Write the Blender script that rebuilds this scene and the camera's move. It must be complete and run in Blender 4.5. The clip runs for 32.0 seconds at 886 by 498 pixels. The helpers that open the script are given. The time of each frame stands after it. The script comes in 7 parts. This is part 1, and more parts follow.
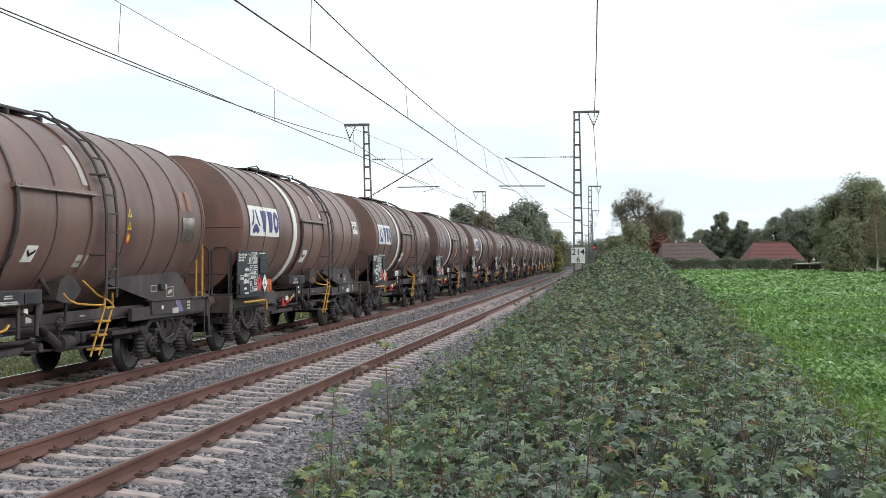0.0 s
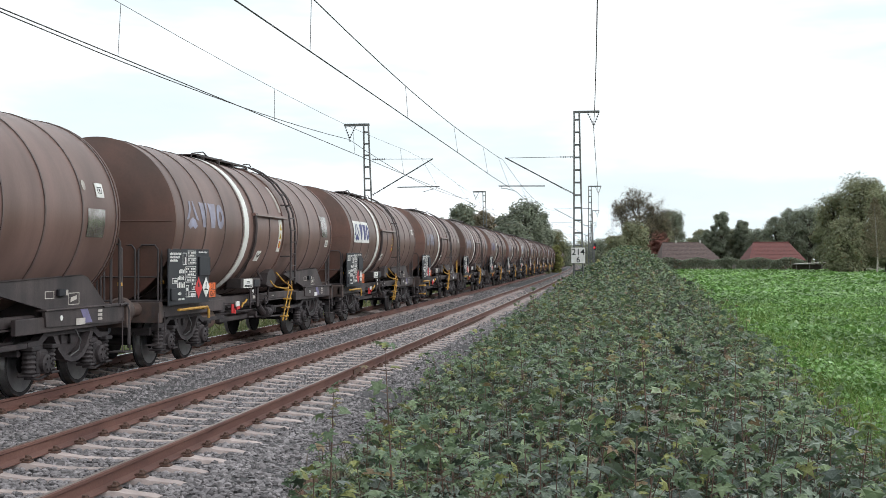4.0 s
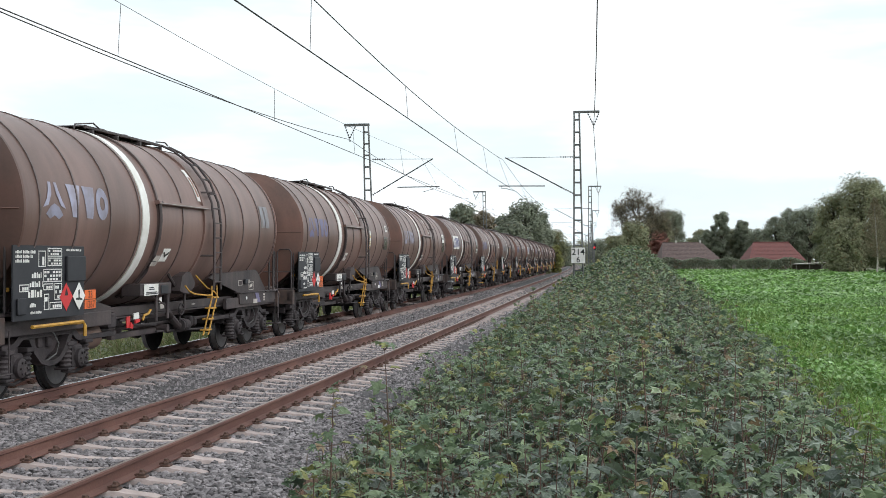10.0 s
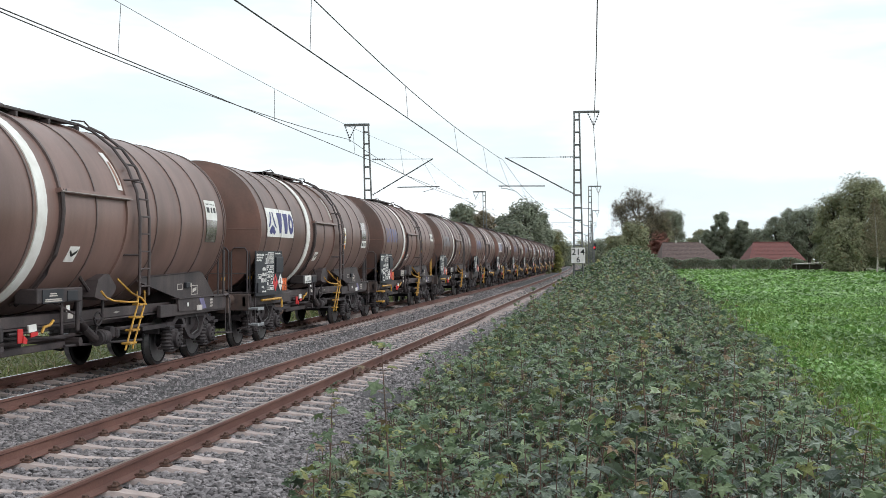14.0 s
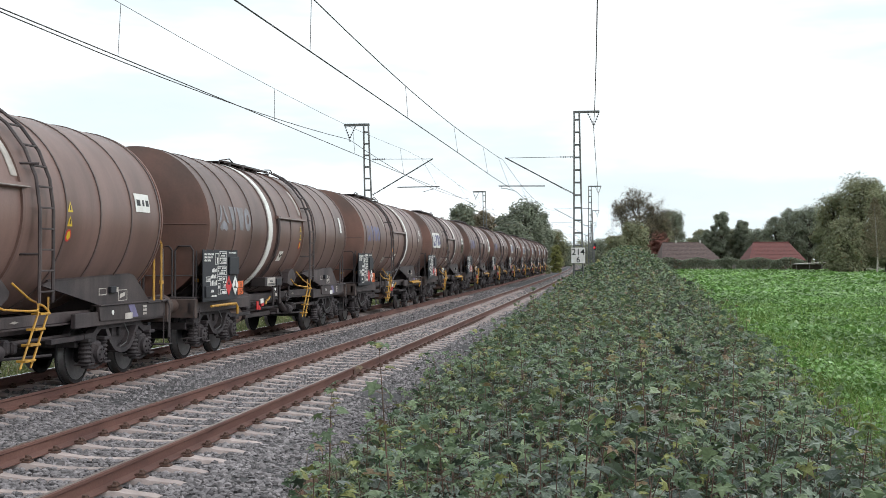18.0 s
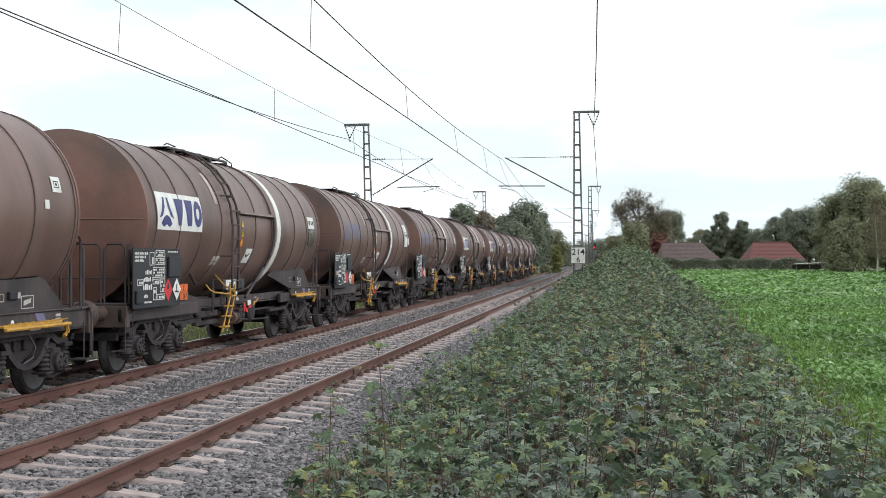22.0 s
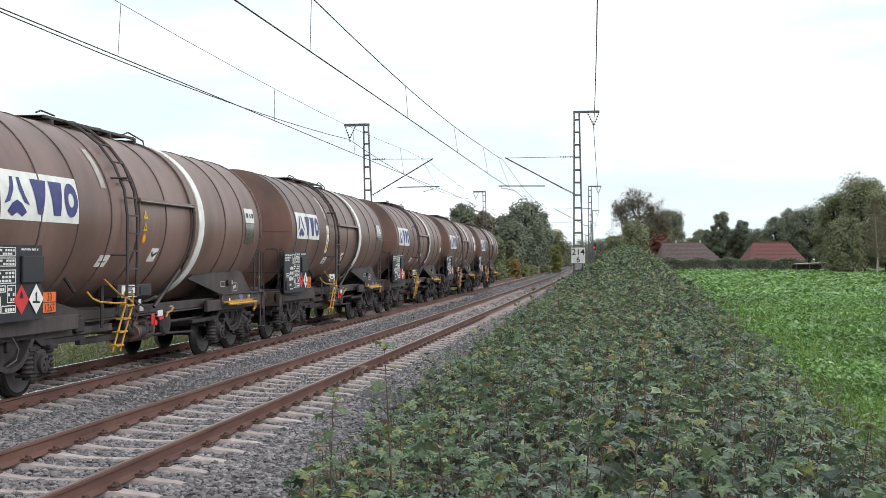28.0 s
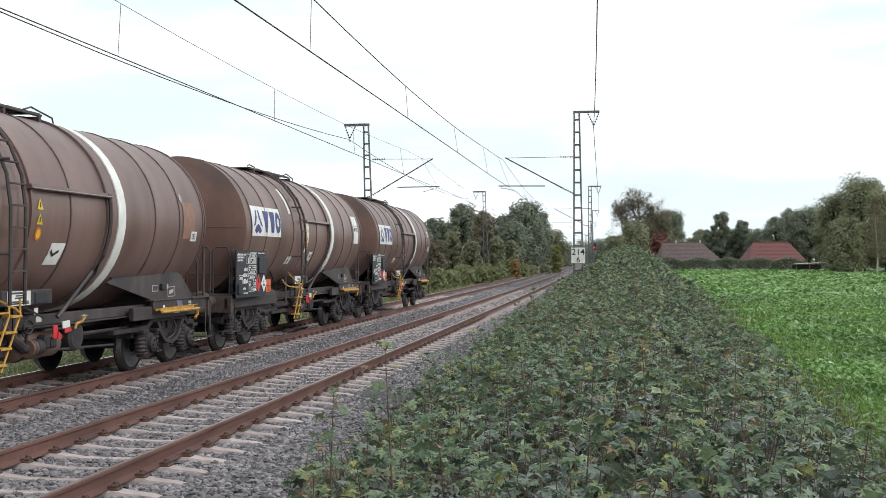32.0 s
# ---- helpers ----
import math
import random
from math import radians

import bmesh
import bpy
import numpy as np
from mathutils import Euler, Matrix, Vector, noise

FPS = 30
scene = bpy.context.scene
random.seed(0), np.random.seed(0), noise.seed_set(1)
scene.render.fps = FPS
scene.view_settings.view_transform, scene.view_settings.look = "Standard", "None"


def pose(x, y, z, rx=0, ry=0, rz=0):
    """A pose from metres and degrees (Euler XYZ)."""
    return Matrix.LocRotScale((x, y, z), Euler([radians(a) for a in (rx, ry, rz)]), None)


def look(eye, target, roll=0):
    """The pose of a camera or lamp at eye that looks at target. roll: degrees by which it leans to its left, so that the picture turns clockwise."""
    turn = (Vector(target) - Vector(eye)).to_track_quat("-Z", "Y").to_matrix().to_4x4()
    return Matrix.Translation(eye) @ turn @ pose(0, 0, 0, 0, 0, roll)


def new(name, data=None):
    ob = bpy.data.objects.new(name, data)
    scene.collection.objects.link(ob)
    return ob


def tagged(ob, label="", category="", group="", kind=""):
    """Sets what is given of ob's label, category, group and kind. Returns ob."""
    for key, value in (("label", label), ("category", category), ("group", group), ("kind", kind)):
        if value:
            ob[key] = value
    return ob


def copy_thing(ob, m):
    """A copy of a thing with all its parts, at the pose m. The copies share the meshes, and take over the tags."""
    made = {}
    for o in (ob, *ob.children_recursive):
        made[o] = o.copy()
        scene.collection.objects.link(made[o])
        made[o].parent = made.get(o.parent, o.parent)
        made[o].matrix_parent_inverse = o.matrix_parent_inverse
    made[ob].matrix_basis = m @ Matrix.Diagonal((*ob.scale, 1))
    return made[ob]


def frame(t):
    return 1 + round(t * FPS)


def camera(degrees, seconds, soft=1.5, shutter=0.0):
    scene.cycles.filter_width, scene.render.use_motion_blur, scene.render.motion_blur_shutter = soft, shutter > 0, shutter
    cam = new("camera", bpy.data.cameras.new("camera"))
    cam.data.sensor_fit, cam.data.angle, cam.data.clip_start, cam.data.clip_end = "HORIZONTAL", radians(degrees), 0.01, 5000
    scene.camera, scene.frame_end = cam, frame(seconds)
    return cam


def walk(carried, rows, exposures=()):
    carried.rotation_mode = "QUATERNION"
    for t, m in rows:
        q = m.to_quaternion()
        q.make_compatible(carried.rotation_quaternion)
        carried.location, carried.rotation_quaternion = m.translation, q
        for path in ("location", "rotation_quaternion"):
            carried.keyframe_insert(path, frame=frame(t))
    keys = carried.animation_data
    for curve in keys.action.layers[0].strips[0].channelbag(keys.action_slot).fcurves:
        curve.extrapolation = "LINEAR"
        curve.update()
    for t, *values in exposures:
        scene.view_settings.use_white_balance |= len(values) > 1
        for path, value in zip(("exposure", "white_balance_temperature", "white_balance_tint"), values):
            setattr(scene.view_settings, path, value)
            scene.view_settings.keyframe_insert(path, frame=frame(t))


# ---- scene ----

# x: across the tracks, to the right; y: along the line; z: up, 0 at the top of the rails.
EYE = (0.0, 0.0, 1.934)
YAW, PITCH, ROLL = 8.288, 0.496, 0.0
NEAR_X, FAR_X = -5.381, -9.112      # centre lines of the two tracks
BEND = 10000.0                      # radius of the line's slight bend to the left
SPEED, LENGTH, FRONT = 7.9, 14.03, 22.8   # train: m/s, wagon length, front of wagon 1 at 0 s
WAGONS = 21

cam = camera(41.3, 32.0, 0.5)
STAND = Matrix.Translation(EYE) @ Euler((radians(90 + PITCH), 0, radians(YAW))).to_matrix().to_4x4() @ pose(0, 0, 0, 0, 0, ROLL)
walk(cam, [(0, STAND), (32, STAND)])

# ---- light ----
scene.view_settings.exposure = 0.06
world = bpy.data.worlds.new("overcast_sky")
scene.world = world
world.use_nodes = True


def build_sky():
    nt = world.node_tree
    nt.nodes.clear()
    out = nt.nodes.new("ShaderNodeOutputWorld")
    sky = nt.nodes.new("ShaderNodeTexSky")
    sky.sky_type, sky.sun_disc = "NISHITA", False
    sky.sun_elevation, sky.sun_rotation = radians(30), radians(105)
    clear = nt.nodes.new("ShaderNodeBackground")
    clear.inputs["Strength"].default_value = 0.12
    nt.links.new(sky.outputs[0], clear.inputs["Color"])
    tc = nt.nodes.new("ShaderNodeTexCoord")
    mp = nt.nodes.new("ShaderNodeMapping")
    mp.inputs["Scale"].default_value = (1.6, 1.6, 7.0)
    mp.inputs["Location"].default_value = (-0.29, 0.2, 0.1)
    nt.links.new(tc.outputs["Generated"], mp.inputs["Vector"])
    ns = nt.nodes.new("ShaderNodeTexNoise")
    ns.inputs["Scale"].default_value, ns.inputs["Detail"].default_value = 1.7, 5.0
    ns.inputs["Roughness"].default_value = 0.55
    nt.links.new(mp.outputs[0], ns.inputs["Vector"])
    shade = nt.nodes.new("ShaderNodeValToRGB")
    shade.color_ramp.elements[0].position, shade.color_ramp.elements[1].position = 0.42, 0.63
    shade.color_ramp.elements[0].color = (0.71, 0.8, 0.84, 1)
    shade.color_ramp.elements[1].color = (0.95, 0.98, 1.02, 1)
    nt.links.new(ns.outputs["Fac"], shade.inputs["Fac"])
    cloud = nt.nodes.new("ShaderNodeBackground")
    cloud.inputs["Strength"].default_value = 1.28
    nt.links.new(shade.outputs["Color"], cloud.inputs["Color"])
    cover = nt.nodes.new("ShaderNodeMapRange")
    cover.inputs["From Min"].default_value, cover.inputs["From Max"].default_value = 0.3, 0.5
    cover.inputs["To Min"].default_value, cover.inputs["To Max"].default_value = 0.8, 1.0
    nt.links.new(ns.outputs["Fac"], cover.inputs["Value"])
    mx = nt.nodes.new("ShaderNodeMixShader")
    nt.links.new(cover.outputs[0], mx.inputs[0])
    nt.links.new(clear.outputs[0], mx.inputs[1])
    nt.links.new(cloud.outputs[0], mx.inputs[2])
    nt.links.new(mx.outputs[0], out.inputs[0])


build_sky()
sun_data = bpy.data.lights.new("sun", "SUN")
sun_data.energy, sun_data.angle, sun_data.color = 1.5, radians(30), (0.98, 0.985, 1.0)
sun = new("sun", sun_data)
sun.matrix_world = look((60, -16, 36), (0, 0, 0))

# ---- materials ----


def mat(name, a, b=None, rough=0.7, metal=0.0, scale=3.0, bump=0.0, bscale=40.0, fine=0.25, stretch=(1, 1, 1), by="Object",
        ramp=(0.35, 0.65), rand=0.0, island=0.0, spec=0.5, streak=0.0):
    """A surface that wanders between the colours a and b (large scale) with a finer grain on it."""
    m = bpy.data.materials.new(name)
    m.use_nodes = True
    nt = m.node_tree
    p = nt.nodes["Principled BSDF"]
    p.inputs["Roughness"].default_value, p.inputs["Metallic"].default_value = rough, metal
    p.inputs["Specular IOR Level"].default_value = spec
    b = b or tuple(c * 0.75 for c in a)
    tc = nt.nodes.new("ShaderNodeTexCoord")
    mp = nt.nodes.new("ShaderNodeMapping")
    mp.inputs["Scale"].default_value = stretch
    nt.links.new(tc.outputs[by], mp.inputs["Vector"])
    n1 = nt.nodes.new("ShaderNodeTexNoise")
    n1.inputs["Scale"].default_value, n1.inputs["Detail"].default_value = scale, 6.0
    nt.links.new(mp.outputs[0], n1.inputs["Vector"])
    cr = nt.nodes.new("ShaderNodeValToRGB")
    cr.color_ramp.elements[0].position, cr.color_ramp.elements[1].position = ramp
    cr.color_ramp.elements[0].color, cr.color_ramp.elements[1].color = (*a, 1), (*b, 1)
    nt.links.new(n1.outputs["Fac"], cr.inputs["Fac"])
    n2 = nt.nodes.new("ShaderNodeTexNoise")
    n2.inputs["Scale"].default_value, n2.inputs["Detail"].default_value = bscale, 4.0
    nt.links.new(tc.outputs[by], n2.inputs["Vector"])
    mr = nt.nodes.new("ShaderNodeMapRange")
    mr.inputs["To Min"].default_value, mr.inputs["To Max"].default_value = 1 - fine, 1 + fine
    nt.links.new(n2.outputs["Fac"], mr.inputs["Value"])
    mul = nt.nodes.new("ShaderNodeVectorMath")
    mul.operation = "SCALE"
    nt.links.new(cr.outputs["Color"], mul.inputs[0])
    nt.links.new(mr.outputs[0], mul.inputs["Scale"])
    last = mul.outputs[0]
    if streak:
        mp3 = nt.nodes.new("ShaderNodeMapping")
        mp3.inputs["Scale"].default_value = (0.3, 5.0, 0.22)
        nt.links.new(tc.outputs[by], mp3.inputs["Vector"])
        n3 = nt.nodes.new("ShaderNodeTexNoise")
        n3.inputs["Scale"].default_value, n3.inputs["Detail"].default_value = 1.6, 5.0
        nt.links.new(mp3.outputs[0], n3.inputs["Vector"])
        m3 = nt.nodes.new("ShaderNodeMapRange")
        m3.inputs["From Min"].default_value, m3.inputs["From Max"].default_value = 0.3, 0.7
        m3.inputs["To Min"].default_value, m3.inputs["To Max"].default_value = 1 - streak, 1 + streak
        nt.links.new(n3.outputs["Fac"], m3.inputs["Value"])
        s3 = nt.nodes.new("ShaderNodeVectorMath")
        s3.operation = "SCALE"
        nt.links.new(last, s3.inputs[0])
        nt.links.new(m3.outputs[0], s3.inputs["Scale"])
        last = s3.outputs[0]
    for amount, node, sock in ((rand, "ShaderNodeObjectInfo", "Random"), (island, "ShaderNodeNewGeometry", "Random Per Island")):
        if amount:
            inf = nt.nodes.new(node)
            m2 = nt.nodes.new("ShaderNodeMapRange")
            m2.inputs["To Min"].default_value, m2.inputs["To Max"].default_value = 1 - amount, 1 + amount
            nt.links.new(inf.outputs[sock], m2.inputs["Value"])
            s2 = nt.nodes.new("ShaderNodeVectorMath")
            s2.operation = "SCALE"
            nt.links.new(last, s2.inputs[0])
            nt.links.new(m2.outputs[0], s2.inputs["Scale"])
            last = s2.outputs[0]
    nt.links.new(last, p.inputs["Base Color"])
    if bump:
        bp = nt.nodes.new("ShaderNodeBump")
        bp.inputs["Strength"].default_value, bp.inputs["Distance"].default_value = bump, 0.02
        nt.links.new(n2.outputs["Fac"], bp.inputs["Height"])
        nt.links.new(bp.outputs[0], p.inputs["Normal"])
    return m


def leaf_mat(name, a, b, dry=None, amount=0.06, rough=0.5, thin=0.25, spec=0.35, wander=(0.9, 0.4), vein=0.28, fresh=None):
    """Leaves: each leaf has its own shade between a and b, some are fresh or dry (dry also carries the crop's painted
    highlights); a little light comes through. wander: scale and strength of the large-scale change.
    """
    m = bpy.data.materials.new(name)
    m.use_nodes = True
    nt = m.node_tree
    p = nt.nodes["Principled BSDF"]
    p.inputs["Roughness"].default_value = rough
    p.inputs["Specular IOR Level"].default_value = spec
    geo = nt.nodes.new("ShaderNodeNewGeometry")
    cr = nt.nodes.new("ShaderNodeValToRGB")
    els = cr.color_ramp.elements
    top = 1 - amount - (0.1 if fresh else 0)
    els[0].position, els[1].position = 0.0, top
    els[0].color, els[1].color = (*a, 1), (*b, 1)
    if fresh:
        e = els.new(top + 0.02)
        e.color = (*fresh, 1)
        e = els.new(1 - amount)
        e.color = (*fresh, 1)
    if dry:
        e = els.new(min(0.995, 1 - amount + 0.02))
        e.color = (*dry, 1)
    nt.links.new(geo.outputs["Random Per Island"], cr.inputs["Fac"])
    tc = nt.nodes.new("ShaderNodeTexCoord")
    n = nt.nodes.new("ShaderNodeTexNoise")
    n.inputs["Scale"].default_value, n.inputs["Detail"].default_value = wander[0], 3.0
    nt.links.new(tc.outputs["Object"], n.inputs["Vector"])
    mr = nt.nodes.new("ShaderNodeMapRange")
    mr.inputs["From Min"].default_value, mr.inputs["From Max"].default_value = 0.25, 0.75
    mr.inputs["To Min"].default_value, mr.inputs["To Max"].default_value = 1 - wander[1], 1 + wander[1]
    nt.links.new(n.outputs["Fac"], mr.inputs["Value"])
    sc = nt.nodes.new("ShaderNodeVectorMath")
    sc.operation = "SCALE"
    nt.links.new(cr.outputs["Color"], sc.inputs[0])
    nt.links.new(mr.outputs[0], sc.inputs["Scale"])
    n2 = nt.nodes.new("ShaderNodeTexNoise")
    n2.inputs["Scale"].default_value, n2.inputs["Detail"].default_value = 38.0, 3.0
    nt.links.new(tc.outputs["Object"], n2.inputs["Vector"])
    bp = nt.nodes.new("ShaderNodeBump")
    bp.inputs["Strength"].default_value, bp.inputs["Distance"].default_value = 0.6, 0.015
    nt.links.new(n2.outputs["Fac"], bp.inputs["Height"])
    nt.links.new(bp.outputs[0], p.inputs["Normal"])
    rib = nt.nodes.new("ShaderNodeMapRange")
    rib.inputs["From Min"].default_value, rib.inputs["From Max"].default_value = 0.3, 0.7
    rib.inputs["To Min"].default_value, rib.inputs["To Max"].default_value = 1 - vein, 1 + vein
    nt.links.new(n2.outputs["Fac"], rib.inputs["Value"])
    leaf = nt.nodes.new("ShaderNodeVectorMath")
    leaf.operation = "SCALE"
    nt.links.new(sc.outputs[0], leaf.inputs[0])
    nt.links.new(rib.outputs[0], leaf.inputs["Scale"])
    nt.links.new(leaf.outputs[0], p.inputs["Base Color"])
    tr = nt.nodes.new("ShaderNodeBsdfTranslucent")
    nt.links.new(sc.outputs[0], tr.inputs["Color"])
    mx = nt.nodes.new("ShaderNodeMixShader")
    mx.inputs[0].default_value = thin
    nt.links.new(p.outputs[0], mx.inputs[1])
    nt.links.new(tr.outputs[0], mx.inputs[2])
    nt.links.new(mx.outputs[0], nt.nodes["Material Output"].inputs["Surface"])
    return m


M_TANK = mat("weathered_brown_paint", (0.116, 0.068, 0.056), (0.187, 0.114, 0.097), spec=0.42, rough=0.4, scale=1.1, stretch=(1, 1.3, 0.35),
             fine=0.1, bscale=26, bump=0.035, rand=0.13, streak=0.05)
M_END = mat("red_brown_end_paint", (0.165, 0.08, 0.06), (0.092, 0.056, 0.046), rough=0.5, streak=0.22, scale=0.8, fine=0.14, bscale=22, bump=0.03, rand=0.35)
M_FRAME = mat("dirty_brown_frame_paint", (0.034, 0.0258, 0.0275), (0.07, 0.0525, 0.051), rough=0.6, scale=2.2, fine=0.35, bump=0.12, streak=0.25, rand=0.2)
# Paler than the tank paint, for the gutter's lower edge.
M_LIP = mat("rubbed_edge_paint", (0.28, 0.24, 0.22), (0.19, 0.15, 0.135), rough=0.45, scale=8, fine=0.2)
# A darker brown than the barrel, for hoops and one jacket edge.
M_SEAM = mat("grimy_hoop_paint", (0.09, 0.062, 0.058), (0.125, 0.09, 0.084), rough=0.5, scale=3, fine=0.2)
M_BOGIE = mat("brake_dust_steel", (0.021, 0.0165, 0.0185), (0.046, 0.0355, 0.0365), rough=0.72, scale=5, fine=0.4, bump=0.25, rand=0.25)
M_BUFFER = mat("rusty_buffer_steel", (0.1, 0.062, 0.05), (0.055, 0.04, 0.036), rough=0.65, scale=5, fine=0.3, bump=0.15)
M_WHEEL = mat("dark_wheel_steel", (0.012, 0.0115, 0.013), (0.026, 0.023, 0.024), rough=0.8, spec=0.2, scale=6, fine=0.2)
M_TREAD = mat("bright_wheel_tread", (0.35, 0.35, 0.36), rough=0.3, metal=0.9, scale=8)
M_BLACK = mat("black_panel_paint", (0.013, 0.0135, 0.018), (0.024, 0.024, 0.029), rough=0.55, scale=3, fine=0.15)
M_WHITE = mat("white_paint", (0.78, 0.77, 0.74), (0.66, 0.64, 0.6), rough=0.5, scale=4, fine=0.06)
M_OLDWHITE = mat("grimy_white_paint", (0.5, 0.46, 0.42), (0.34, 0.3, 0.27), rough=0.6, scale=6, fine=0.15)
M_TAPE = mat("silver_tape", (0.42, 0.39, 0.37), (0.24, 0.2, 0.18), rough=0.2, metal=0.75, scale=4, fine=0.12)
M_GALV = mat("galvanised_steel", (0.42, 0.43, 0.44), (0.3, 0.31, 0.32), rough=0.5, metal=0.5, scale=6, fine=0.15)
M_BLUE = mat("violet_blue_paint", (0.028, 0.028, 0.13), (0.045, 0.045, 0.18), rough=0.5, scale=4, fine=0.08)
M_GHOST = mat("faded_blue_paint", (0.3, 0.3, 0.4), (0.22, 0.2, 0.24), rough=0.5, scale=5, fine=0.1, rand=0.2)
M_FADEBLUE = mat("washed_out_blue_paint", (0.13, 0.13, 0.26), (0.14, 0.125, 0.19), rough=0.5, scale=4, fine=0.1)
M_PALE = mat("faded_pale_paint", (0.24, 0.24, 0.27), (0.17, 0.15, 0.15), rough=0.5, scale=5, fine=0.1)
M_VIOLET = mat("violet_plate_paint", (0.17, 0.15, 0.27), (0.13, 0.12, 0.2), rough=0.5, scale=5)
M_YELLOW = mat("yellow_paint", (0.58, 0.31, 0.04), (0.38, 0.2, 0.04), rough=0.5, scale=7, fine=0.2)
M_SIGNYEL = mat("yellow_sign_foil", (0.8, 0.55, 0.03), rough=0.4, fine=0.05)
M_ORANGE = mat("orange_plate_paint", (0.8, 0.16, 0.03), (0.7, 0.13, 0.03), rough=0.45, fine=0.06)
M_RED = mat("red_sign_foil", (0.6, 0.03, 0.035), (0.5, 0.03, 0.03), rough=0.45, fine=0.06)
M_INK = mat("black_ink", (0.012, 0.012, 0.012), rough=0.5, fine=0.05)
M_RUSTTANK = mat("rusty_air_vessel", (0.11, 0.06, 0.045), (0.16, 0.1, 0.075), rough=0.6, scale=4, bump=0.1)
M_RAILSIDE = mat("rusty_rail_side", (0.096, 0.043, 0.035), (0.155, 0.074, 0.057), rough=0.75, scale=4, stretch=(1, 0.25, 1), fine=0.3, bump=0.1)
M_RAILTOP = mat("worn_rail_top", (0.21, 0.16, 0.135), (0.34, 0.29, 0.26), rough=0.38, metal=0.7, scale=3, stretch=(4, 0.1, 1), fine=0.1)
M_SHINE = mat("polished_rail_top", (0.56, 0.56, 0.57), (0.42, 0.41, 0.41), rough=0.27, metal=0.95, scale=3, stretch=(4, 0.1, 1), fine=0.06)
M_CLIP = mat("rusty_rail_clip", (0.07, 0.04, 0.03), (0.13, 0.07, 0.05), rough=0.8, scale=14, fine=0.3)
M_SLEEPER = mat("weathered_concrete", (0.48, 0.395, 0.37), (0.35, 0.285, 0.265), rough=0.9, scale=5, fine=0.2, bump=0.3, rand=0.14)
M_STONE = mat("ballast_stone", (0.145, 0.133, 0.137), (0.25, 0.228, 0.23), rough=0.9, scale=4, fine=0.3, bump=0.3, island=0.5)
# Darker than the stones: the shade of their gaps is in this colour.
M_BED_SHADE = mat("ballast_bed", (0.045, 0.044, 0.045), (0.085, 0.081, 0.082), rough=0.95, scale=6, fine=0.6, bscale=22, bump=1.0)
M_GROUND = mat("grassy_ground", (0.07, 0.085, 0.035), (0.11, 0.105, 0.055), rough=0.95, scale=0.3, fine=0.4, bscale=12, bump=0.5)
M_FIELD = mat("green_crop_soil", (0.08, 0.165, 0.03), (0.11, 0.21, 0.042), rough=0.9, scale=0.3, fine=0.5, bscale=5, bump=0.6)
M_MAST = mat("weathered_mast_steel", (0.1, 0.105, 0.105), (0.16, 0.16, 0.155), rough=0.7, metal=0.2, scale=4, fine=0.2)
M_ARM = mat("dark_tube_steel", (0.05, 0.05, 0.053), (0.08, 0.08, 0.08), rough=0.6, metal=0.3, scale=6)
M_INSUL = mat("brown_porcelain", (0.035, 0.025, 0.025), rough=0.25)
M_WIRE = mat("oxidised_copper_wire", (0.06, 0.058, 0.058), (0.09, 0.085, 0.082), rough=0.6, metal=0.4)
M_BARK = mat("grey_brown_bark", (0.09, 0.075, 0.06), (0.055, 0.045, 0.035), rough=0.95, scale=6, fine=0.3, bump=0.4)
M_STEM = mat("reddish_stem", (0.145, 0.08, 0.06), (0.105, 0.072, 0.055), rough=0.7, scale=10)
M_SYCAMORE = leaf_mat("sycamore_leaves", (0.04, 0.06, 0.045), (0.168, 0.212, 0.146), (0.2, 0.145, 0.11), 0.03, rough=0.32, thin=0.15, spec=0.75, wander=(0.7, 0.4), fresh=(0.165, 0.225, 0.1))
M_HEDGEFAR = leaf_mat("olive_hedge_leaves", (0.05, 0.066, 0.046), (0.162, 0.19, 0.12), (0.2, 0.15, 0.1), 0.06, rough=0.36, thin=0.2, spec=0.6, wander=(0.5, 0.4), fresh=(0.2, 0.225, 0.1))
M_FRESH = leaf_mat("fresh_shoot_leaves", (0.09, 0.14, 0.085), (0.21, 0.27, 0.145), (0.24, 0.17, 0.1), 0.05, rough=0.42, thin=0.3, fresh=(0.26, 0.27, 0.1))
# Distant leaves made paler and greyer: the haze is put into the colour.
M_OAK_HAZED = leaf_mat("dark_tree_leaves", (0.172, 0.198, 0.142), (0.25, 0.272, 0.192), (0.17, 0.13, 0.07), 0.03, thin=0.4, wander=(0.35, 0.3), vein=0.05)
M_OLIVE = leaf_mat("olive_tree_leaves", (0.19, 0.202, 0.12), (0.28, 0.285, 0.165), (0.22, 0.16, 0.075), 0.05, thin=0.4, wander=(0.35, 0.35), vein=0.05)
M_RUSSET = leaf_mat("thin_russet_leaves", (0.15, 0.135, 0.09), (0.22, 0.185, 0.12), (0.24, 0.16, 0.1), 0.1, thin=0.4, wander=(0.4, 0.3), vein=0.05)
M_BIRCH = mat("pale_birch_bark", (0.5, 0.47, 0.42), (0.25, 0.22, 0.19), rough=0.8, scale=3, stretch=(1, 1, 4), fine=0.2)
M_COPPER = leaf_mat("copper_red_leaves", (0.19, 0.075, 0.062), (0.27, 0.11, 0.085), None, 0.02)
M_GOLD = leaf_mat("autumn_orange_leaves", (0.17, 0.145, 0.05), (0.33, 0.2, 0.065), (0.36, 0.15, 0.055), 0.2)
M_YGREEN = leaf_mat("yellow_green_leaves", (0.15, 0.165, 0.052), (0.27, 0.26, 0.08), None, 0.02)
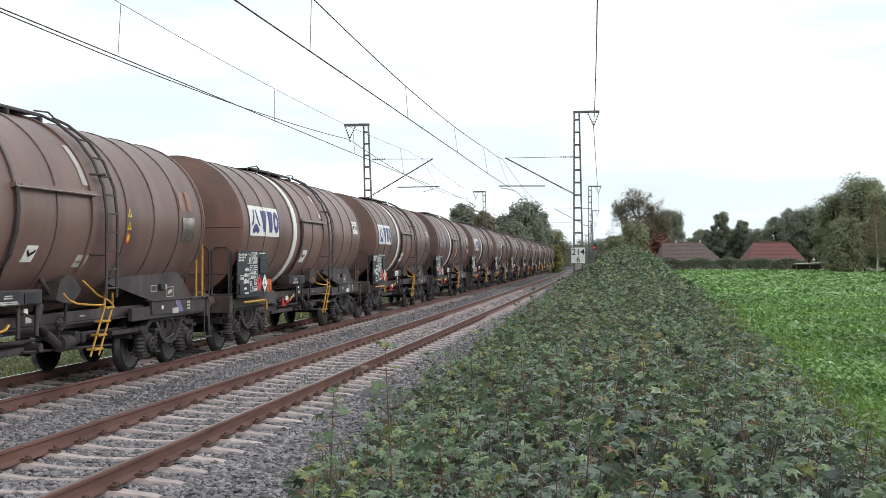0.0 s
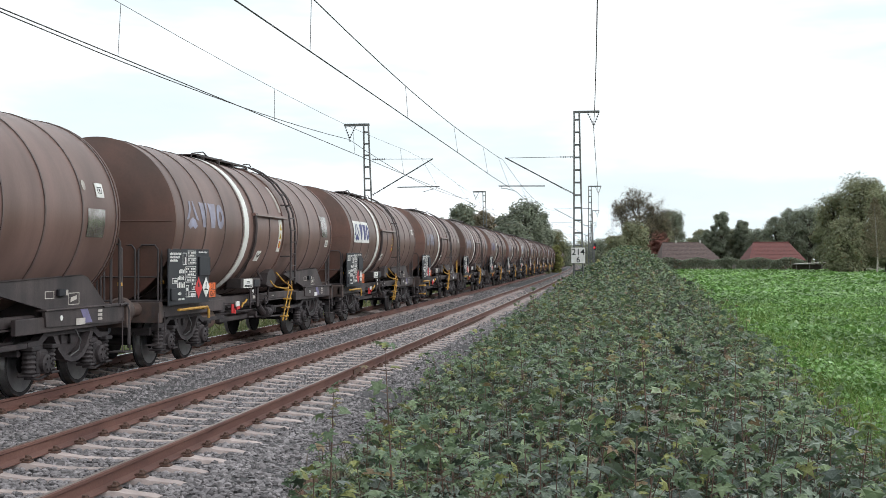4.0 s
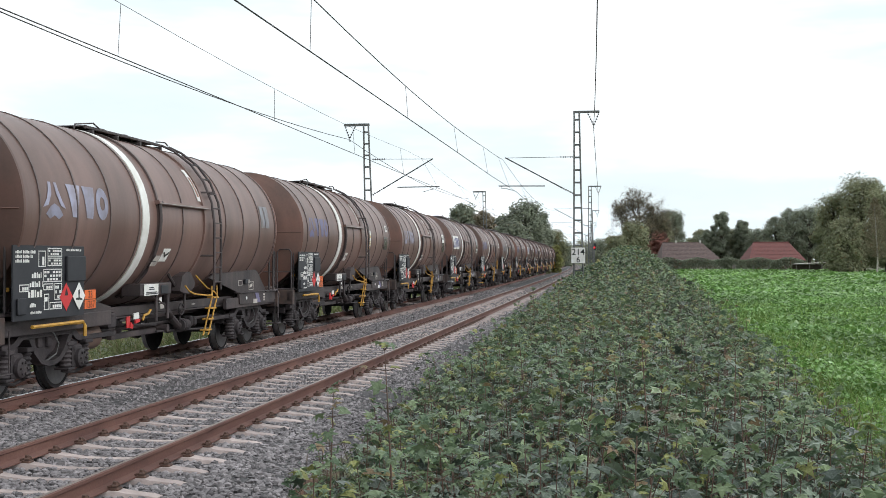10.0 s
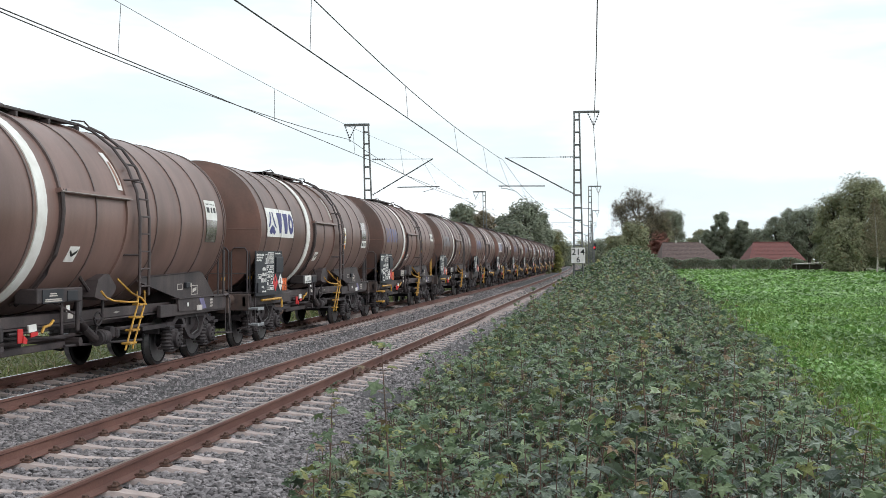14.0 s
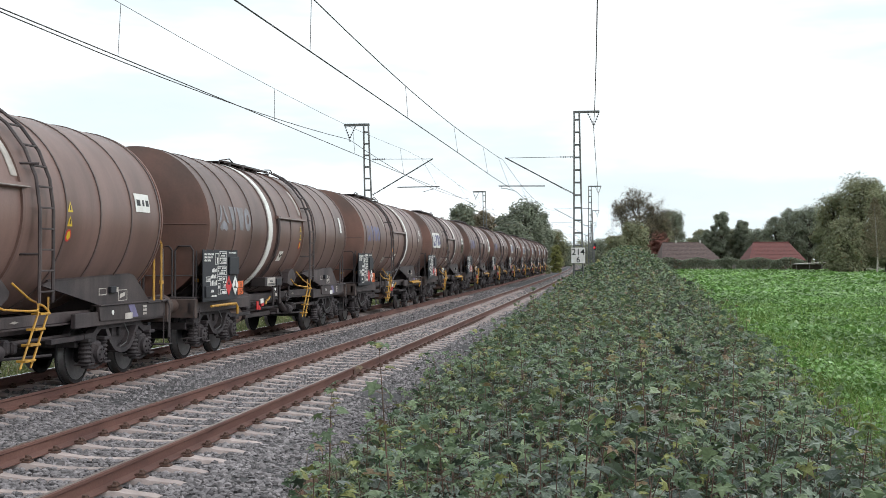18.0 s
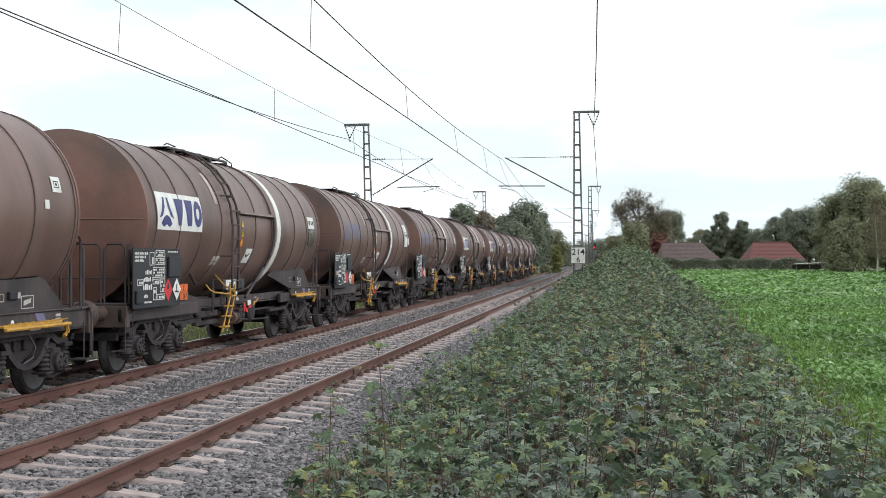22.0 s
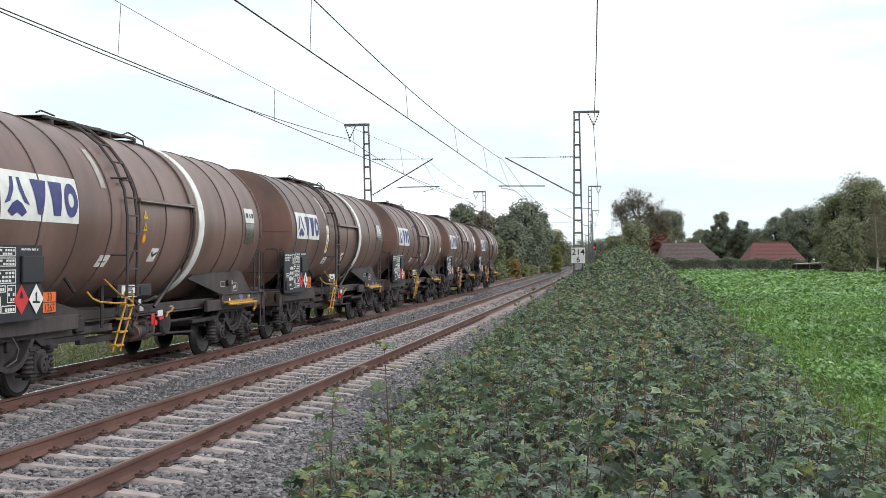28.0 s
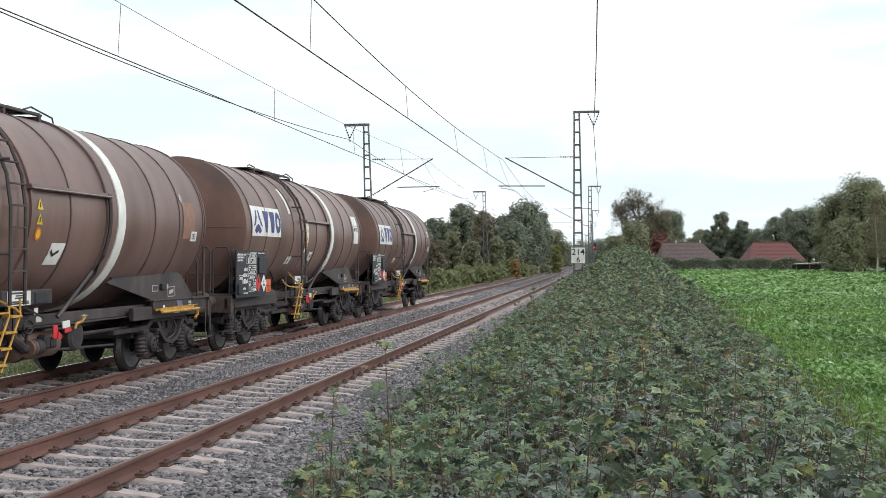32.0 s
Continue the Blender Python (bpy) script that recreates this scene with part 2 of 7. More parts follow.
# Third tone, in the dry slot: highlights painted onto some crop leaves.
M_CROP = leaf_mat("field_crop_leaves", (0.105, 0.21, 0.05), (0.185, 0.32, 0.085), (0.29, 0.4, 0.2), 0.09, rough=0.36, spec=0.5, wander=(0.22, 0.5), vein=0.18, fresh=(0.23, 0.37, 0.11))
M_GRASS = leaf_mat("verge_grass", (0.13, 0.16, 0.06), (0.24, 0.262, 0.11), (0.32, 0.265, 0.16), 0.16, wander=(0.5, 0.3))
M_LAWN = leaf_mat("field_grass", (0.16, 0.27, 0.062), (0.25, 0.365, 0.1), (0.3, 0.34, 0.14), 0.06, wander=(0.3, 0.4))
M_DRYWEED = mat("dry_weed_stalk", (0.13, 0.1, 0.075), (0.085, 0.07, 0.055), rough=0.85, scale=8)
M_ROOFBROWN = mat("brown_roof_tiles", (0.1, 0.07, 0.066), (0.14, 0.098, 0.09), rough=0.8, scale=2, fine=0.3, bscale=9, bump=0.5)
M_ROOFRED = mat("red_roof_tiles", (0.17, 0.06, 0.053), (0.13, 0.052, 0.048), rough=0.75, scale=2, fine=0.3, bscale=9, bump=0.5)
M_BRICK = mat("red_brick_wall", (0.24, 0.1, 0.075), (0.17, 0.075, 0.06), rough=0.9, scale=3, fine=0.35, bscale=20, bump=0.2)
M_GLASSY = mat("dark_window_glass", (0.03, 0.035, 0.04), rough=0.08, spec=0.8)
M_WOODGREY = mat("grey_weathered_wood", (0.2, 0.18, 0.16), (0.12, 0.11, 0.1), rough=0.9, scale=4, stretch=(6, 1, 1))
M_RUSTPATCH = mat("faded_orange_patch", (0.3, 0.15, 0.1), (0.22, 0.12, 0.09), rough=0.55, scale=5)
M_LITTER = mat("brown_leaf_litter", (0.16, 0.09, 0.055), (0.1, 0.06, 0.04), rough=0.95, scale=20, fine=0.5, bscale=60, bump=1.0)
M_REDLAMP = mat("red_signal_lens", (0.6, 0.02, 0.02), rough=0.2)
M_REDLAMP.node_tree.nodes["Principled BSDF"].inputs["Emission Color"].default_value = (1.0, 0.03, 0.04, 1)
M_REDLAMP.node_tree.nodes["Principled BSDF"].inputs["Emission Strength"].default_value = 1.6

# ---- mesh building ----


class Shape:
    """Collects vertices and faces for one mesh."""

    def __init__(self):
        self.v, self.f, self.mi = [], [], []

    def add(self, verts, faces, mi=0):
        n = len(self.v)
        self.v += [tuple(p) for p in verts]
        self.f += [tuple(i + n for i in f) for f in faces]
        self.mi += [mi] * len(faces)
        return self

    def box(self, x0, x1, y0, y1, z0, z1, c=0.008, mi=0, m=None):
        """A box with chamfered edges."""
        c = min(c, abs(x1 - x0) / 3, abs(y1 - y0) / 3, abs(z1 - z0) / 3)
        bm = bmesh.new()
        bmesh.ops.create_cube(bm, size=1)
        for w in bm.verts:
            w.co = Vector(((x0 + x1) / 2 + w.co.x * (x1 - x0), (y0 + y1) / 2 + w.co.y * (y1 - y0), (z0 + z1) / 2 + w.co.z * (z1 - z0)))
        if c > 0:
            bmesh.ops.bevel(bm, geom=bm.edges[:], offset=c, segments=1, affect="EDGES")
        if m:
            bmesh.ops.transform(bm, matrix=m, verts=bm.verts)
        bm.verts.index_update()
        self.add([w.co[:] for w in bm.verts], [[w.index for w in f.verts] for f in bm.faces], mi)
        bm.free()
        return self

    def tube(self, pts, r, seg=8, mi=0, close=False):
        """A round bar along a line of points."""
        pts = [Vector(p) for p in pts]
        rings, n = [], len(pts)
        for i, p in enumerate(pts):
            a = pts[(i - 1) % n] if (i or close) else p
            b = pts[(i + 1) % n] if (i < n - 1 or close) else p
            t = (b - a).normalized()
            up = Vector((0, 0, 1)) if abs(t.z) < 0.9 else Vector((1, 0, 0))
            s = t.cross(up).normalized()
            u = s.cross(t)
            rad = r[i] if isinstance(r, (list, tuple)) else r
            rings.append([p + (s * math.cos(k * math.tau / seg) + u * math.sin(k * math.tau / seg)) * rad for k in range(seg)])
        verts = [q for ring in rings for q in ring]
        faces = []
        for i in range(n if close else n - 1):
            j = (i + 1) % n
            for k in range(seg):
                l = (k + 1) % seg
                faces.append((i * seg + k, i * seg + l, j * seg + l, j * seg + k))
        if not close:
            faces.append(tuple(range(seg))[::-1])
            faces.append(tuple((n - 1) * seg + k for k in range(seg)))
        return self.add(verts, faces, mi)

    def lathe(self, profile, axis="x", at=(0, 0, 0), seg=32, mi=0):
        """Turns a profile of (along, radius) about an axis through at."""
        ax = "xyz".index(axis)
        o1, o2 = (ax + 1) % 3, (ax + 2) % 3
        verts, faces = [], []
        for a, r in profile:
            for k in range(seg):
                p = list(at)
                p[ax] += a
                p[o1] += r * math.cos(k * math.tau / seg)
                p[o2] += r * math.sin(k * math.tau / seg)
                verts.append(p)
        for i in range(len(profile) - 1):
            for k in range(seg):
                l = (k + 1) % seg
                faces.append((i * seg + k, i * seg + l, (i + 1) * seg + l, (i + 1) * seg + k))
        faces.append(tuple(range(seg))[::-1])
        faces.append(tuple((len(profile) - 1) * seg + k for k in range(seg)))
        return self.add(verts, faces, mi)

    def prism(self, poly, axis, a, b, mi=0):
        """A flat outline, thick from a to b along the axis; poly holds the other two coordinates in xyz order."""
        ax = "xyz".index(axis)
        n = len(poly)

        def put(p, h):
            q = list(p)
            q.insert(ax, h)
            return q
        verts = [put(p, a) for p in poly] + [put(p, b) for p in poly]
        faces = [tuple(range(n))[::-1], tuple(range(n, 2 * n))] + [(i, (i + 1) % n, n + (i + 1) % n, n + i) for i in range(n)]
        return self.add(verts, faces, mi)

    def mesh(self, name, mats, smooth=False):
        me = bpy.data.meshes.new(name)
        me.from_pydata(self.v, [], self.f)
        for m in mats if isinstance(mats, (list, tuple)) else [mats]:
            me.materials.append(m)
        if any(self.mi):
            me.polygons.foreach_set("material_index", self.mi)
        bm = bmesh.new()
        bm.from_mesh(me)
        bmesh.ops.recalc_face_normals(bm, faces=bm.faces)
        bm.to_mesh(me)
        bm.free()
        if smooth:
            me.shade_smooth()
            me.set_sharp_from_angle(angle=radians(35))
        return me


def part(name, shape, mats, parent, label="", smooth=True, at=None):
    ob = new(name, shape.mesh(name, mats, smooth) if isinstance(shape, Shape) else shape)
    ob.parent = parent
    if at:
        ob.matrix_basis = at
    if label:
        tagged(ob, label)
    return ob


def thing(name, label, category, group="", kind="", at=None, shape=None, mats=None, smooth=True):
    ob = new(name, shape.mesh(name, mats, smooth) if shape else None)
    if at:
        ob.matrix_basis = at
    return tagged(ob, label, category, group, kind)


def flat_mesh(name, verts, faces, mats):
    me = bpy.data.meshes.new(name)
    me.from_pydata([tuple(v) for v in verts], [], faces)
    for m in mats if isinstance(mats, (list, tuple)) else [mats]:
        me.materials.append(m)
    return me


def bent(x, y):
    """The line's bend: how far a lane that starts at x has moved over at y."""
    return x - max(y, 0.0) ** 2 / (2 * BEND)


def soup(name, verts, nper, faces_per, mats):
    """A mesh of many alike small pieces from a numpy array (pieces, nper, 3)."""
    n = len(verts)
    me = bpy.data.meshes.new(name)
    base = np.arange(n)[:, None] * nper
    widths = [len(f) for f in faces_per]
    flat = np.concatenate([np.array(f) for f in faces_per])
    idx = (base + flat[None, :]).ravel()
    per = len(flat)
    offs = np.concatenate([[0], np.cumsum(widths)[:-1]])
    st = (np.arange(n)[:, None] * per + offs[None, :]).ravel()
    me.vertices.add(n * nper)
    me.vertices.foreach_set("co", np.ascontiguousarray(verts, dtype=np.float32).ravel())
    me.loops.add(len(idx))
    me.loops.foreach_set("vertex_index", idx.astype(np.int32))
    me.polygons.add(len(st))
    me.polygons.foreach_set("loop_start", st.astype(np.int32))
    for m in mats if isinstance(mats, (list, tuple)) else [mats]:
        me.materials.append(m)
    me.update(calc_edges=True)
    me.shade_flat()
    return me

# ---- ground ----


def build_ground():
    xs = [-3000, -900, -300, -120, -60, -30, -20, -15, -13.0, -12.2, -11.2, -3.4, -2.9, -2.0, 0, 3, 8, 20, 60, 200, 700, 3000]
    zs = [-0.9, -0.9, -0.9, -0.9, -0.9, -0.85, -0.8, -0.8, -0.75, -0.65, -0.42, -0.42, -0.5, -0.48, -0.46, -0.45, -0.45, -0.45, -0.45, -0.45, -0.45, -0.45]
    ys = [-400, -100, -40, -10, 0, 10, 20, 30, 45, 60, 80, 100, 130, 160, 200, 250, 300, 360, 450, 600, 900, 1500, 3500]
    verts, faces = [], []
    for y in ys:
        for x, z in zip(xs, zs):
            verts.append((bent(x, min(y, 450)) if -14 < x < 0 else x, y, z))
    w = len(xs)
    for j in range(len(ys) - 1):
        for i in range(w - 1):
            faces.append((j * w + i, j * w + i + 1, (j + 1) * w + i + 1, (j + 1) * w + i))
    me = flat_mesh("ground", verts, faces, [M_GROUND, M_FIELD])
    for k, f in enumerate(me.polygons):
        if xs[k % (w - 1)] >= 3 and f.center.y < 270:
            f.material_index = 1
    tagged(new("ground", me), "level ground with rough grass and a green crop field", "ground", kind="structure")


def ballast_bed():
    prof = [(-11.9, -0.62), (-11.2, -0.35), (-10.6, -0.235), (-9.83, -0.235), (-9.73, -0.245), (-8.49, -0.245), (-8.39, -0.235), (-7.5, -0.235), (-6.1, -0.235), (-6.0, -0.245), (-4.76, -0.245), (-4.66, -0.235), (-4.0, -0.235), (-3.75, -0.28), (-3.0, -0.54)]
    ys = list(range(-60, 0, 10)) + list(np.linspace(0, 60, 121)) + list(range(70, 460, 10))
    verts, faces, w = [], [], len(prof)
    for y in ys:
        for x, z in prof:
            wob = 0.03 * noise.noise(Vector((x * 1.7, y * 1.1, 3.0))) if 0 <= y <= 70 else 0
            verts.append((bent(x, y) + wob * 2, y, z + wob))
    for j in range(len(ys) - 1):
        for i in range(w - 1):
            faces.append((j * w + i, j * w + i + 1, (j + 1) * w + i + 1, (j + 1) * w + i))
    me = flat_mesh("ballast_bed", verts, faces, M_BED_SHADE)
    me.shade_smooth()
    tagged(new("ballast_bed", me), "ballast bed under both tracks, stone-gap shade in its colour", "ballast", kind="structure")


def ballast_stones():
    rng = np.random.default_rng(4)
    ico = bmesh.new()
    bmesh.ops.create_icosphere(ico, subdivisions=1, radius=1)
    base = np.array([v.co[:] for v in ico.verts])
    faces = [tuple(v.index for v in f.verts) for f in ico.faces]
    ico.free()
    kinds = [base * (1 + rng.uniform(-0.45, 0.35, (len(base), 1))) * rng.uniform(0.7, 1.2, (1, 3)) for _ in range(10)]

    def scatter(x0, x1, y0, y1, n, size):
        x, y = rng.uniform(x0, x1, n), rng.uniform(y0, y1, n)
        return np.stack([x, y, np.full(n, size)], 1)
    pts = np.concatenate([scatter(-8.6, -2.7, 9.3, 17, 27000, 0.027), scatter(-8.6, -2.8, 17, 28, 21000, 0.031), scatter(-8.6, -2.9, 28, 48, 17000, 0.04),
                          scatter(-12.0, -8.6, 12, 40, 10000, 0.04), scatter(-12.0, -3.0, 48, 90, 10000, 0.055)])
    free = np.ones(len(pts), bool)
    for cx, phase in ((NEAR_X, PHASE_NEAR), (FAR_X, PHASE_FAR)):
        near = np.abs((pts[:, 1] - phase + SPACING / 2) % SPACING - SPACING / 2)
        off = np.abs(pts[:, 0] - cx)
        free &= ~((off < 1.33) & (near < np.interp(off, [0.4, 0.6, 1.0, 1.3], [0.07, 0.1, 0.1, 0.085])))
    pts = pts[free]
    n = len(pts)
    top = np.interp(pts[:, 0], [-11.9, -11.2, -10.6, -7.75, -7.5, -7.0, -6.75, -4.0, -3.75, -3.0, -2.8], [-0.62, -0.35, -0.24, -0.24, -0.24, -0.24, -0.24, -0.24, -0.28, -0.54, -0.54])
    for cx in (NEAR_X, FAR_X):
        top = top + 0.012 * np.clip((1.5 - np.abs(pts[:, 0] - cx)) / 0.1, 0, 1)
    size = pts[:, 2] * rng.uniform(0.6, 1.35, n)
    pick = rng.integers(0, 10, n)
    verts = np.array(kinds)[pick] * size[:, None, None] * np.array([1.15, 1.15, 0.85])
    a = rng.uniform(0, math.tau, n)
    c, s = np.cos(a)[:, None], np.sin(a)[:, None]
    vx, vy = verts[..., 0] * c - verts[..., 1] * s, verts[..., 0] * s + verts[..., 1] * c
    verts = np.stack([vx + (pts[:, 0] - pts[:, 1] ** 2 / (2 * BEND))[:, None], vy + pts[:, 1][:, None], verts[..., 2] + (top + size * rng.uniform(-0.35, 0.35, n))[:, None]], -1)
    tris = [(0, 1, 2), (0, 2, 3), (0, 3, 4), (0, 4, 1), (5, 2, 1), (5, 3, 2), (5, 4, 3), (5, 1, 4)]
    close = pts[:, 1] < 17
    far = verts[~close]
    a, b = far.min(1), far.max(1)
    c, h = (a + b) / 2, (b - a) / 2
    o = np.array([(0, 0, 1), (1, 0.2, 0), (-0.2, 1, 0.1), (-1, -0.1, 0), (0.1, -1, -0.1), (0, 0, -1)])
    far = c[:, None, :] + o[None] * h[:, None, :] * rng.uniform(0.7, 1.15, (len(far), 6, 1))
    for v, n, f in ((verts[close], len(base), faces), (far, 6, tris)):
        tagged(new("ballast_stones", soup("ballast_stones", v, n, f, M_STONE)), "loose grey and pinkish crushed ballast stones", "ballast", kind="stuff")


RAIL_PROFILE = [(-0.036, -0.007), (-0.02, 0.0), (0.02, 0.0), (0.036, -0.007), (0.036, -0.035), (0.0085, -0.05), (0.0085, -0.13), (0.03, -0.142), (0.075, -0.16), (0.075, -0.172),
                (-0.075, -0.172), (-0.075, -0.16), (-0.03, -0.142), (-0.0085, -0.13), (-0.0085, -0.05), (-0.036, -0.035)]


def sleeper_shape():
    """Prestressed concrete sleeper, waisted in the middle, with raised rail seats."""
    sec = []
    for x, top, half_t, half_b in [(-1.3, -0.222, 0.066, 0.13), (-1.22, -0.207, 0.075, 0.14), (-0.98, -0.185, 0.078, 0.14), (-0.92, -0.172, 0.078, 0.14), (-0.6, -0.172, 0.078, 0.14),
                                   (-0.52, -0.185, 0.07, 0.13), (-0.3, -0.21, 0.06, 0.12), (0, -0.213, 0.058, 0.11)]:
        sec.append((x, top, half_t, half_b))
    sec += [(-x, t, a, b) for x, t, a, b in sec[-2::-1]]
    sh = Shape()
    verts, faces = [], []
    for x, t, a, b in sec:
        verts += [(x, -b, -0.4), (x, -a - 0.012, t - 0.02), (x, -a, t), (x, a, t), (x, a + 0.012, t - 0.02), (x, b, -0.4)]
    for i in range(len(sec) - 1):
        for k in range(5):
            faces.append((i * 6 + k, i * 6 + k + 1, i * 6 + 6 + k + 1, i * 6 + 6 + k))
    faces += [tuple(range(6)), tuple(range(len(verts) - 6, len(verts)))[::-1]]
    return sh.add(verts, faces)


def clip_shape():
    """A spring clip with its screw and angled guide plate, for one side of one rail seat."""
    sh = Shape()
    sh.box(0.08, 0.17, -0.055, 0.055, -0.18, -0.15, 0.012)
    sh.tube([(0.07, -0.05, -0.14), (0.12, -0.062, -0.125), (0.15, -0.03, -0.13), (0.1, 0, -0.125), (0.15, 0.03, -0.13), (0.12, 0.062, -0.125), (0.07, 0.05, -0.14)], 0.012, 6)
    sh.lathe([(0, 0.026), (0.035, 0.026), (0.04, 0.02)], "z", (0.12, 0, -0.135), 6)
    return sh


SPACING, PHASE_NEAR, PHASE_FAR = 0.62, 0.29, 0.1


def track(name, cx, label, top, first, last, phase):
    root = thing(name, label, "railway track", kind="structure")
    for side in (-1, 1):
        ys = list(range(-60, 0, 20)) + list(np.arange(0, 460, 5.0))
        verts, faces, n = [], [], len(RAIL_PROFILE)
        for y in ys:
            for px, pz in RAIL_PROFILE:
                verts.append((bent(cx + side * 0.7535, y) + px, y, pz))
        for j in range(len(ys) - 1):
            for k in range(n):
                l = (k + 1) % n
                faces.append((j * n + k, j * n + l, (j + 1) * n + l, (j + 1) * n + k))
        me = flat_mesh("rail", verts, faces, [M_RAILSIDE, top])
        me.polygons.foreach_set("material_index", [1 if k % n == 1 else 0 for k in range(len(faces))])
        part("rail", me, None, root)
        for yj in ((21.0,) if side == 1 and cx == NEAR_X else ()):
            sh = Shape().box(0.01, 0.03, -0.35, 0.35, -0.14, -0.055, 0.004)
            part("fishplate", sh, M_CLIP, root, at=Matrix.Translation((bent(cx + side * 0.7535, yj), yj, 0)))
    sl = sleeper_shape().mesh("sleeper", M_SLEEPER, True)
    cl = clip_shape().mesh("rail_clip", M_CLIP, True)
    for i in range(first, last):
        y = phase + i * SPACING
        m = Matrix.Translation((bent(cx, y), y, 0.0)) @ pose(0, 0, 0, 0, 0, math.degrees(y / BEND) + random.uniform(-0.25, 0.25))
        ob = part("sleeper", sl, None, root, at=m)
        if y < 42:
            for rx in (-0.7535, 0.7535):
                for flip in (0, 180):
                    part("rail_clip", cl, None, ob, at=pose(rx, 0, 0, 0, 0, flip))
    verts, faces = [], []
    for i in range(last, int(400 / SPACING)):
        y = phase + i * SPACING
        x = bent(cx, y)
        b = len(verts)
        for dx, dz in ((-1.3, -0.215), (-0.9, -0.195), (0.9, -0.195), (1.3, -0.215)):
            verts += [(x + dx, y - 0.06, dz), (x + dx, y + 0.06, dz)]
        faces += [(b, b + 2, b + 3, b + 1), (b + 2, b + 4, b + 5, b + 3), (b + 4, b + 6, b + 7, b + 5)]
    me = flat_mesh("distant_sleepers", verts, faces, M_SLEEPER)
    tagged(part("distant_sleepers", me, None, root), kind="stuff")
    return root


build_ground()
ballast_bed()

# ---- overhead line ----


def insulator(sh, a, b, r=0.055, n=6, mi=0):
    """A row of porcelain sheds along the line from a to b."""
    a, b = Vector(a), Vector(b)
    sh.tube([a, b], 0.02, 6, mi)
    for k in range(n):
        c = a.lerp(b, (k + 0.5) / n)
        t = (b - a).normalized() * 0.012
        sh.tube([c - t * 2, c - t, c + t], [0.02, r, r * 0.9], 10, mi)
    return sh


def lattice_mast(root, height, lean):
    """Flat lattice mast of two channel legs with rungs, tapering upwards; the flat side faces along the line."""
    base_w, top_w = 0.52, 0.26

    def at(z, s):
        w = base_w + (top_w - base_w) * z / height
        return (s * w / 2 + lean * z, 0, z)
    for s in (-1, 1):
        sh = Shape()
        p, q = Vector(at(-0.8, s)), Vector(at(height, s))
        for dy in (-0.06, 0.06):
            sh.tube([p + Vector((0, dy, 0)), q + Vector((0, dy, 0))], 0.035, 4)
        sh.tube([p, q], 0.045, 4)
        part("mast_leg", sh, M_MAST, root, smooth=False)
    n = 15
    for k in range(n):
        z = 0.35 + (height - 0.6) * k / (n - 1) * 0.98
        a, b = Vector(at(z, -1)), Vector(at(z, 1))
        part("rung", Shape().box(a.x, b.x, -0.05, 0.05, z - 0.045, z + 0.045, 0.005), M_MAST, root, smooth=False)


def mast(cx, y, side, height, lean, feeder=True, reach=None, off=0.0, full=True):
    """One catenary mast with its feeder arm, hinged cantilever and insulators. side: +1 stands right of its track, and the cantilever goes to the left."""
    x = bent(cx, y)
    root = thing("catenary_mast", "grey steel lattice catenary mast with feeder arm and cantilever", "catenary mast", "masts along the line",
                 at=Matrix.Translation((x, y, -0.35)))
    lattice_mast(root, height, lean)
    tx = lean * height
    arm = Shape()
    out = 1.0 if side > 0 else -1.0
    arm.box(tx - out * 0.18, tx + out * 1.2, -0.07, 0.07, height - 0.09, height + 0.03, 0.01)
    part("feeder_arm", arm, M_MAST, root, smooth=False)
    apex = (tx + out * 0.9, 0, height - 0.85)
    for dx in (0.58, 1.16):
        part("feeder_insulator", insulator(Shape(), (tx + out * dx, 0, height - 0.1), (apex[0], 0, apex[2] + 0.08), 0.06, 5), M_INSUL, root)
    part("feeder_clamp", Shape().tube([(apex[0], -0.12, apex[2] - 0.05), (apex[0], 0.12, apex[2] - 0.05)], 0.03, 6), M_ARM, root)
    # cantilever towards the track
    inn = -out
    zt, zb, zr = Z_TIE + 0.35, Z_DIAG + 0.35, Z_REG + 0.35
    tip = inn * reach
    e = lean * 5 + inn * 0.2
    sh = Shape().tube([(e + inn * 0.75, 0, zt), (tip, 0, zt - 0.02)], 0.014, 6)
    part("tie_rod", sh, M_ARM, root)
    part("arm_insulator", insulator(Shape(), (e, 0, zt), (e + inn * 0.75, 0, zt), 0.065, 6), M_INSUL, root)
    part("arm_insulator", insulator(Shape(), (e, 0, zb), (e + inn * 0.72, 0, zb + (zt - zb) * 0.72 / reach), 0.065, 6), M_INSUL, root)
    sh = Shape().tube([(e + inn * 0.6, 0, zb + (zt - zb) * 0.6 / reach), (tip, 0, zt)], 0.032, 8)
    part("diagonal_tube", sh, M_ARM, root)
    f = 0.42
    sx = e + (tip - e) * f
    sh = Shape().tube([(sx, 0, zr), (tip + inn * 0.35, 0, zr + 0.02)], 0.028, 8)
    part("register_tube", sh, M_ARM, root)
    sh = Shape().tube([(tip + inn * 0.2, 0.02, zr), (tip + inn * 0.2, 0.02, zr - 0.1), (tip - inn * 0.1, 0.01, zr - 0.13), (tip - inn * 0.6, 0, zr - 0.28)], 0.015, 6)
    part("steady_arm", sh, M_ARM, root)
    return root


Z_TIE, Z_DIAG, Z_REG = 7.35, 5.4, 5.82
MAST_R, MAST_L, SPAN = -1.66, -12.85, 64.0
MAST_Y = [62.5 + SPAN * i for i in (-1, 0, 1, 2, 3, 4, 5)]
TOP_R, TOP_L = 9.75, 9.26
Z_CONTACT, Z_MESS = 5.5, 7.25


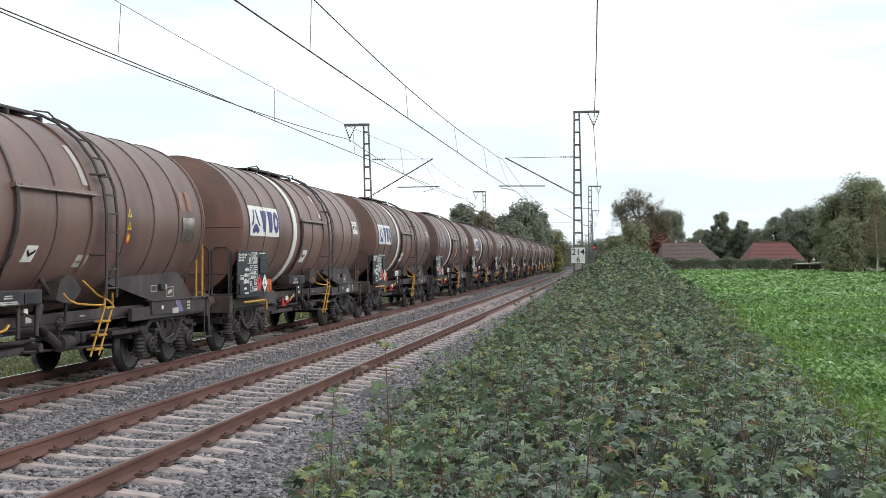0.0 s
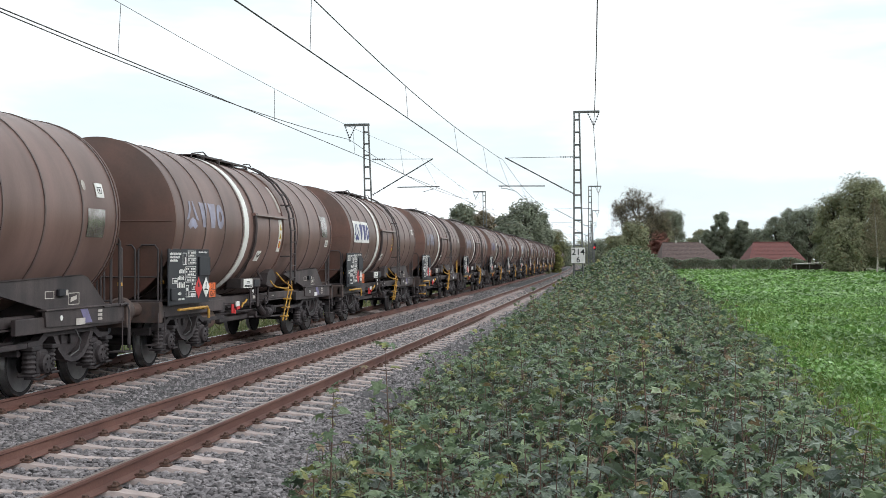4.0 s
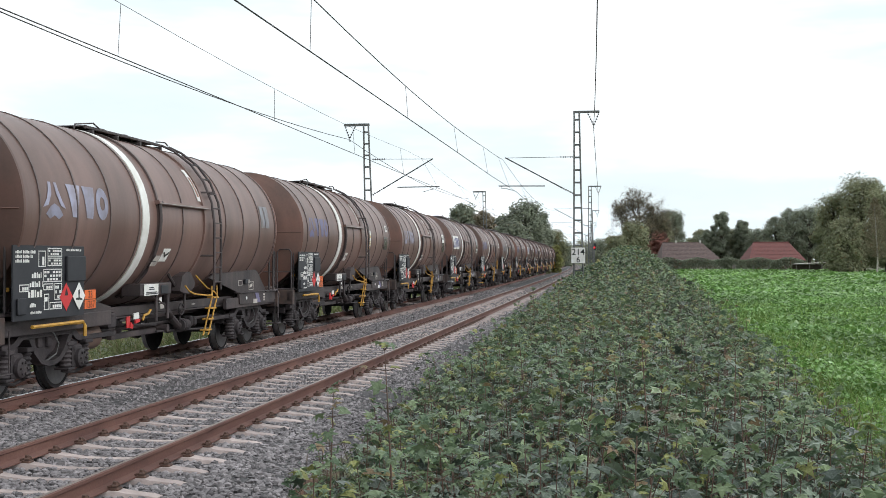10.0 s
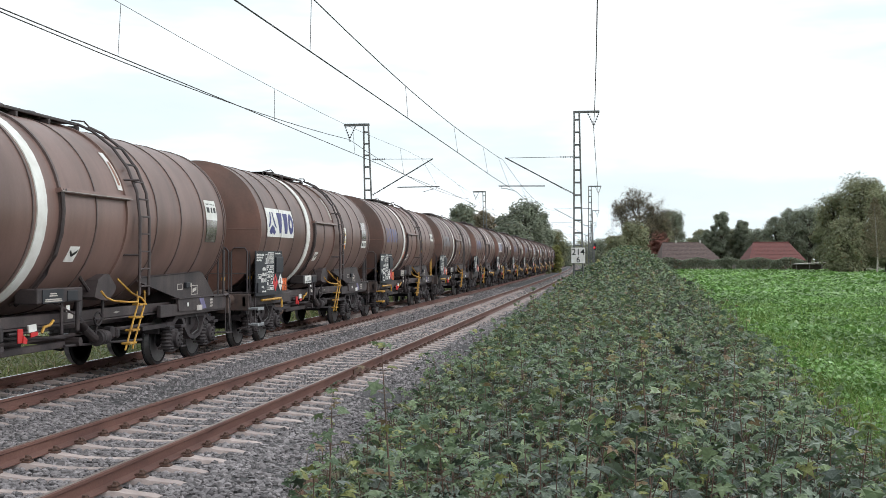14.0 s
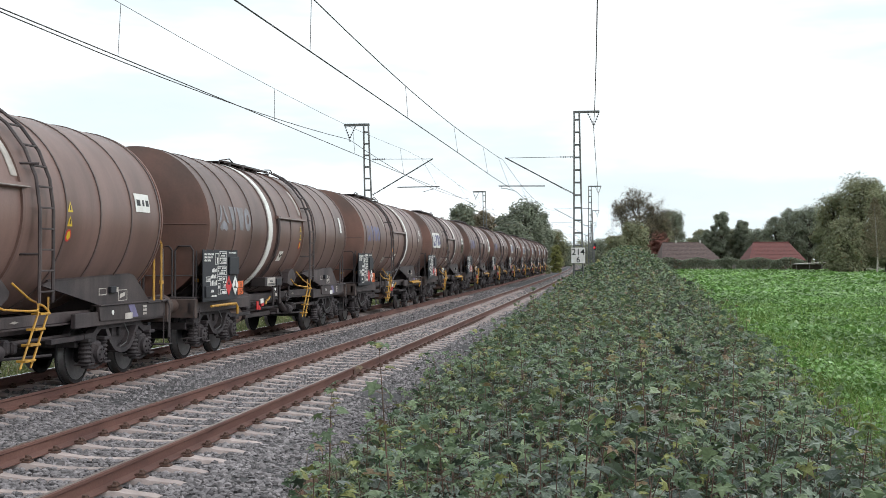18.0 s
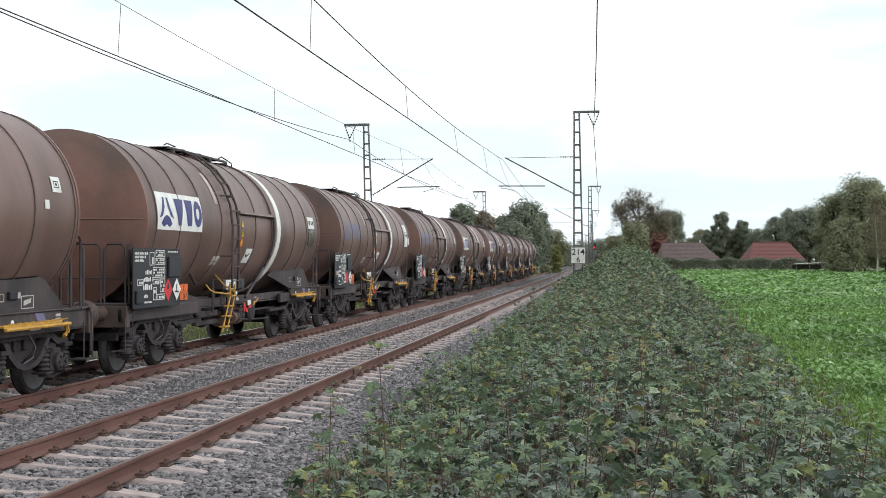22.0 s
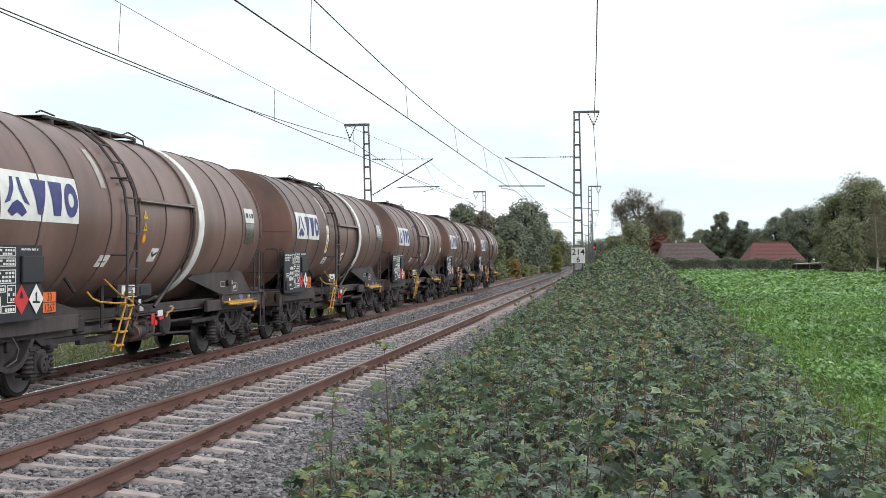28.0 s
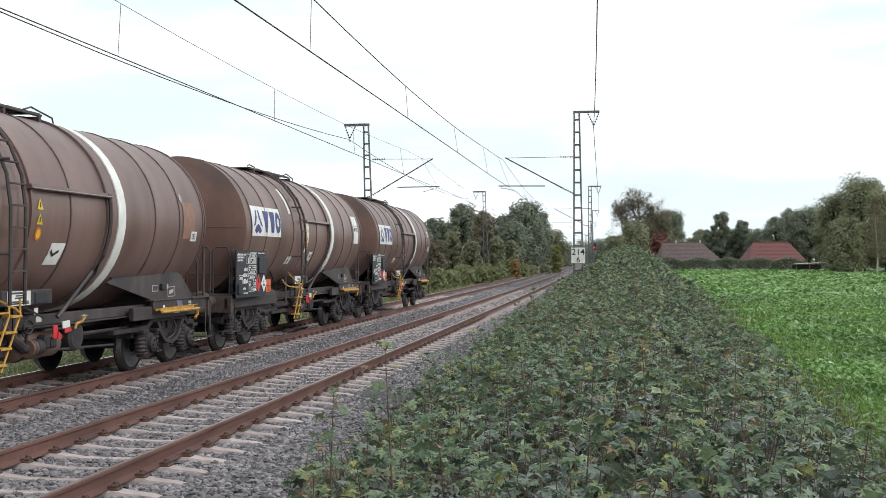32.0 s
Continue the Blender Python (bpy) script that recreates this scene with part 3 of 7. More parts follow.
def wire(name, label, pts, r=0.007):
    sh = Shape().tube(pts, r, 5)
    return thing(name, label, "overhead wire", "feeder cables", shape=sh, mats=M_WIRE)


def along(v, keys, vals):
    return float(np.interp(v, keys, vals))


def line_wires(cx, off_c, off_m, thick, thin):
    """Contact wire and messenger with droppers over one track; offsets from its centre alternate from mast to mast."""
    root = thing("overhead_line", "dark copper contact wire hung from a sagging messenger", "overhead wire")
    ys = MAST_Y

    def offs(y, o):
        return along(y, [ys[0], 20, 30, 50] + ys[1:], o + [o[-1] * (-0.6) ** k for k in range(1, len(ys) - 1)])

    def mz(y):
        u = ((y - ys[0]) / SPAN) % 1.0
        return Z_MESS - 0.93 * 4 * u * (1 - u)
    fine = list(np.arange(ys[0], ys[3], 4.0)) + list(np.arange(ys[3], ys[-1] + 1, 8.0))
    part("contact_wire", Shape().tube([(bent(cx, y) + offs(y, off_c), y, Z_CONTACT) for y in fine], thick, 5), M_WIRE, root)
    part("messenger_wire", Shape().tube([(bent(cx, y) + offs(y, off_m), y, mz(y)) for y in fine], thin, 5), M_WIRE, root)
    for j in range(len(ys) - 1):
        for k in range(6):
            y = ys[j] + 11.4 + k * 9.7
            if y > ys[j + 1] - 3:
                continue
            part("dropper", Shape().tube([(bent(cx, y) + offs(y, off_c), y, Z_CONTACT), (bent(cx, y) + offs(y, off_m), y, mz(y))], 0.006, 4), M_WIRE, root)


def feeder(xs, top, sag):
    pts = []
    for j in range(len(MAST_Y) - 1):
        n = 14 if j < 3 else 7
        for k in range(n):
            u = k / n
            y = MAST_Y[j] + SPAN * u
            pts.append((bent(xs[min(j, 1)] * (1 - u) + xs[1] * u, y), y, top - sag * 4 * u * (1 - u)))
    wire("feeder_wire", "dark feeder cable slung between the mast heads", pts, 0.017)


for j, y in enumerate(MAST_Y):
    mast(MAST_R if j else -0.85, y, 1, TOP_R + 0.35, -0.01, reach=3.9)
    mast(MAST_L, y, -1, TOP_L + 0.35, -0.03, reach=3.4)
line_wires(NEAR_X, [0.2, 0.24, 0.26, 0.3, 0.45], [0.4, 0.26, 0.19, 0.09, -0.3], 0.013, 0.0115)
line_wires(FAR_X, [0.5, 0.5, 0.5, 0.47, 0.58], [0.6, 0.55, 0.5, 0.3, -0.64], 0.0115, 0.006)
feeder([0.1, -0.88], 8.93, 0.95)
feeder([-14.0, -14.06], 8.44, 0.8)


def distance_sign():
    """White board with black figures on the nearest right-hand mast."""
    y = MAST_Y[1] - 0.3
    x = bent(-1.68, y)
    root = thing("distance_sign", "white line-distance board with black figures on a mast", "sign", at=Matrix.Translation((x, y, 2.13)))
    part("board", Shape().box(-0.36, 0.36, -0.012, 0.012, -0.41, 0.41, 0.006), M_WHITE, root)
    for txt, z, size in (("214", 0.03, 0.46), ("6", -0.36, 0.42)):
        cu = bpy.data.curves.new("figures", "FONT")
        cu.body, cu.size, cu.align_x, cu.offset = txt, size, "CENTER", 0.004
        cu.materials.append(M_INK)
        t = new("figures", cu)
        t.parent = root
        t.matrix_basis = Matrix.Translation((0, -0.016, z)) @ pose(0, 0, 0, 90, 0, 0)
    for z in (-0.25, 0.25):
        part("clamp", Shape().box(-0.3, 0.3, 0.012, 0.24, z - 0.02, z + 0.02, 0.004), M_MAST, root)


distance_sign()

# ---- tank wagons ----
R_TANK, Z_TANK = 1.5, 2.6
Y_RIM1 = LENGTH - 1.5


def on_tank(y, w, off=0.0):
    """A point of the tank's near side, y along it and w metres up round the skin from its widest line."""
    a = w / R_TANK
    return ((R_TANK + off) * math.cos(a), y, Z_TANK + (R_TANK + off) * math.sin(a))


def patch(y0, y1, w0, w1, off=0.008, slant=0.0):
    """A thin sheet that lies on the tank's skin."""
    sh = Shape()
    n, k = 6, 2
    verts, faces = [], []
    for o in (off, off - 0.007):
        for i in range(n + 1):
            for j in range(k + 1):
                w = w0 + (w1 - w0) * i / n
                verts.append(on_tank(y0 + (y1 - y0) * j / k + slant * i / n, w, o))
    s = (n + 1) * (k + 1)
    for i in range(n):
        for j in range(k):
            a = i * (k + 1) + j
            faces.append((a, a + 1, a + k + 2, a + k + 1))
            faces.append((s + a, s + a + k + 1, s + a + k + 2, s + a + 1))
    return sh.add(verts, faces)


def decal(outline, off=0.012, band=0.06):
    """A small painted shape on the skin: outline in (y, w), cut into bands so that it follows the curve."""
    def cut(pts, h, above):
        out = []
        for k, p in enumerate(pts):
            q = pts[(k + 1) % len(pts)]
            a, b = (p[1] - h, q[1] - h) if above else (h - p[1], h - q[1])
            if a >= 0:
                out.append(p)
            if a * b < 0:
                u = a / (a - b)
                out.append((p[0] + (q[0] - p[0]) * u, p[1] + (q[1] - p[1]) * u))
        return out
    sh = Shape()
    lo, hi = min(p[1] for p in outline), max(p[1] for p in outline)
    n = max(1, math.ceil((hi - lo) / band))
    for k in range(n):
        piece = cut(cut(list(outline), lo + (hi - lo) * k / n, True), lo + (hi - lo) * (k + 1) / n, False)
        if len(piece) > 2:
            sh.add([on_tank(y, w, off) for y, w in piece], [tuple(range(len(piece)))])
    return sh


def stroke(sh, pts, width, off=0.006):
    """A painted line on the skin through points (y, w)."""
    for (ya, wa), (yb, wb) in zip(pts, pts[1:]):
        d = math.hypot(yb - ya, wb - wa) or 1.0
        ny, nw = -(wb - wa) / d * width / 2, (yb - ya) / d * width / 2
        sh.add([on_tank(ya - ny, wa - nw, off), on_tank(yb - ny, wb - nw, off), on_tank(yb + ny, wb + nw, off), on_tank(ya + ny, wa + nw, off)], [(0, 1, 2, 3)])
    return sh


def hoop(y, width, off, a0=-180, a1=180, mi=0, n=48):
    """A band round the tank between two angles."""
    sh = Shape()
    verts, faces = [], []
    for i in range(n + 1):
        a = radians(a0 + (a1 - a0) * i / n)
        for dy, r in ((-width / 2, R_TANK - 0.005), (-width / 2, R_TANK + off), (width / 2, R_TANK + off), (width / 2, R_TANK - 0.005)):
            verts.append((r * math.cos(a), y + dy, Z_TANK + r * math.sin(a)))
    for i in range(n):
        for k in range(3):
            faces.append((i * 4 + k, i * 4 + k + 1, i * 4 + 5 + k, i * 4 + 4 + k))
    return sh.add(verts, faces, mi)


def tank_parts(root, kind):
    """kind A: ladder behind the dome, white ring before it; kind B the other way round."""
    mid = LENGTH / 2
    rim0 = 0.9 if kind == "A" else 1.03
    if kind == "A":
        ring, g0, g1, ly, w0, w1 = 4.94, 5.48, 7.74, 8.2, 5.0, 8.3
        hoops = (1.33, 2.45, 3.58, 4.7, 6.65, 9.0, 10.12, 11.26, 12.42)
    else:
        ring, g0, g1, ly, w0, w1 = 8.74, 5.83, 8.2, 5.3, 4.7, 8.2
        hoops = (1.42, 2.52, 3.65, 4.77, 7.0, 10.12, 11.24, 12.42)
    sh = Shape()
    seg = 72
    verts, faces = [], []
    stations = [rim0 + (Y_RIM1 - rim0) * i / 6 for i in range(7)]
    for y in stations:
        for k in range(seg):
            a = k * math.tau / seg
            verts.append((R_TANK * math.cos(a), y, Z_TANK + R_TANK * math.sin(a)))
    for i in range(6):
        for k in range(seg):
            l = (k + 1) % seg
            faces.append((i * seg + k, i * seg + l, (i + 1) * seg + l, (i + 1) * seg + k))
    part("barrel", sh.add(verts, faces), M_TANK, root)
    for y, s in ((rim0, -1), (Y_RIM1, 1)):
        pr = [(-s * 0.03, R_TANK + 0.012), (s * 0.025, R_TANK + 0.012), (s * 0.03, R_TANK - 0.004)]
        pr += [(s * (0.03 + 0.2 * (1 - u * u)), R_TANK * u) for u in (0.97, 0.9, 0.8, 0.65, 0.5, 0.35, 0.2, 0.05)]
        part("tank_end", Shape().lathe(pr, "y", (0, y, Z_TANK), 96), M_END, root, "rust-red dished tank end")
    part("seam", Shape().tube([(R_TANK * c, rim0 - 0.032 - 0.2 * (1 - c * c), Z_TANK) for c in np.linspace(-0.97, 0.97, 15)], 0.011, 5), M_END, root)
    # hoops
    for y in hoops:
        part("hoop", hoop(y, 0.034, 0.018), M_SEAM, root)
    part("white_ring", hoop(ring, 0.27, 0.02), M_WHITE, root, "white painted band round the tank")
    # dome jacket with rain gutter
    for y in (g0, g1):
        part("jacket_edge", hoop(y, 0.06, 0.035, -60, 90), M_SEAM if (y == g0) == (kind == "A") else M_TANK, root)
    gy = Shape()
    gy.add([on_tank(g0 - 0.08, 0.32, 0.0), on_tank(g1 + 0.08, 0.32, 0.0), on_tank(g1 + 0.08, 0.315, 0.085), on_tank(g0 - 0.08, 0.315, 0.085),
            on_tank(g0 - 0.08, 0.25, 0.0), on_tank(g1 + 0.08, 0.25, 0.0), on_tank(g1 + 0.08, 0.265, 0.09), on_tank(g0 - 0.08, 0.265, 0.09)],
           [(0, 1, 2, 3), (4, 7, 6, 5), (3, 2, 6, 7), (0, 3, 7, 4), (1, 5, 6, 2)])
    part("rain_gutter", gy, M_TANK, root, smooth=False)
    part("gutter_lip", Shape().tube([on_tank(g0 - 0.08, 0.262, 0.092), on_tank(g1 + 0.08, 0.262, 0.092)], 0.012, 5), M_LIP, root, "pale gutter edge")
    # drain pipe from the gutter's end down round the tank
    dy = g0 - 0.02 if kind == "A" else g1 + 0.02
    part("drain_pipe", Shape().tube([on_tank(dy, w, 0.06) for w in (0.3, 0.2, 0.0, -0.3, -0.6, -0.9, -1.2, -1.5)], 0.032, 7), M_FRAME, root)
    part("pipe_elbow", Shape().tube([on_tank(dy, 0.27, 0.05), on_tank(dy + (0.1 if kind == "A" else -0.1), 0.29, 0.06)], 0.036, 7), M_FRAME, root)
    # top walkway
    zt = Z_TANK + R_TANK + 0.06
    for x in (-0.42, 0.42):
        part("walkway_beam", Shape().box(x - 0.03, x + 0.03, w0, w1, zt - 0.045, zt - 0.01, 0.004), M_FRAME, root)
    for i in range(10):
        y = w0 + (w1 - w0) * (i + 0.5) / 10
        part("walkway_grating", Shape().box(-0.4, 0.42, y - 0.155, y + 0.155, zt - 0.008, zt + 0.008, 0.003), M_FRAME, root)
    for y in np.linspace(w0 + 0.15, w1 - 0.15, 4):
        part("walkway_bracket", Shape().box(-0.5, 0.5, y - 0.03, y + 0.03, Z_TANK + R_TANK - 0.12, zt - 0.06), M_FRAME, root)
    for y, s in ((w0, -1), (w1, 1)):
        if (s < 0) == (kind == "A"):
            rail = [(0.42, y + s * 0.42, zt - 0.1), (0.42, y + s * 0.38, zt - 0.02), (0.42, y - s * 0.3, zt + 0.07), (0.42, y - s * 0.55, zt + 0.0)]
        else:
            rail = [(0.45, y + s * 0.3, zt + 0.0), (0.45, y + s * 0.15, zt + 0.05), (0.45, y - s * 0.3, zt + 0.02)]
        part("grab_rail", Shape().tube(rail, 0.014, 6), M_FRAME, root)
    for y in (mid - 0.7, mid + 0.3):
        part("manhole", Shape().lathe([(0, 0.3), (0.1, 0.3), (0.12, 0.26), (0.17, 0.2)], "z", (-0.05, y, Z_TANK + R_TANK - 0.02), 20), M_FRAME, root)
    # ladder up the side
    path = [(R_TANK + 0.1, 1.35)] + [((R_TANK + 0.11), z) for z in (1.9, 2.6)] + [((R_TANK + 0.11) * math.cos(radians(a)), Z_TANK + (R_TANK + 0.11) * math.sin(radians(a))) for a in (15, 30, 45, 60, 70)]
    for dy in (-0.19, 0.19):
        part("ladder_rail", Shape().tube([(x, ly + dy, z) for x, z in path], 0.024, 6), M_FRAME, root)
    for i in range(11):
        z = 1.5 + i * 0.28
        a = math.asin(max(-1, min(1, (z - Z_TANK) / (R_TANK + 0.11)))) if z > Z_TANK else 0
        x = (R_TANK + 0.11) * math.cos(a)
        if z < Z_TANK + 1.4:
            part("rung", Shape().box(x - 0.02, x + 0.02, ly - 0.19, ly + 0.19, z - 0.012, z + 0.012, 0.003), M_FRAME, root, smooth=False)
    for z in (2.0, 3.2):
        x0 = math.sqrt(R_TANK ** 2 - (z - Z_TANK) ** 2)
        part("ladder_stay", Shape().tube([(x0 - 0.06, ly - 0.3, z), (R_TANK + 0.1, ly - 0.19, z)], 0.018, 5), M_FRAME, root)
    # yellow step ladder and its curved hand rail
    for dy in (-0.14, 0.14):
        part("step_stringer", Shape().tube([(1.5, ly + dy + 0.12, 1.42), (1.52, ly + dy + 0.08, 1.2), (1.5, ly + dy - 0.36, 0.5)], 0.017, 6), M_YELLOW, root, "yellow painted")
    for z in (0.6, 0.8, 1.0, 1.2):
        o = -0.35 + (z - 0.56) / 0.64 * 0.43
        part("step", Shape().box(1.42, 1.56, ly + o - 0.14, ly + o + 0.14, z - 0.015, z + 0.015, 0.004), M_YELLOW, root, "yellow painted")
    part("hand_rail", Shape().tube([(1.4, ly - 1.17, 1.45), (1.44, ly - 1.08, 1.35), (1.46, ly - 0.85, 1.29), (1.5, ly - 0.3, 1.25), (1.52, ly - 0.05, 1.25)], 0.016, 6), M_YELLOW, root, "yellow painted")
    part("hand_rail", Shape().tube([(1.3, ly - 0.35, 1.62), (1.42, ly - 0.1, 1.4), (1.52, ly + 0.1, 1.3), (1.52, ly + 0.25, 1.22)], 0.015, 6), M_YELLOW, root, "yellow painted")
    c = 7.4
    ts = Shape().prism([(c - 0.42, 1.36), (c - 0.3, 1.62), (c - 0.1, 1.7), (c + 0.1, 1.7), (c + 0.36, 1.5), (c + 0.32, 1.42), (c + 0.06, 1.29), (c - 0.25, 1.32)], "x", 1.02, 1.32)
    if kind == "A":
        part("tank_stay", ts, M_FRAME, root, smooth=False)
        part("stay_post", Shape().tube([(1.2, c + 0.12, 1.32), (1.2, c + 0.12, 0.98)], 0.025, 6), M_FRAME, root)
    else:
        part("stay_strut", Shape().tube([(1.4, 7.9, 1.75), (1.2, 7.2, 1.1)], 0.035, 6), M_FRAME, root)
        part("brake_box", Shape().box(0.55, 0.98, 3.3, 5.5, 0.8, 1.18, 0.02), M_BOGIE, root)
        part("low_girder", Shape().box(0.96, 1.06, 3.2, 5.8, 0.78, 0.9, 0.01), M_FRAME, root)
    sy = c - 1.3 if kind == "A" else 5.05
    part("stay_post", Shape().tube([(1.22, sy, 1.52), (1.22, sy, 0.86)], 0.025, 6), M_FRAME, root)
    part("stay_strut", Shape().tube([(1.15, ly - 1.5, 1.75), (1.2, ly - 1.17, 1.45)], 0.03, 6), M_FRAME, root)


def bogie(root, y, inner):
    """Two-axle bogie: top beam with raised ends, fish-belly plate, coil springs and bolted axle boxes; wheels are parts of their own."""
    def at(pts):
        return [(y + a, b) for a, b in pts]
    for s in (-1, 1):
        x0, x1 = (1.0, 1.13) if s > 0 else (-1.13, -1.0)
        beam = [(-1.3, 0.78), (-1.0, 0.79), (-0.8, 0.91), (0.8, 0.91), (1.0, 0.79), (1.3, 0.78), (1.3, 0.69), (0.95, 0.71), (0.72, 0.83), (-0.72, 0.83), (-0.95, 0.71), (-1.3, 0.69)]
        part("side_frame", Shape().prism(at(beam), "x", x0, x1), M_BOGIE, root, smooth=False)
        belly = [(-0.66, 0.83), (-0.5, 0.62), (-0.3, 0.47), (-0.1, 0.42), (0.1, 0.42), (0.3, 0.47), (0.5, 0.62), (0.66, 0.83), (0.54, 0.83), (0.4, 0.65), (0.24, 0.53), (0.08, 0.49), (-0.08, 0.49), (-0.24, 0.53), (-0.4, 0.65), (-0.54, 0.83)]
        part("belly_plate", Shape().prism(at(belly), "x", x0 + (0.02 if s > 0 else -0.05), x1 + (0.05 if s > 0 else -0.02)), M_BOGIE, root, smooth=False)
        web = Shape().prism(at([(-0.55, 0.84), (-0.38, 0.62), (0, 0.47), (0.38, 0.62), (0.55, 0.84)]), "x", s * 1.02 - 0.01, s * 1.02 + 0.01)
        for q in (-0.14, 0.14):
            web.box(min(s * 0.98, s * 1.08), max(s * 0.98, s * 1.08), y + q - 0.05, y + q + 0.05, 0.68, 0.83, 0.01)
        part("frame_web", web, M_BOGIE, root, smooth=False)
        for e in (-0.9, 0.9):
            bx = Shape().box(min(s * 0.94, s * 1.16), max(s * 0.94, s * 1.16), y + e - 0.15, y + e + 0.15, 0.31, 0.66, 0.035)
            bx.box(min(s * 1.0, s * 1.1), max(s * 1.0, s * 1.1), y + e - 0.1, y + e + 0.1, 0.62, 0.74, 0.02)
            bx.lathe([(0, 0.14), (s * 0.05, 0.135), (s * 0.07, 0.11), (s * 0.075, 0.05)], "x", (s * 1.16, y + e, 0.46), 16)
            for k in range(6):
                a = k * math.tau / 6
                bx.lathe([(0, 0.02), (s * 0.03, 0.018)], "x", (s * 1.225, y + e + 0.085 * math.cos(a), 0.46 + 0.085 * math.sin(a)), 6)
            part("axle_box", bx, M_BOGIE, root)
            for q in (-0.29, 0.29):
                coil = Shape()
                for k in range(5):
                    coil.lathe([(-0.024, 0.088), (0, 0.102), (0.024, 0.088)], "z", (s * 1.08, y + e + q, 0.365 + k * 0.066), 12)
                coil.lathe([(0, 0.08), (0.33, 0.08)], "z", (s * 1.08, y + e + q, 0.34), 10)
                coil.box(min(s * 0.96, s * 1.2), max(s * 0.96, s * 1.2), y + e + q - 0.11, y + e + q + 0.11, 0.3, 0.335, 0.01)
                coil.box(min(s * 0.96, s * 1.2), max(s * 0.96, s * 1.2), y + e + q - 0.12, y + e + q + 0.12, 0.66, 0.72, 0.01)
                part("coil_spring", coil, M_BOGIE, root)
            part("tie_bar", Shape().tube([(s * 1.06, y + e - 0.34, 0.285), (s * 1.08, y + e, 0.24), (s * 1.06, y + e + 0.34, 0.285)], 0.025, 6), M_BOGIE, root)
    # long bar that reaches from the frame towards the wagon's middle
    a, b = y + inner * 1.0, y + inner * 2.35
    part("brake_bar", Shape().box(1.02, 1.12, min(a, b), max(a, b), 0.7, 0.775, 0.008), M_BOGIE, root)
    part("brake_hose", Shape().tube([(1.15, y - 0.1, 0.98), (1.2, y + 0.02, 0.88), (1.22, y + 0.14, 0.72), (1.2, y + 0.1, 0.58), (1.14, y - 0.05, 0.5)], 0.009, 5), M_MAST, root)
    part("bolster", Shape().box(-0.95, 0.95, y - 0.28, y + 0.28, 0.55, 0.88, 0.03), M_BOGIE, root)
    for e in (-1.3, 1.3):
        part("bogie_headstock", Shape().box(-1.0, 1.0, y + e - 0.05, y + e + 0.05, 0.58, 0.72, 0.01), M_BOGIE, root)
    for e in (-0.38, 0.38):
        part("brake_beam", Shape().tube([(-0.8, y + e, 0.42), (0.8, y + e, 0.42)], 0.04, 6), M_BOGIE, root)
    for e in (-0.9, 0.9):
        sh = Shape()
        for s in (-1, 1):
            x = s * 0.75
            sh.lathe([(-0.07 * s, 0.485), (-0.045 * s, 0.487), (-0.03 * s, 0.463), (0.065 * s, 0.455), (0.065 * s, 0.4), (0.03 * s, 0.37), (0.015 * s, 0.2), (0.07 * s, 0.13), (0.07 * s, 0.05)], "x", (x, 0, 0), 36)
            sh.lathe([(-0.07 * s, 0.4), (-0.02 * s, 0.36), (-0.02 * s, 0.1)], "x", (x, 0, 0), 36)
            sh.lathe([(-0.028 * s, 0.4635), (0.064 * s, 0.4555)], "x", (x, 0, 0), 36, 1)
        sh.lathe([(-0.95, 0.08), (0.95, 0.08)], "x", (0, 0, 0), 12)
        w = part("wheelset", sh, [M_WHEEL, M_TREAD], root, at=Matrix.Translation((0, y + e, 0.455)))
        w["spins"] = 1


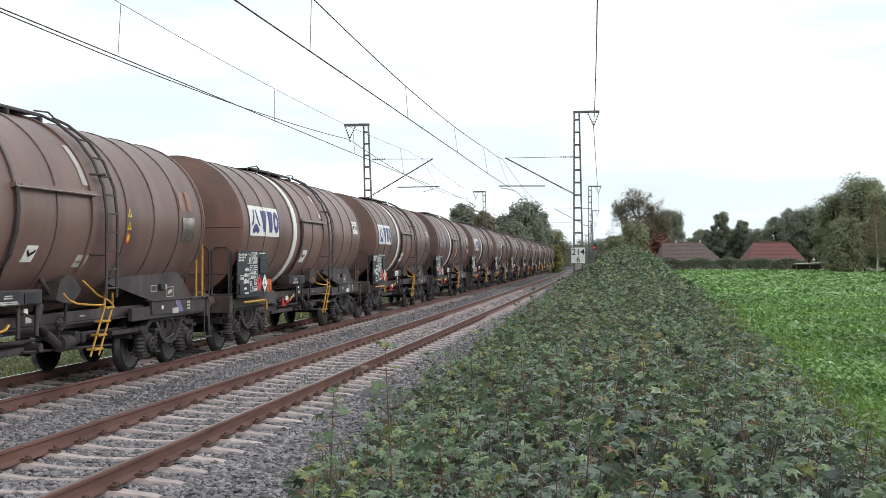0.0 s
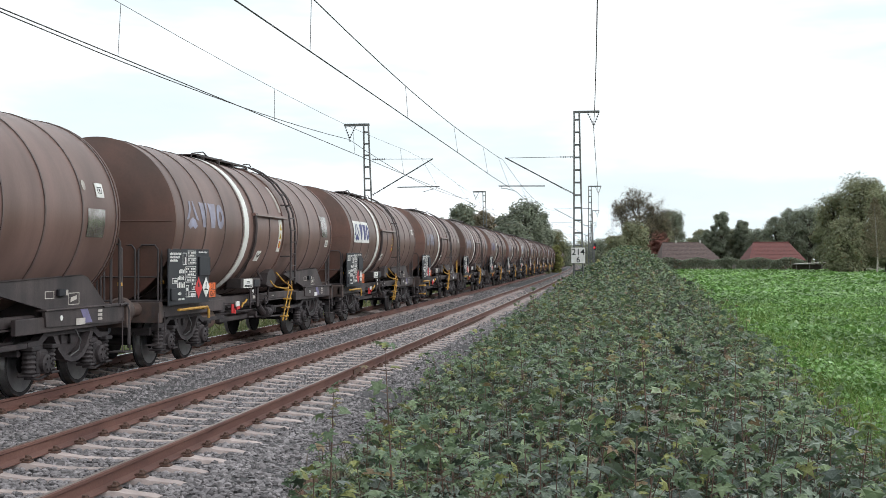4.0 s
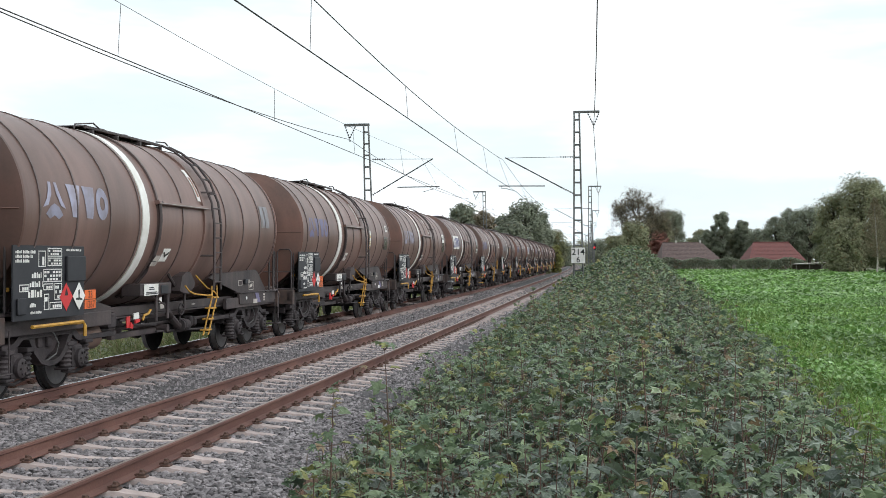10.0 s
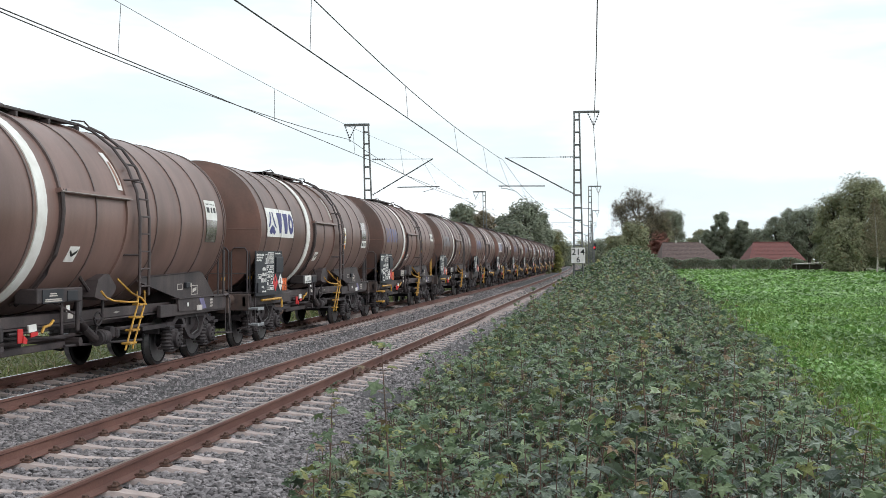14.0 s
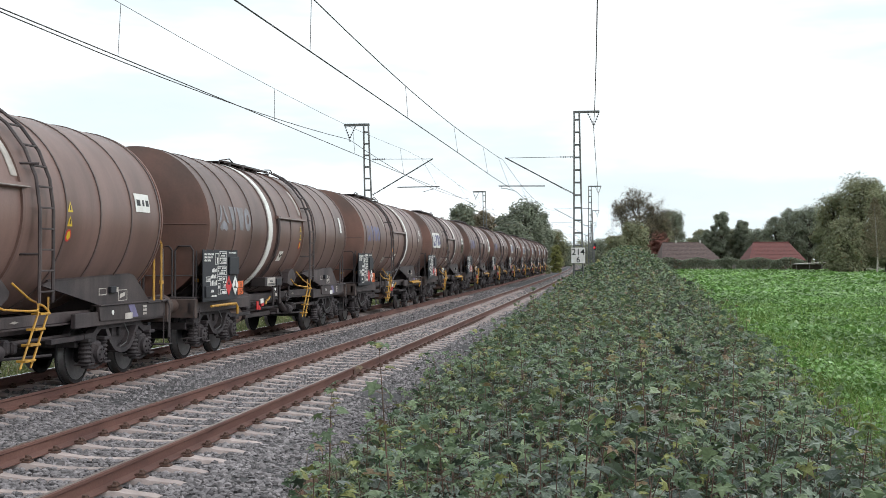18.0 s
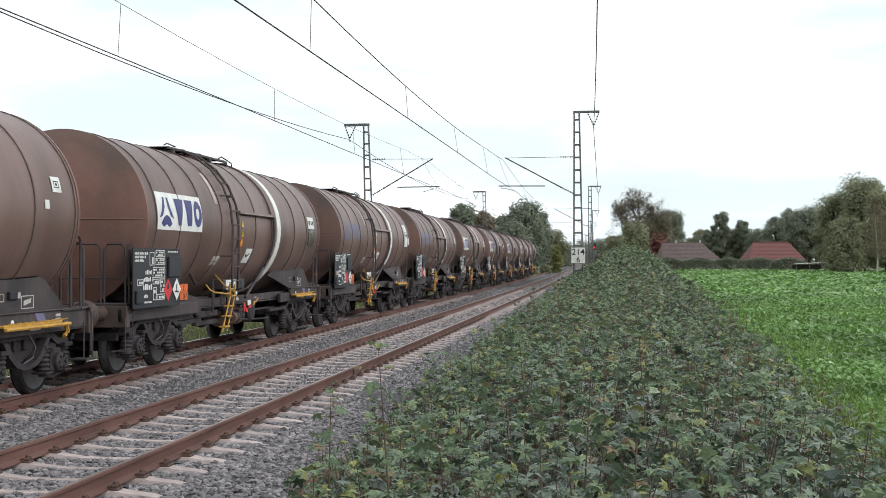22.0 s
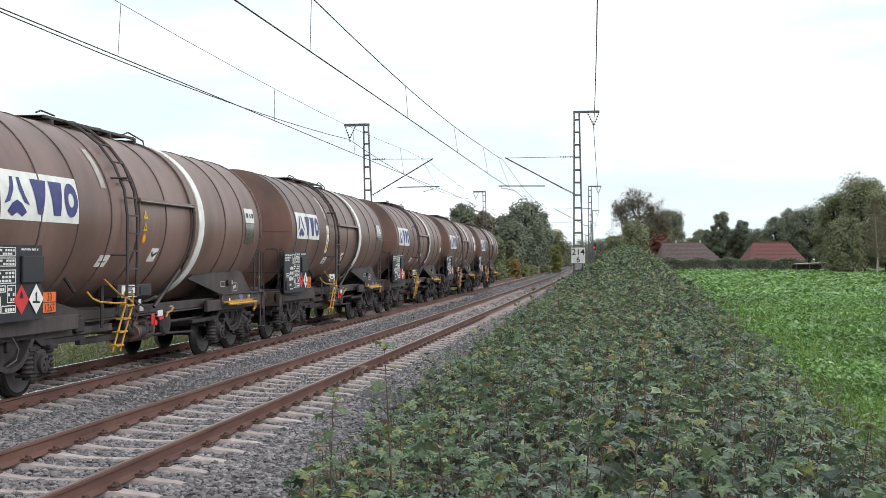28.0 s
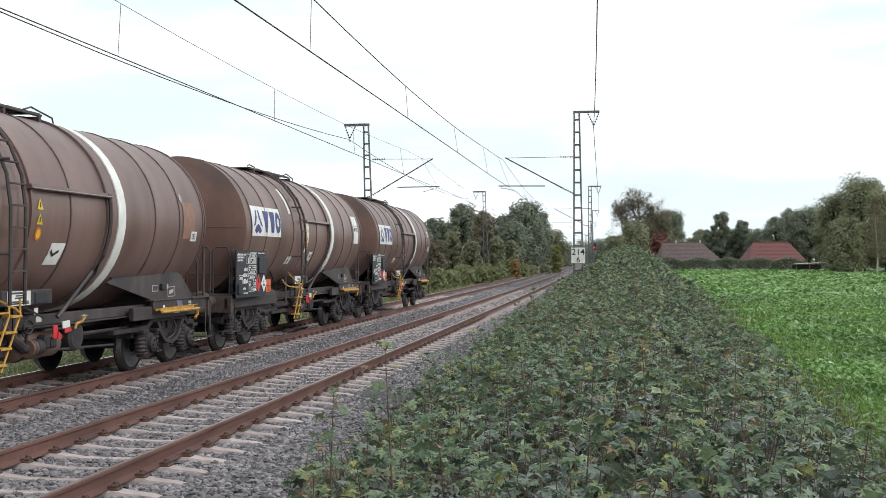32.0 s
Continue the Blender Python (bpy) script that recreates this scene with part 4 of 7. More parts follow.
def underframe(root, kind):
    L = LENGTH
    for s in (-1, 1):
        part("centre_sill", Shape().box(s * 0.25 - 0.05, s * 0.25 + 0.05, 0.65, L - 0.65, 0.8, 1.08, 0.01), M_FRAME, root)
        for a, b in ((0.62, 4.2), (L - 4.2, L - 0.62)):
            part("side_sill", Shape().box(s * 1.2 - 0.04, s * 1.2 + 0.04, a, b, 0.9, 1.12, 0.01), M_FRAME, root)
        part("long_rod", Shape().tube([(s * 0.95, 3.8, 0.78), (s * 0.95, L - 3.8, 0.78)], 0.03, 6), M_FRAME, root)
    part("side_girder", Shape().box(0.98, 1.08, 3.6, L - 3.3, 0.99, 1.15, 0.012), M_FRAME, root)
    part("girder_flange", Shape().box(0.94, 1.12, 3.6, L - 3.3, 0.965, 0.988, 0.004), M_FRAME, root)
    for y, s in ((0.62, -1), (L - 0.62, 1)):
        part("headstock", Shape().box(-1.32, 1.32, min(y, y - s * 0.14), max(y, y - s * 0.14), 0.82, 1.18, 0.012), M_BUFFER, root)
        part("deck_plate", Shape().box(-1.3, 1.3, min(y - s * 0.02, y - s * 0.95), max(y - s * 0.02, y - s * 0.95), 1.184, 1.215, 0.006), M_FRAME, root)
        part("draw_gear", Shape().box(-0.06, 0.06, y if s > 0 else y - 0.5, y + 0.5 if s > 0 else y, 0.98, 1.06, 0.015), M_BOGIE, root)
        for x in (-0.875, 0.875):
            b = Shape().lathe([(0, 0.12), (s * 0.3, 0.12), (s * 0.3, 0.085), (s * 0.52, 0.085), (s * 0.54, 0.2), (s * 0.57, 0.23), (s * 0.6, 0.2)], "y", (x, y, 1.06), 20)
            part("buffer", b, M_BUFFER, root)
        for x in (-0.45, 0.5):
            part("brake_hose", Shape().tube([(x, y + s * 0.02, 0.92), (x, y + s * 0.15, 0.85), (x + 0.02, y + s * 0.28, 0.68), (x + 0.03, y + s * 0.4, 0.66)], 0.025, 6), M_BLACK, root)
        # saddle over the bogie
        part("saddle", Shape().box(-1.15, 1.15, y - s * 2.35 - 0.35, y - s * 2.35 + 0.35, 1.0, 1.5, 0.02), M_FRAME, root)
    # steps hung from the corners
    for y in (0.75, L - 0.75):
        part("corner_step", Shape().box(1.05, 1.35, y - 0.16, y + 0.16, 0.425, 0.445, 0.006), M_FRAME, root)
        part("step_hanger", Shape().tube([(1.3, y - 0.15, 1.0), (1.3, y - 0.15, 0.44)], 0.011, 5), M_FRAME, root)
        part("step_hanger", Shape().tube([(1.3, y + 0.15, 1.0), (1.3, y + 0.15, 0.44)], 0.011, 5), M_FRAME, root)
    # skirt plates above the rear bogie
    sk = Shape().prism([(L - 5.15, 1.56), (L - 4.95, 1.62), (L - 2.15, 1.7), (L - 1.95, 1.66), (L - 1.3, 1.22), (L - 3.3, 1.22)], "x", 1.16, 1.2)
    part("skirt_plate", sk, M_FRAME, root, smooth=False)
    part("skirt_top", Shape().add([(1.2, L - 4.95, 1.625), (1.2, L - 2.15, 1.705), (0.9, L - 2.1, 1.84), (0.9, L - 4.9, 1.78), (1.2, L - 4.95, 1.605), (1.2, L - 2.15, 1.685), (0.9, L - 2.1, 1.82), (0.9, L - 4.9, 1.76)],
                                  [(0, 1, 2, 3), (7, 6, 5, 4), (0, 4, 5, 1), (1, 5, 6, 2), (0, 3, 7, 4)]), M_FRAME, root, smooth=False)
    part("sill_apron", Shape().prism([(L - 3.45, 1.2), (L - 0.64, 1.2), (L - 0.64, 0.93), (L - 3.4, 0.98)], "x", 1.22, 1.27), M_FRAME, root, smooth=False)
    part("apron_lip", Shape().box(1.14, 1.3, L - 3.46, L - 0.64, 1.204, 1.226, 0.006), M_FRAME, root)
    part("label_holder", Shape().box(1.2, 1.26, L - 2.98, L - 2.72, 1.4, 1.5, 0.008), M_BLACK, root)
    part("label_slip", Shape().box(1.262, 1.266, L - 2.8, L - 2.73, 1.41, 1.49, 0), M_OLDWHITE, root)
    fr = Shape()
    for y0, y1, z0, z1 in ((L - 3.32, L - 3.05, 1.37, 1.48), (L - 2.6, L - 2.25, 1.26, 1.44)):
        for a, b, c, d in ((y0, y1, z0, z0 + 0.012), (y0, y1, z1 - 0.012, z1), (y0, y0 + 0.014, z0 + 0.012, z1 - 0.012), (y1 - 0.014, y1, z0 + 0.012, z1 - 0.012)):
            fr.box(1.2, 1.206, a, b, c, d, 0)
    fr.prism([(L - 2.54, 1.3), (L - 2.34, 1.34), (L - 2.32, 1.4), (L - 2.52, 1.37)], "x", 1.2, 1.206)
    part("label_frame", fr, M_OLDWHITE, root, smooth=False)
    part("earth_disc", Shape().lathe([(0, 0.04), (0.008, 0.04)], "x", (1.271, L - 2.96, 1.09), 14), M_WHITE, root, "small white disc")
    part("apron_plate", Shape().prism([(L - 2.36, 1.19), (L - 2.12, 1.19), (L - 1.95, 0.98), (L - 2.19, 0.98)], "x", 1.271, 1.276), M_VIOLET, root, "pale violet slanted plate", smooth=False)
    ap = Shape()
    for q in range(3):
        ap.box(1.271, 1.275, L - 1.75, L - 1.6, 1.0 + q * 0.06, 1.04 + q * 0.06, 0)
    part("apron_lettering", ap, M_OLDWHITE, root, smooth=False)
    part("corner_hook", Shape().tube([(1.3, L - 1.0, 1.2), (1.31, L - 0.78, 1.22), (1.32, L - 0.7, 1.1), (1.32, L - 0.72, 0.56), (1.3, L - 0.66, 0.5)], 0.022, 6), M_FRAME, root)
    # front saddle plates behind the panel
    part("skirt_plate", Shape().prism([(1.4, 1.2), (1.9, 1.5), (3.0, 1.42), (4.3, 1.18), (4.3, 1.0), (1.2, 1.0)], "x", 1.14, 1.18), M_FRAME, root, smooth=False)
    # end railings
    for x0, x1 in ((0.88, 1.24), (0.25, 0.82), (-1.22, -0.5)):
        for y in (0.74, L - 0.8):
            part("end_railing", Shape().tube([(x0, y, 1.2), (x0, y, 2.1), (x0 + 0.06, y, 2.18), (x1 - 0.06, y, 2.18), (x1, y, 2.1), (x1, y, 1.2)], 0.018, 6), M_FRAME, root)
    part("rail_bar", Shape().tube([(-0.5, 0.74, 1.62), (1.24, 0.74, 1.62)], 0.014, 6), M_FRAME, root)
    part("side_railing", Shape().tube([(1.26, 0.85, 1.2), (1.26, 0.85, 2.1), (1.26, 0.93, 2.18), (1.26, 1.2, 2.18), (1.26, 1.28, 2.1), (1.26, 1.28, 1.2)], 0.02, 6), M_FRAME, root)
    # brake gear in the middle
    o = 0.0 if kind == "A" else 0.23
    if kind == "A":
        vessel_y, gear_y, wheel_y = 2.95, 4.85, 7.36
    else:
        vessel_y, gear_y, wheel_y = 6.3, 7.05, 6.35
    part("air_vessel", Shape().lathe([(0, 0.1), (0.04, 0.17), (0.12, 0.215), (1.28, 0.215), (1.36, 0.17), (1.4, 0.1)], "y", (0.86, vessel_y, 0.72), 20), M_RUSTTANK, root, "rust-brown air vessel")
    part("vessel_strap", Shape().lathe([(0, 0.2), (0, 0.225), (0.06, 0.225), (0.06, 0.2)], "y", (0.86, vessel_y + 0.25, 0.72), 20), M_BOGIE, root)
    part("brake_cylinder", Shape().lathe([(0, 0.12), (0.03, 0.2), (0.1, 0.24), (0.42, 0.24), (0.46, 0.2), (0.48, 0.08)], "x", (0.1 if kind == "A" else 0.62, 6.0 if kind == "A" else 8.1, 0.78), 20), M_BOGIE, root)
    db = part("discharge_box", Shape().box(0.95, 1.3, 5.23 + o, 6.62 + o, 1.31, 1.52, 0.015), M_FRAME, root)
    part("box_lid", Shape().box(1.302, 1.32, 6.1 + o, 6.42 + o, 1.33, 1.48, 0.006), M_BLACK, db)
    part("box_post", Shape().tube([(1.24, 6.57 if kind == "A" else 5.9, 1.31), (1.24, 6.57 if kind == "A" else 5.9, 0.88)], 0.03, 6), M_FRAME, root)
    part("box_brace", Shape().tube([(1.2, 5.9 + o, 1.31), (1.22, 6.5 + o, 1.12)], 0.02, 5), M_FRAME, root)
    part("valve_elbow", Shape().tube([(1.05, wheel_y - 0.35, 1.3), (1.05, wheel_y - 0.42, 1.05), (1.08, wheel_y - 0.25, 0.88), (1.1, wheel_y + 0.05, 0.72), (1.12, wheel_y + 0.16, 0.68)], [0.07, 0.07, 0.075, 0.07, 0.06], 10), M_FRAME, root)
    part("valve_flange", Shape().lathe([(0, 0.12), (0.03, 0.13), (0.05, 0.09), (0.1, 0.09), (0.12, 0.12), (0.15, 0.12)], "y", (1.12, wheel_y + 0.1, 0.7), 14), M_RUSTTANK if kind == "B" else M_BOGIE, root)
    part("discharge_valve", Shape().lathe([(0, 0.07), (0.04, 0.11), (0.12, 0.12), (0.2, 0.11), (0.24, 0.07)], "y", (1.12, wheel_y + 0.26, 0.7), 14), M_BOGIE, root)
    for k in range(2):
        part("valve_body", Shape().box(1.04, 1.2, wheel_y + 0.52 + k * 0.2, wheel_y + 0.66 + k * 0.2, 0.66, 0.86 - 0.04 * k, 0.03), M_BOGIE, root)
    part("hand_wheel", Shape().tube([(1.2, wheel_y + 0.13 * math.cos(k * math.tau / 14), 1.01 + 0.1 * math.sin(k * math.tau / 14)) for k in range(14)], 0.016, 5, close=True), M_BOGIE, root)
    part("wheel_spoke", Shape().tube([(1.2, wheel_y - 0.12, 1.01), (1.2, wheel_y + 0.12, 1.01)], 0.014, 5), M_BOGIE, root)
    part("wheel_spindle", Shape().tube([(1.19, wheel_y, 1.0), (1.15, wheel_y + 0.02, 0.74)], 0.018, 6), M_BOGIE, root)
    # rods and levers
    part("pull_rod", Shape().tube([(1.0, 4.15, 0.9), (1.0, 6.65, 0.76)], 0.02, 6), M_BOGIE, root)
    part("pull_rod", Shape().tube([(1.02, 6.6, 0.64), (1.02, 9.5, 0.54)], 0.022, 6), M_BOGIE, root)
    part("pull_rod", Shape().tube([(1.08, 2.9, 1.08), (1.08, 4.6, 1.08)], 0.025, 6), M_BOGIE, root)
    part("low_beam", Shape().box(0.84, 0.94, 4.9, 6.8, 0.6, 0.7, 0.012), M_FRAME, root)
    part("brake_valve", Shape().box(0.95, 1.15, 4.35, 4.62, 0.82, 1.06, 0.03), M_BOGIE, root)
    lv = part("brake_lever", Shape().box(1.2, 1.22, gear_y, gear_y + 0.14, 0.8, 0.99, 0.004), M_RED, root, "red, white and yellow brake levers")
    part("lever_grip", Shape().prism([(gear_y + 0.1, 0.8), (gear_y + 0.2, 0.78), (gear_y + 0.22, 0.84), (gear_y + 0.12, 0.9)], "x", 1.225, 1.24), M_RED, lv, smooth=False)
    part("lever_tag", Shape().prism([(gear_y + 0.3, 0.93), (gear_y + 0.52, 0.94), (gear_y + 0.5, 1.04), (gear_y + 0.28, 1.03)], "x", 1.2, 1.22), M_WHITE, lv, smooth=False)
    part("lever_tag", Shape().prism([(gear_y + 0.36, 0.86), (gear_y + 0.56, 0.88), (gear_y + 0.55, 0.93), (gear_y + 0.35, 0.925)], "x", 1.2, 1.22), M_RED, lv, smooth=False)
    part("lever_hook", Shape().tube([(1.22, gear_y + 0.66, 0.9), (1.22, gear_y + 0.72, 0.98), (1.22, gear_y + 0.9, 1.0), (1.22, gear_y + 1.0, 1.06)], 0.022, 6), M_YELLOW, lv)
    part("lever_rod", Shape().tube([(1.18, gear_y - 0.2, 0.93), (1.18, gear_y + 0.9, 0.93)], 0.02, 6), M_BOGIE, root)
    part("valve_tag", Shape().box(1.21, 1.222, 6.25 + o, 6.36 + o, 1.17, 1.26, 0.003), M_WHITE, root)
    part("valve_tag", Shape().box(1.21, 1.222, 6.3 + o, 6.46 + o, 1.06, 1.14, 0.003), M_OLDWHITE, root)
    part("discharge_pipe", Shape().tube([(0.1, L / 2, 1.15), (0.1, L / 2, 0.7), (0.9, L / 2, 0.68), (1.08, L / 2, 0.68)], 0.07, 10), M_FRAME, root)
    part("girder_mark", Shape().prism([(8.2, 1.07), (8.32, 1.05), (8.44, 1.07), (8.32, 1.09)], "x", 1.082, 1.085), M_OLDWHITE, root, smooth=False)
    if kind == "B":
        grate = Shape()
        for x in (1.3, 1.39):
            grate.box(x - 0.012, x + 0.012, L - 3.4, L - 1.8, 1.035, 1.075, 0.004)
        for q in range(9):
            y = L - 3.36 + q * 0.19
            grate.add([(1.27, y, 1.04), (1.27, y + 0.03, 1.04), (1.44, y + 0.13, 1.09), (1.44, y + 0.1, 1.09), (1.27, y, 1.055), (1.27, y + 0.03, 1.055), (1.44, y + 0.13, 1.105), (1.44, y + 0.1, 1.105)],
                      [(0, 1, 2, 3), (7, 6, 5, 4), (0, 4, 5, 1), (1, 5, 6, 2), (2, 6, 7, 3), (3, 7, 4, 0)])
        ys = part("yellow_step", grate, M_YELLOW, root, "yellow painted folding grating step", smooth=False)
        part("step_bar", Shape().tube([(1.42, L - 3.4, 1.02), (1.45, L - 1.65, 1.02)], 0.025, 6), M_YELLOW, ys)
        part("step_grip", Shape().tube([(1.42, L - 1.72, 1.04), (1.42, L - 1.68, 0.9), (1.42, L - 1.78, 0.84)], 0.035, 6), M_YELLOW, ys)


def panel(root, kind):
    """Black lettering panel with signs at the front."""
    y0, y1 = (0.76, 2.83) if kind == "A" else (0.62, 2.7)
    pl = part("data_panel", Shape().box(1.4, 1.425, y0, y1, 1.12, 2.12, 0.004), M_BLACK, root, "black data panel with white lettering")
    part("panel_box", Shape().box(1.427, 1.47, y1 - 0.6, y1 - 0.03, 1.62, 1.98, 0.01), M_BLACK, pl)
    for y in (y0 + 0.55, y1 - 0.5):
        for z in (1.22, 1.9):
            part("panel_bracket", Shape().tube([(1.05, y, 1.2), (1.398, y, z)], 0.02, 6), M_FRAME, pl)
    part("latch_box", Shape().box(1.427, 1.46, y0 + 0.08, y0 + 0.3, 1.2, 1.42, 0.01), M_BLACK, pl)
    def boxed(a, b, z0, z1, lines, cols):
        """An outlined field with rows of small bars in it."""
        sh = Shape()
        w = 0.012
        for c, d, e, f in ((a, b, z0, z0 + w), (a, b, z1 - w, z1), (a, a + w, z0 + w, z1 - w), (b - w, b, z0 + w, z1 - w)):
            sh.box(1.427, 1.43, y0 + c, y0 + d, e, f, 0)
        for i in range(lines):
            za = z0 + 0.02 + (z1 - z0 - 0.03) * i / lines
            zb = za + (z1 - z0 - 0.03) / lines * 0.62
            for j in range(cols):
                if (i * 7 + j * 3) % 5:
                    ca = a + 0.025 + (b - a - 0.04) * j / cols
                    sh.box(1.427, 1.43, y0 + ca, y0 + ca + (b - a - 0.04) / cols * 0.7, za, zb, 0)
        tagged(part("lettered_field", sh, M_WHITE, pl, smooth=False), kind="stuff")

    def words(a, b, z, h):
        sh = Shape()
        u, k = a, 0
        while u < b:
            w = h * (0.5, 0.7, 0.35, 0.6)[k % 4]
            sh.box(1.427, 1.43, y0 + u, y0 + min(u + w, b), z, z + h * (1.0 if k % 3 else 0.75), 0)
            u += w + h * (0.9 if k % 5 == 4 else 0.28)
            k += 1
        tagged(part("lettering", sh, M_WHITE, pl, smooth=False), kind="stuff")
    for z, b in ((2.01, 0.6), (1.95, 0.52), (1.89, 0.44)):
        words(0.06, b, z, 0.042)
    boxed(0.68, 0.88, 1.83, 2.05, 1, 2)
    boxed(0.94, 1.36, 1.97, 2.09, 2, 6)
    boxed(0.94, 1.36, 1.84, 1.955, 2, 5)
    boxed(0.16, 0.42, 1.5, 1.6, 1, 4)
    boxed(0.82, 1.36, 1.62, 1.8, 3, 6)
    boxed(0.82, 1.1, 1.51, 1.6, 1, 4)
    boxed(1.14, 1.36, 1.37, 1.6, 3, 3)
    boxed(1.0, 1.36, 1.24, 1.34, 1, 5)
    boxed(0.84, 0.98, 1.24, 1.46, 2, 1)
    words(0.5, 0.76, 1.68, 0.075)
    words(0.44, 0.8, 1.56, 0.075)
    words(0.4, 0.82, 1.42, 0.1)
    words(0.44, 0.6, 1.29, 0.055)
    words(0.46, 0.78, 1.2, 0.035)
    words(1.5, 1.96, 2.05, 0.03)

    part("sign_rail", Shape().box(1.38, 1.4, y1 - 0.3, y1 + 0.43, 1.18, 1.3, 0.004), M_BLACK, root)
    o = part("hazard_plate", Shape().box(1.402, 1.414, y1 + 0.03, y1 + 0.43, 1.19, 1.49, 0.003), M_ORANGE, root, "orange hazard number plate")
    rim = Shape()
    for a, b, c, d in ((0.03, 0.43, 1.19, 1.2), (0.03, 0.43, 1.48, 1.49), (0.03, 0.43, 1.335, 1.345), (0.03, 0.04, 1.2, 1.335), (0.03, 0.04, 1.345, 1.48), (0.42, 0.43, 1.2, 1.335), (0.42, 0.43, 1.345, 1.48)):
        rim.box(1.414, 1.417, y1 + a, y1 + b, c, d, 0)
    part("plate_border", rim, M_INK, o, smooth=False)
    for txt, z in (("33", 1.362), ("1267", 1.215)):
        cu = bpy.data.curves.new("hazard_number", "FONT")
        cu.body, cu.size, cu.align_x = txt, 0.15, "CENTER"
        cu.materials.append(M_INK)
        t = new("hazard_number", cu)
        t.parent = o
        t.matrix_basis = Matrix.Translation((1.418, y1 + 0.23, z)) @ pose(0, 0, 0, 90, 0, 90)
    if kind == "A":
        part("shunter_step", Shape().tube([(1.38, y0 + 0.6, 1.02), (1.38, y1 + 0.05, 1.02), (1.38, y1 + 0.13, 0.95), (1.38, y1 + 0.13, 0.8)], 0.026, 6), M_YELLOW, root, "yellow hand bar under the panel")
        part("step_mount", Shape().box(1.2, 1.37, y1 - 0.1, y1 + 0.05, 0.98, 1.04, 0.008), M_YELLOW, root)
        tr = Shape()
        for q in range(5):
            tr.box(1.22, 1.37, y1 - 0.6 + q * 0.11, y1 - 0.57 + q * 0.11, 1.0, 1.03, 0.004)
        part("step_bars", tr, M_YELLOW, root, "short yellow grating bars")


def wagon(kind):
    root = thing("tank_wagon", "weathered brown four-axle tank wagon with white ring and black data panel", "tank wagon", "wagons of the train")
    tank_parts(root, kind)
    underframe(root, kind)
    panel(root, kind)
    for y, inner in ((2.32, 1), (LENGTH - 2.36, -1)):
        bogie(root, y, inner)
    return root


def emblem(root, plate, ink, y0):
    """Company sign as plain shapes: a three-lobed star, a triangle, a tapered block and a ring."""
    w0, sx, sw = -0.14, 1.15, 0.9
    if plate:
        part("sign_panel", patch(y0, y0 + 2.22, -0.16, 0.49, 0.012), M_WHITE, root, "white sign panel with violet-blue shapes")
    off = 0.017 if plate else 0.006

    def at(a, b):
        return (y0 + 0.03 + a * sx, w0 + b * sw)
    for pts in ([(0.24, 0.6), (0.31, 0.6), (0.29, 0.42), (0.19, 0.24), (0.06, 0.2), (0.16, 0.34), (0.22, 0.48)], [(0.39, 0.6), (0.46, 0.6), (0.48, 0.48), (0.54, 0.34), (0.64, 0.2), (0.51, 0.24), (0.41, 0.42)],
                [(0.13, 0.1), (0.24, 0.22), (0.35, 0.27), (0.46, 0.22), (0.57, 0.1), (0.46, 0.03), (0.35, 0.09), (0.24, 0.03)],
                [(0.7, 0.6), (1.08, 0.6), (0.95, 0.08), (0.83, 0.08)], [(1.14, 0.6), (1.48, 0.6), (1.4, 0.08), (1.22, 0.08)]):
        part("sign_shape", decal([at(a, b) for a, b in pts], off), ink, root, smooth=False)
    ring = Shape()
    for k in range(20):
        quad = [(1.69 + f * 0.18 * math.cos(q * math.tau / 20), 0.34 + f * 0.27 * math.sin(q * math.tau / 20)) for q, f in ((k, 1), (k + 1, 1), (k + 1, 0.42), (k, 0.42))]
        ring.add([on_tank(*at(a, b), off) for a, b in quad], [(0, 1, 2, 3)])
    part("sign_shape", ring, ink, root, smooth=False)


# what sets each wagon apart: emblem, plates near the rear end, warning signs beside the ladder (before or behind it, on foil or bare)
STYLES = ["plain", "white", "white", "ghost", "white", "ghost", "ghost", "blue", "ghost", "white", "blue", "pale", "blue", "white", "blue", "blue", "white", "white", "white", "white", "white"]
REAR = ["rust rust2 foillow", "wide", "corner foillow ring", "foil tag ring", "corner", "tiny", "pale pale2", "corner foillow", "wide foillow", "foil wide2", "strip", "tall", "corner tiny2", "strip foillow", "big side", "foilsmall tiny",
        "strip foillow", "foil tiny", "rustfoil tag ring", "big", "corner tag"]
PLATES = {"wide": (0.0, 0.6, 0.08, 0.46, "white"), "wide2": (0.0, 0.6, -0.32, -0.1, "white"), "corner": (0.34, 0.6, 0.26, 0.48, "white"), "foillow": (0.0, 0.58, -0.34, 0.08, "foil"), "foil": (-0.02, 0.58, -0.08, 0.46, "foil"),
          "tag": (0.4, 0.68, -0.34, -0.16, "white"), "tiny": (0.44, 0.6, 0.16, 0.34, "white"), "tiny2": (0.08, 0.2, 0.02, 0.14, "white"), "pale": (-0.04, 0.22, 0.02, 0.5, "pale"), "pale2": (0.28, 0.54, 0.02, 0.5, "pale"),
          "strip": (0.0, 0.58, 0.1, 0.4, "white"), "tall": (0.36, 0.54, 0.08, 0.5, "white"), "big": (0.0, 0.6, -0.2, 0.62, "white"), "side": (0.7, 0.92, -0.12, 0.12, "white"), "foilsmall": (0.1, 0.56, -0.02, 0.38, "foil"),
          "rust": (-0.1, 0.14, 0.2, 0.56, "rust"), "rust2": (0.28, 0.52, 0.2, 0.56, "rust"), "rustfoil": (-0.02, 0.56, -0.3, 0.36, "rust")}
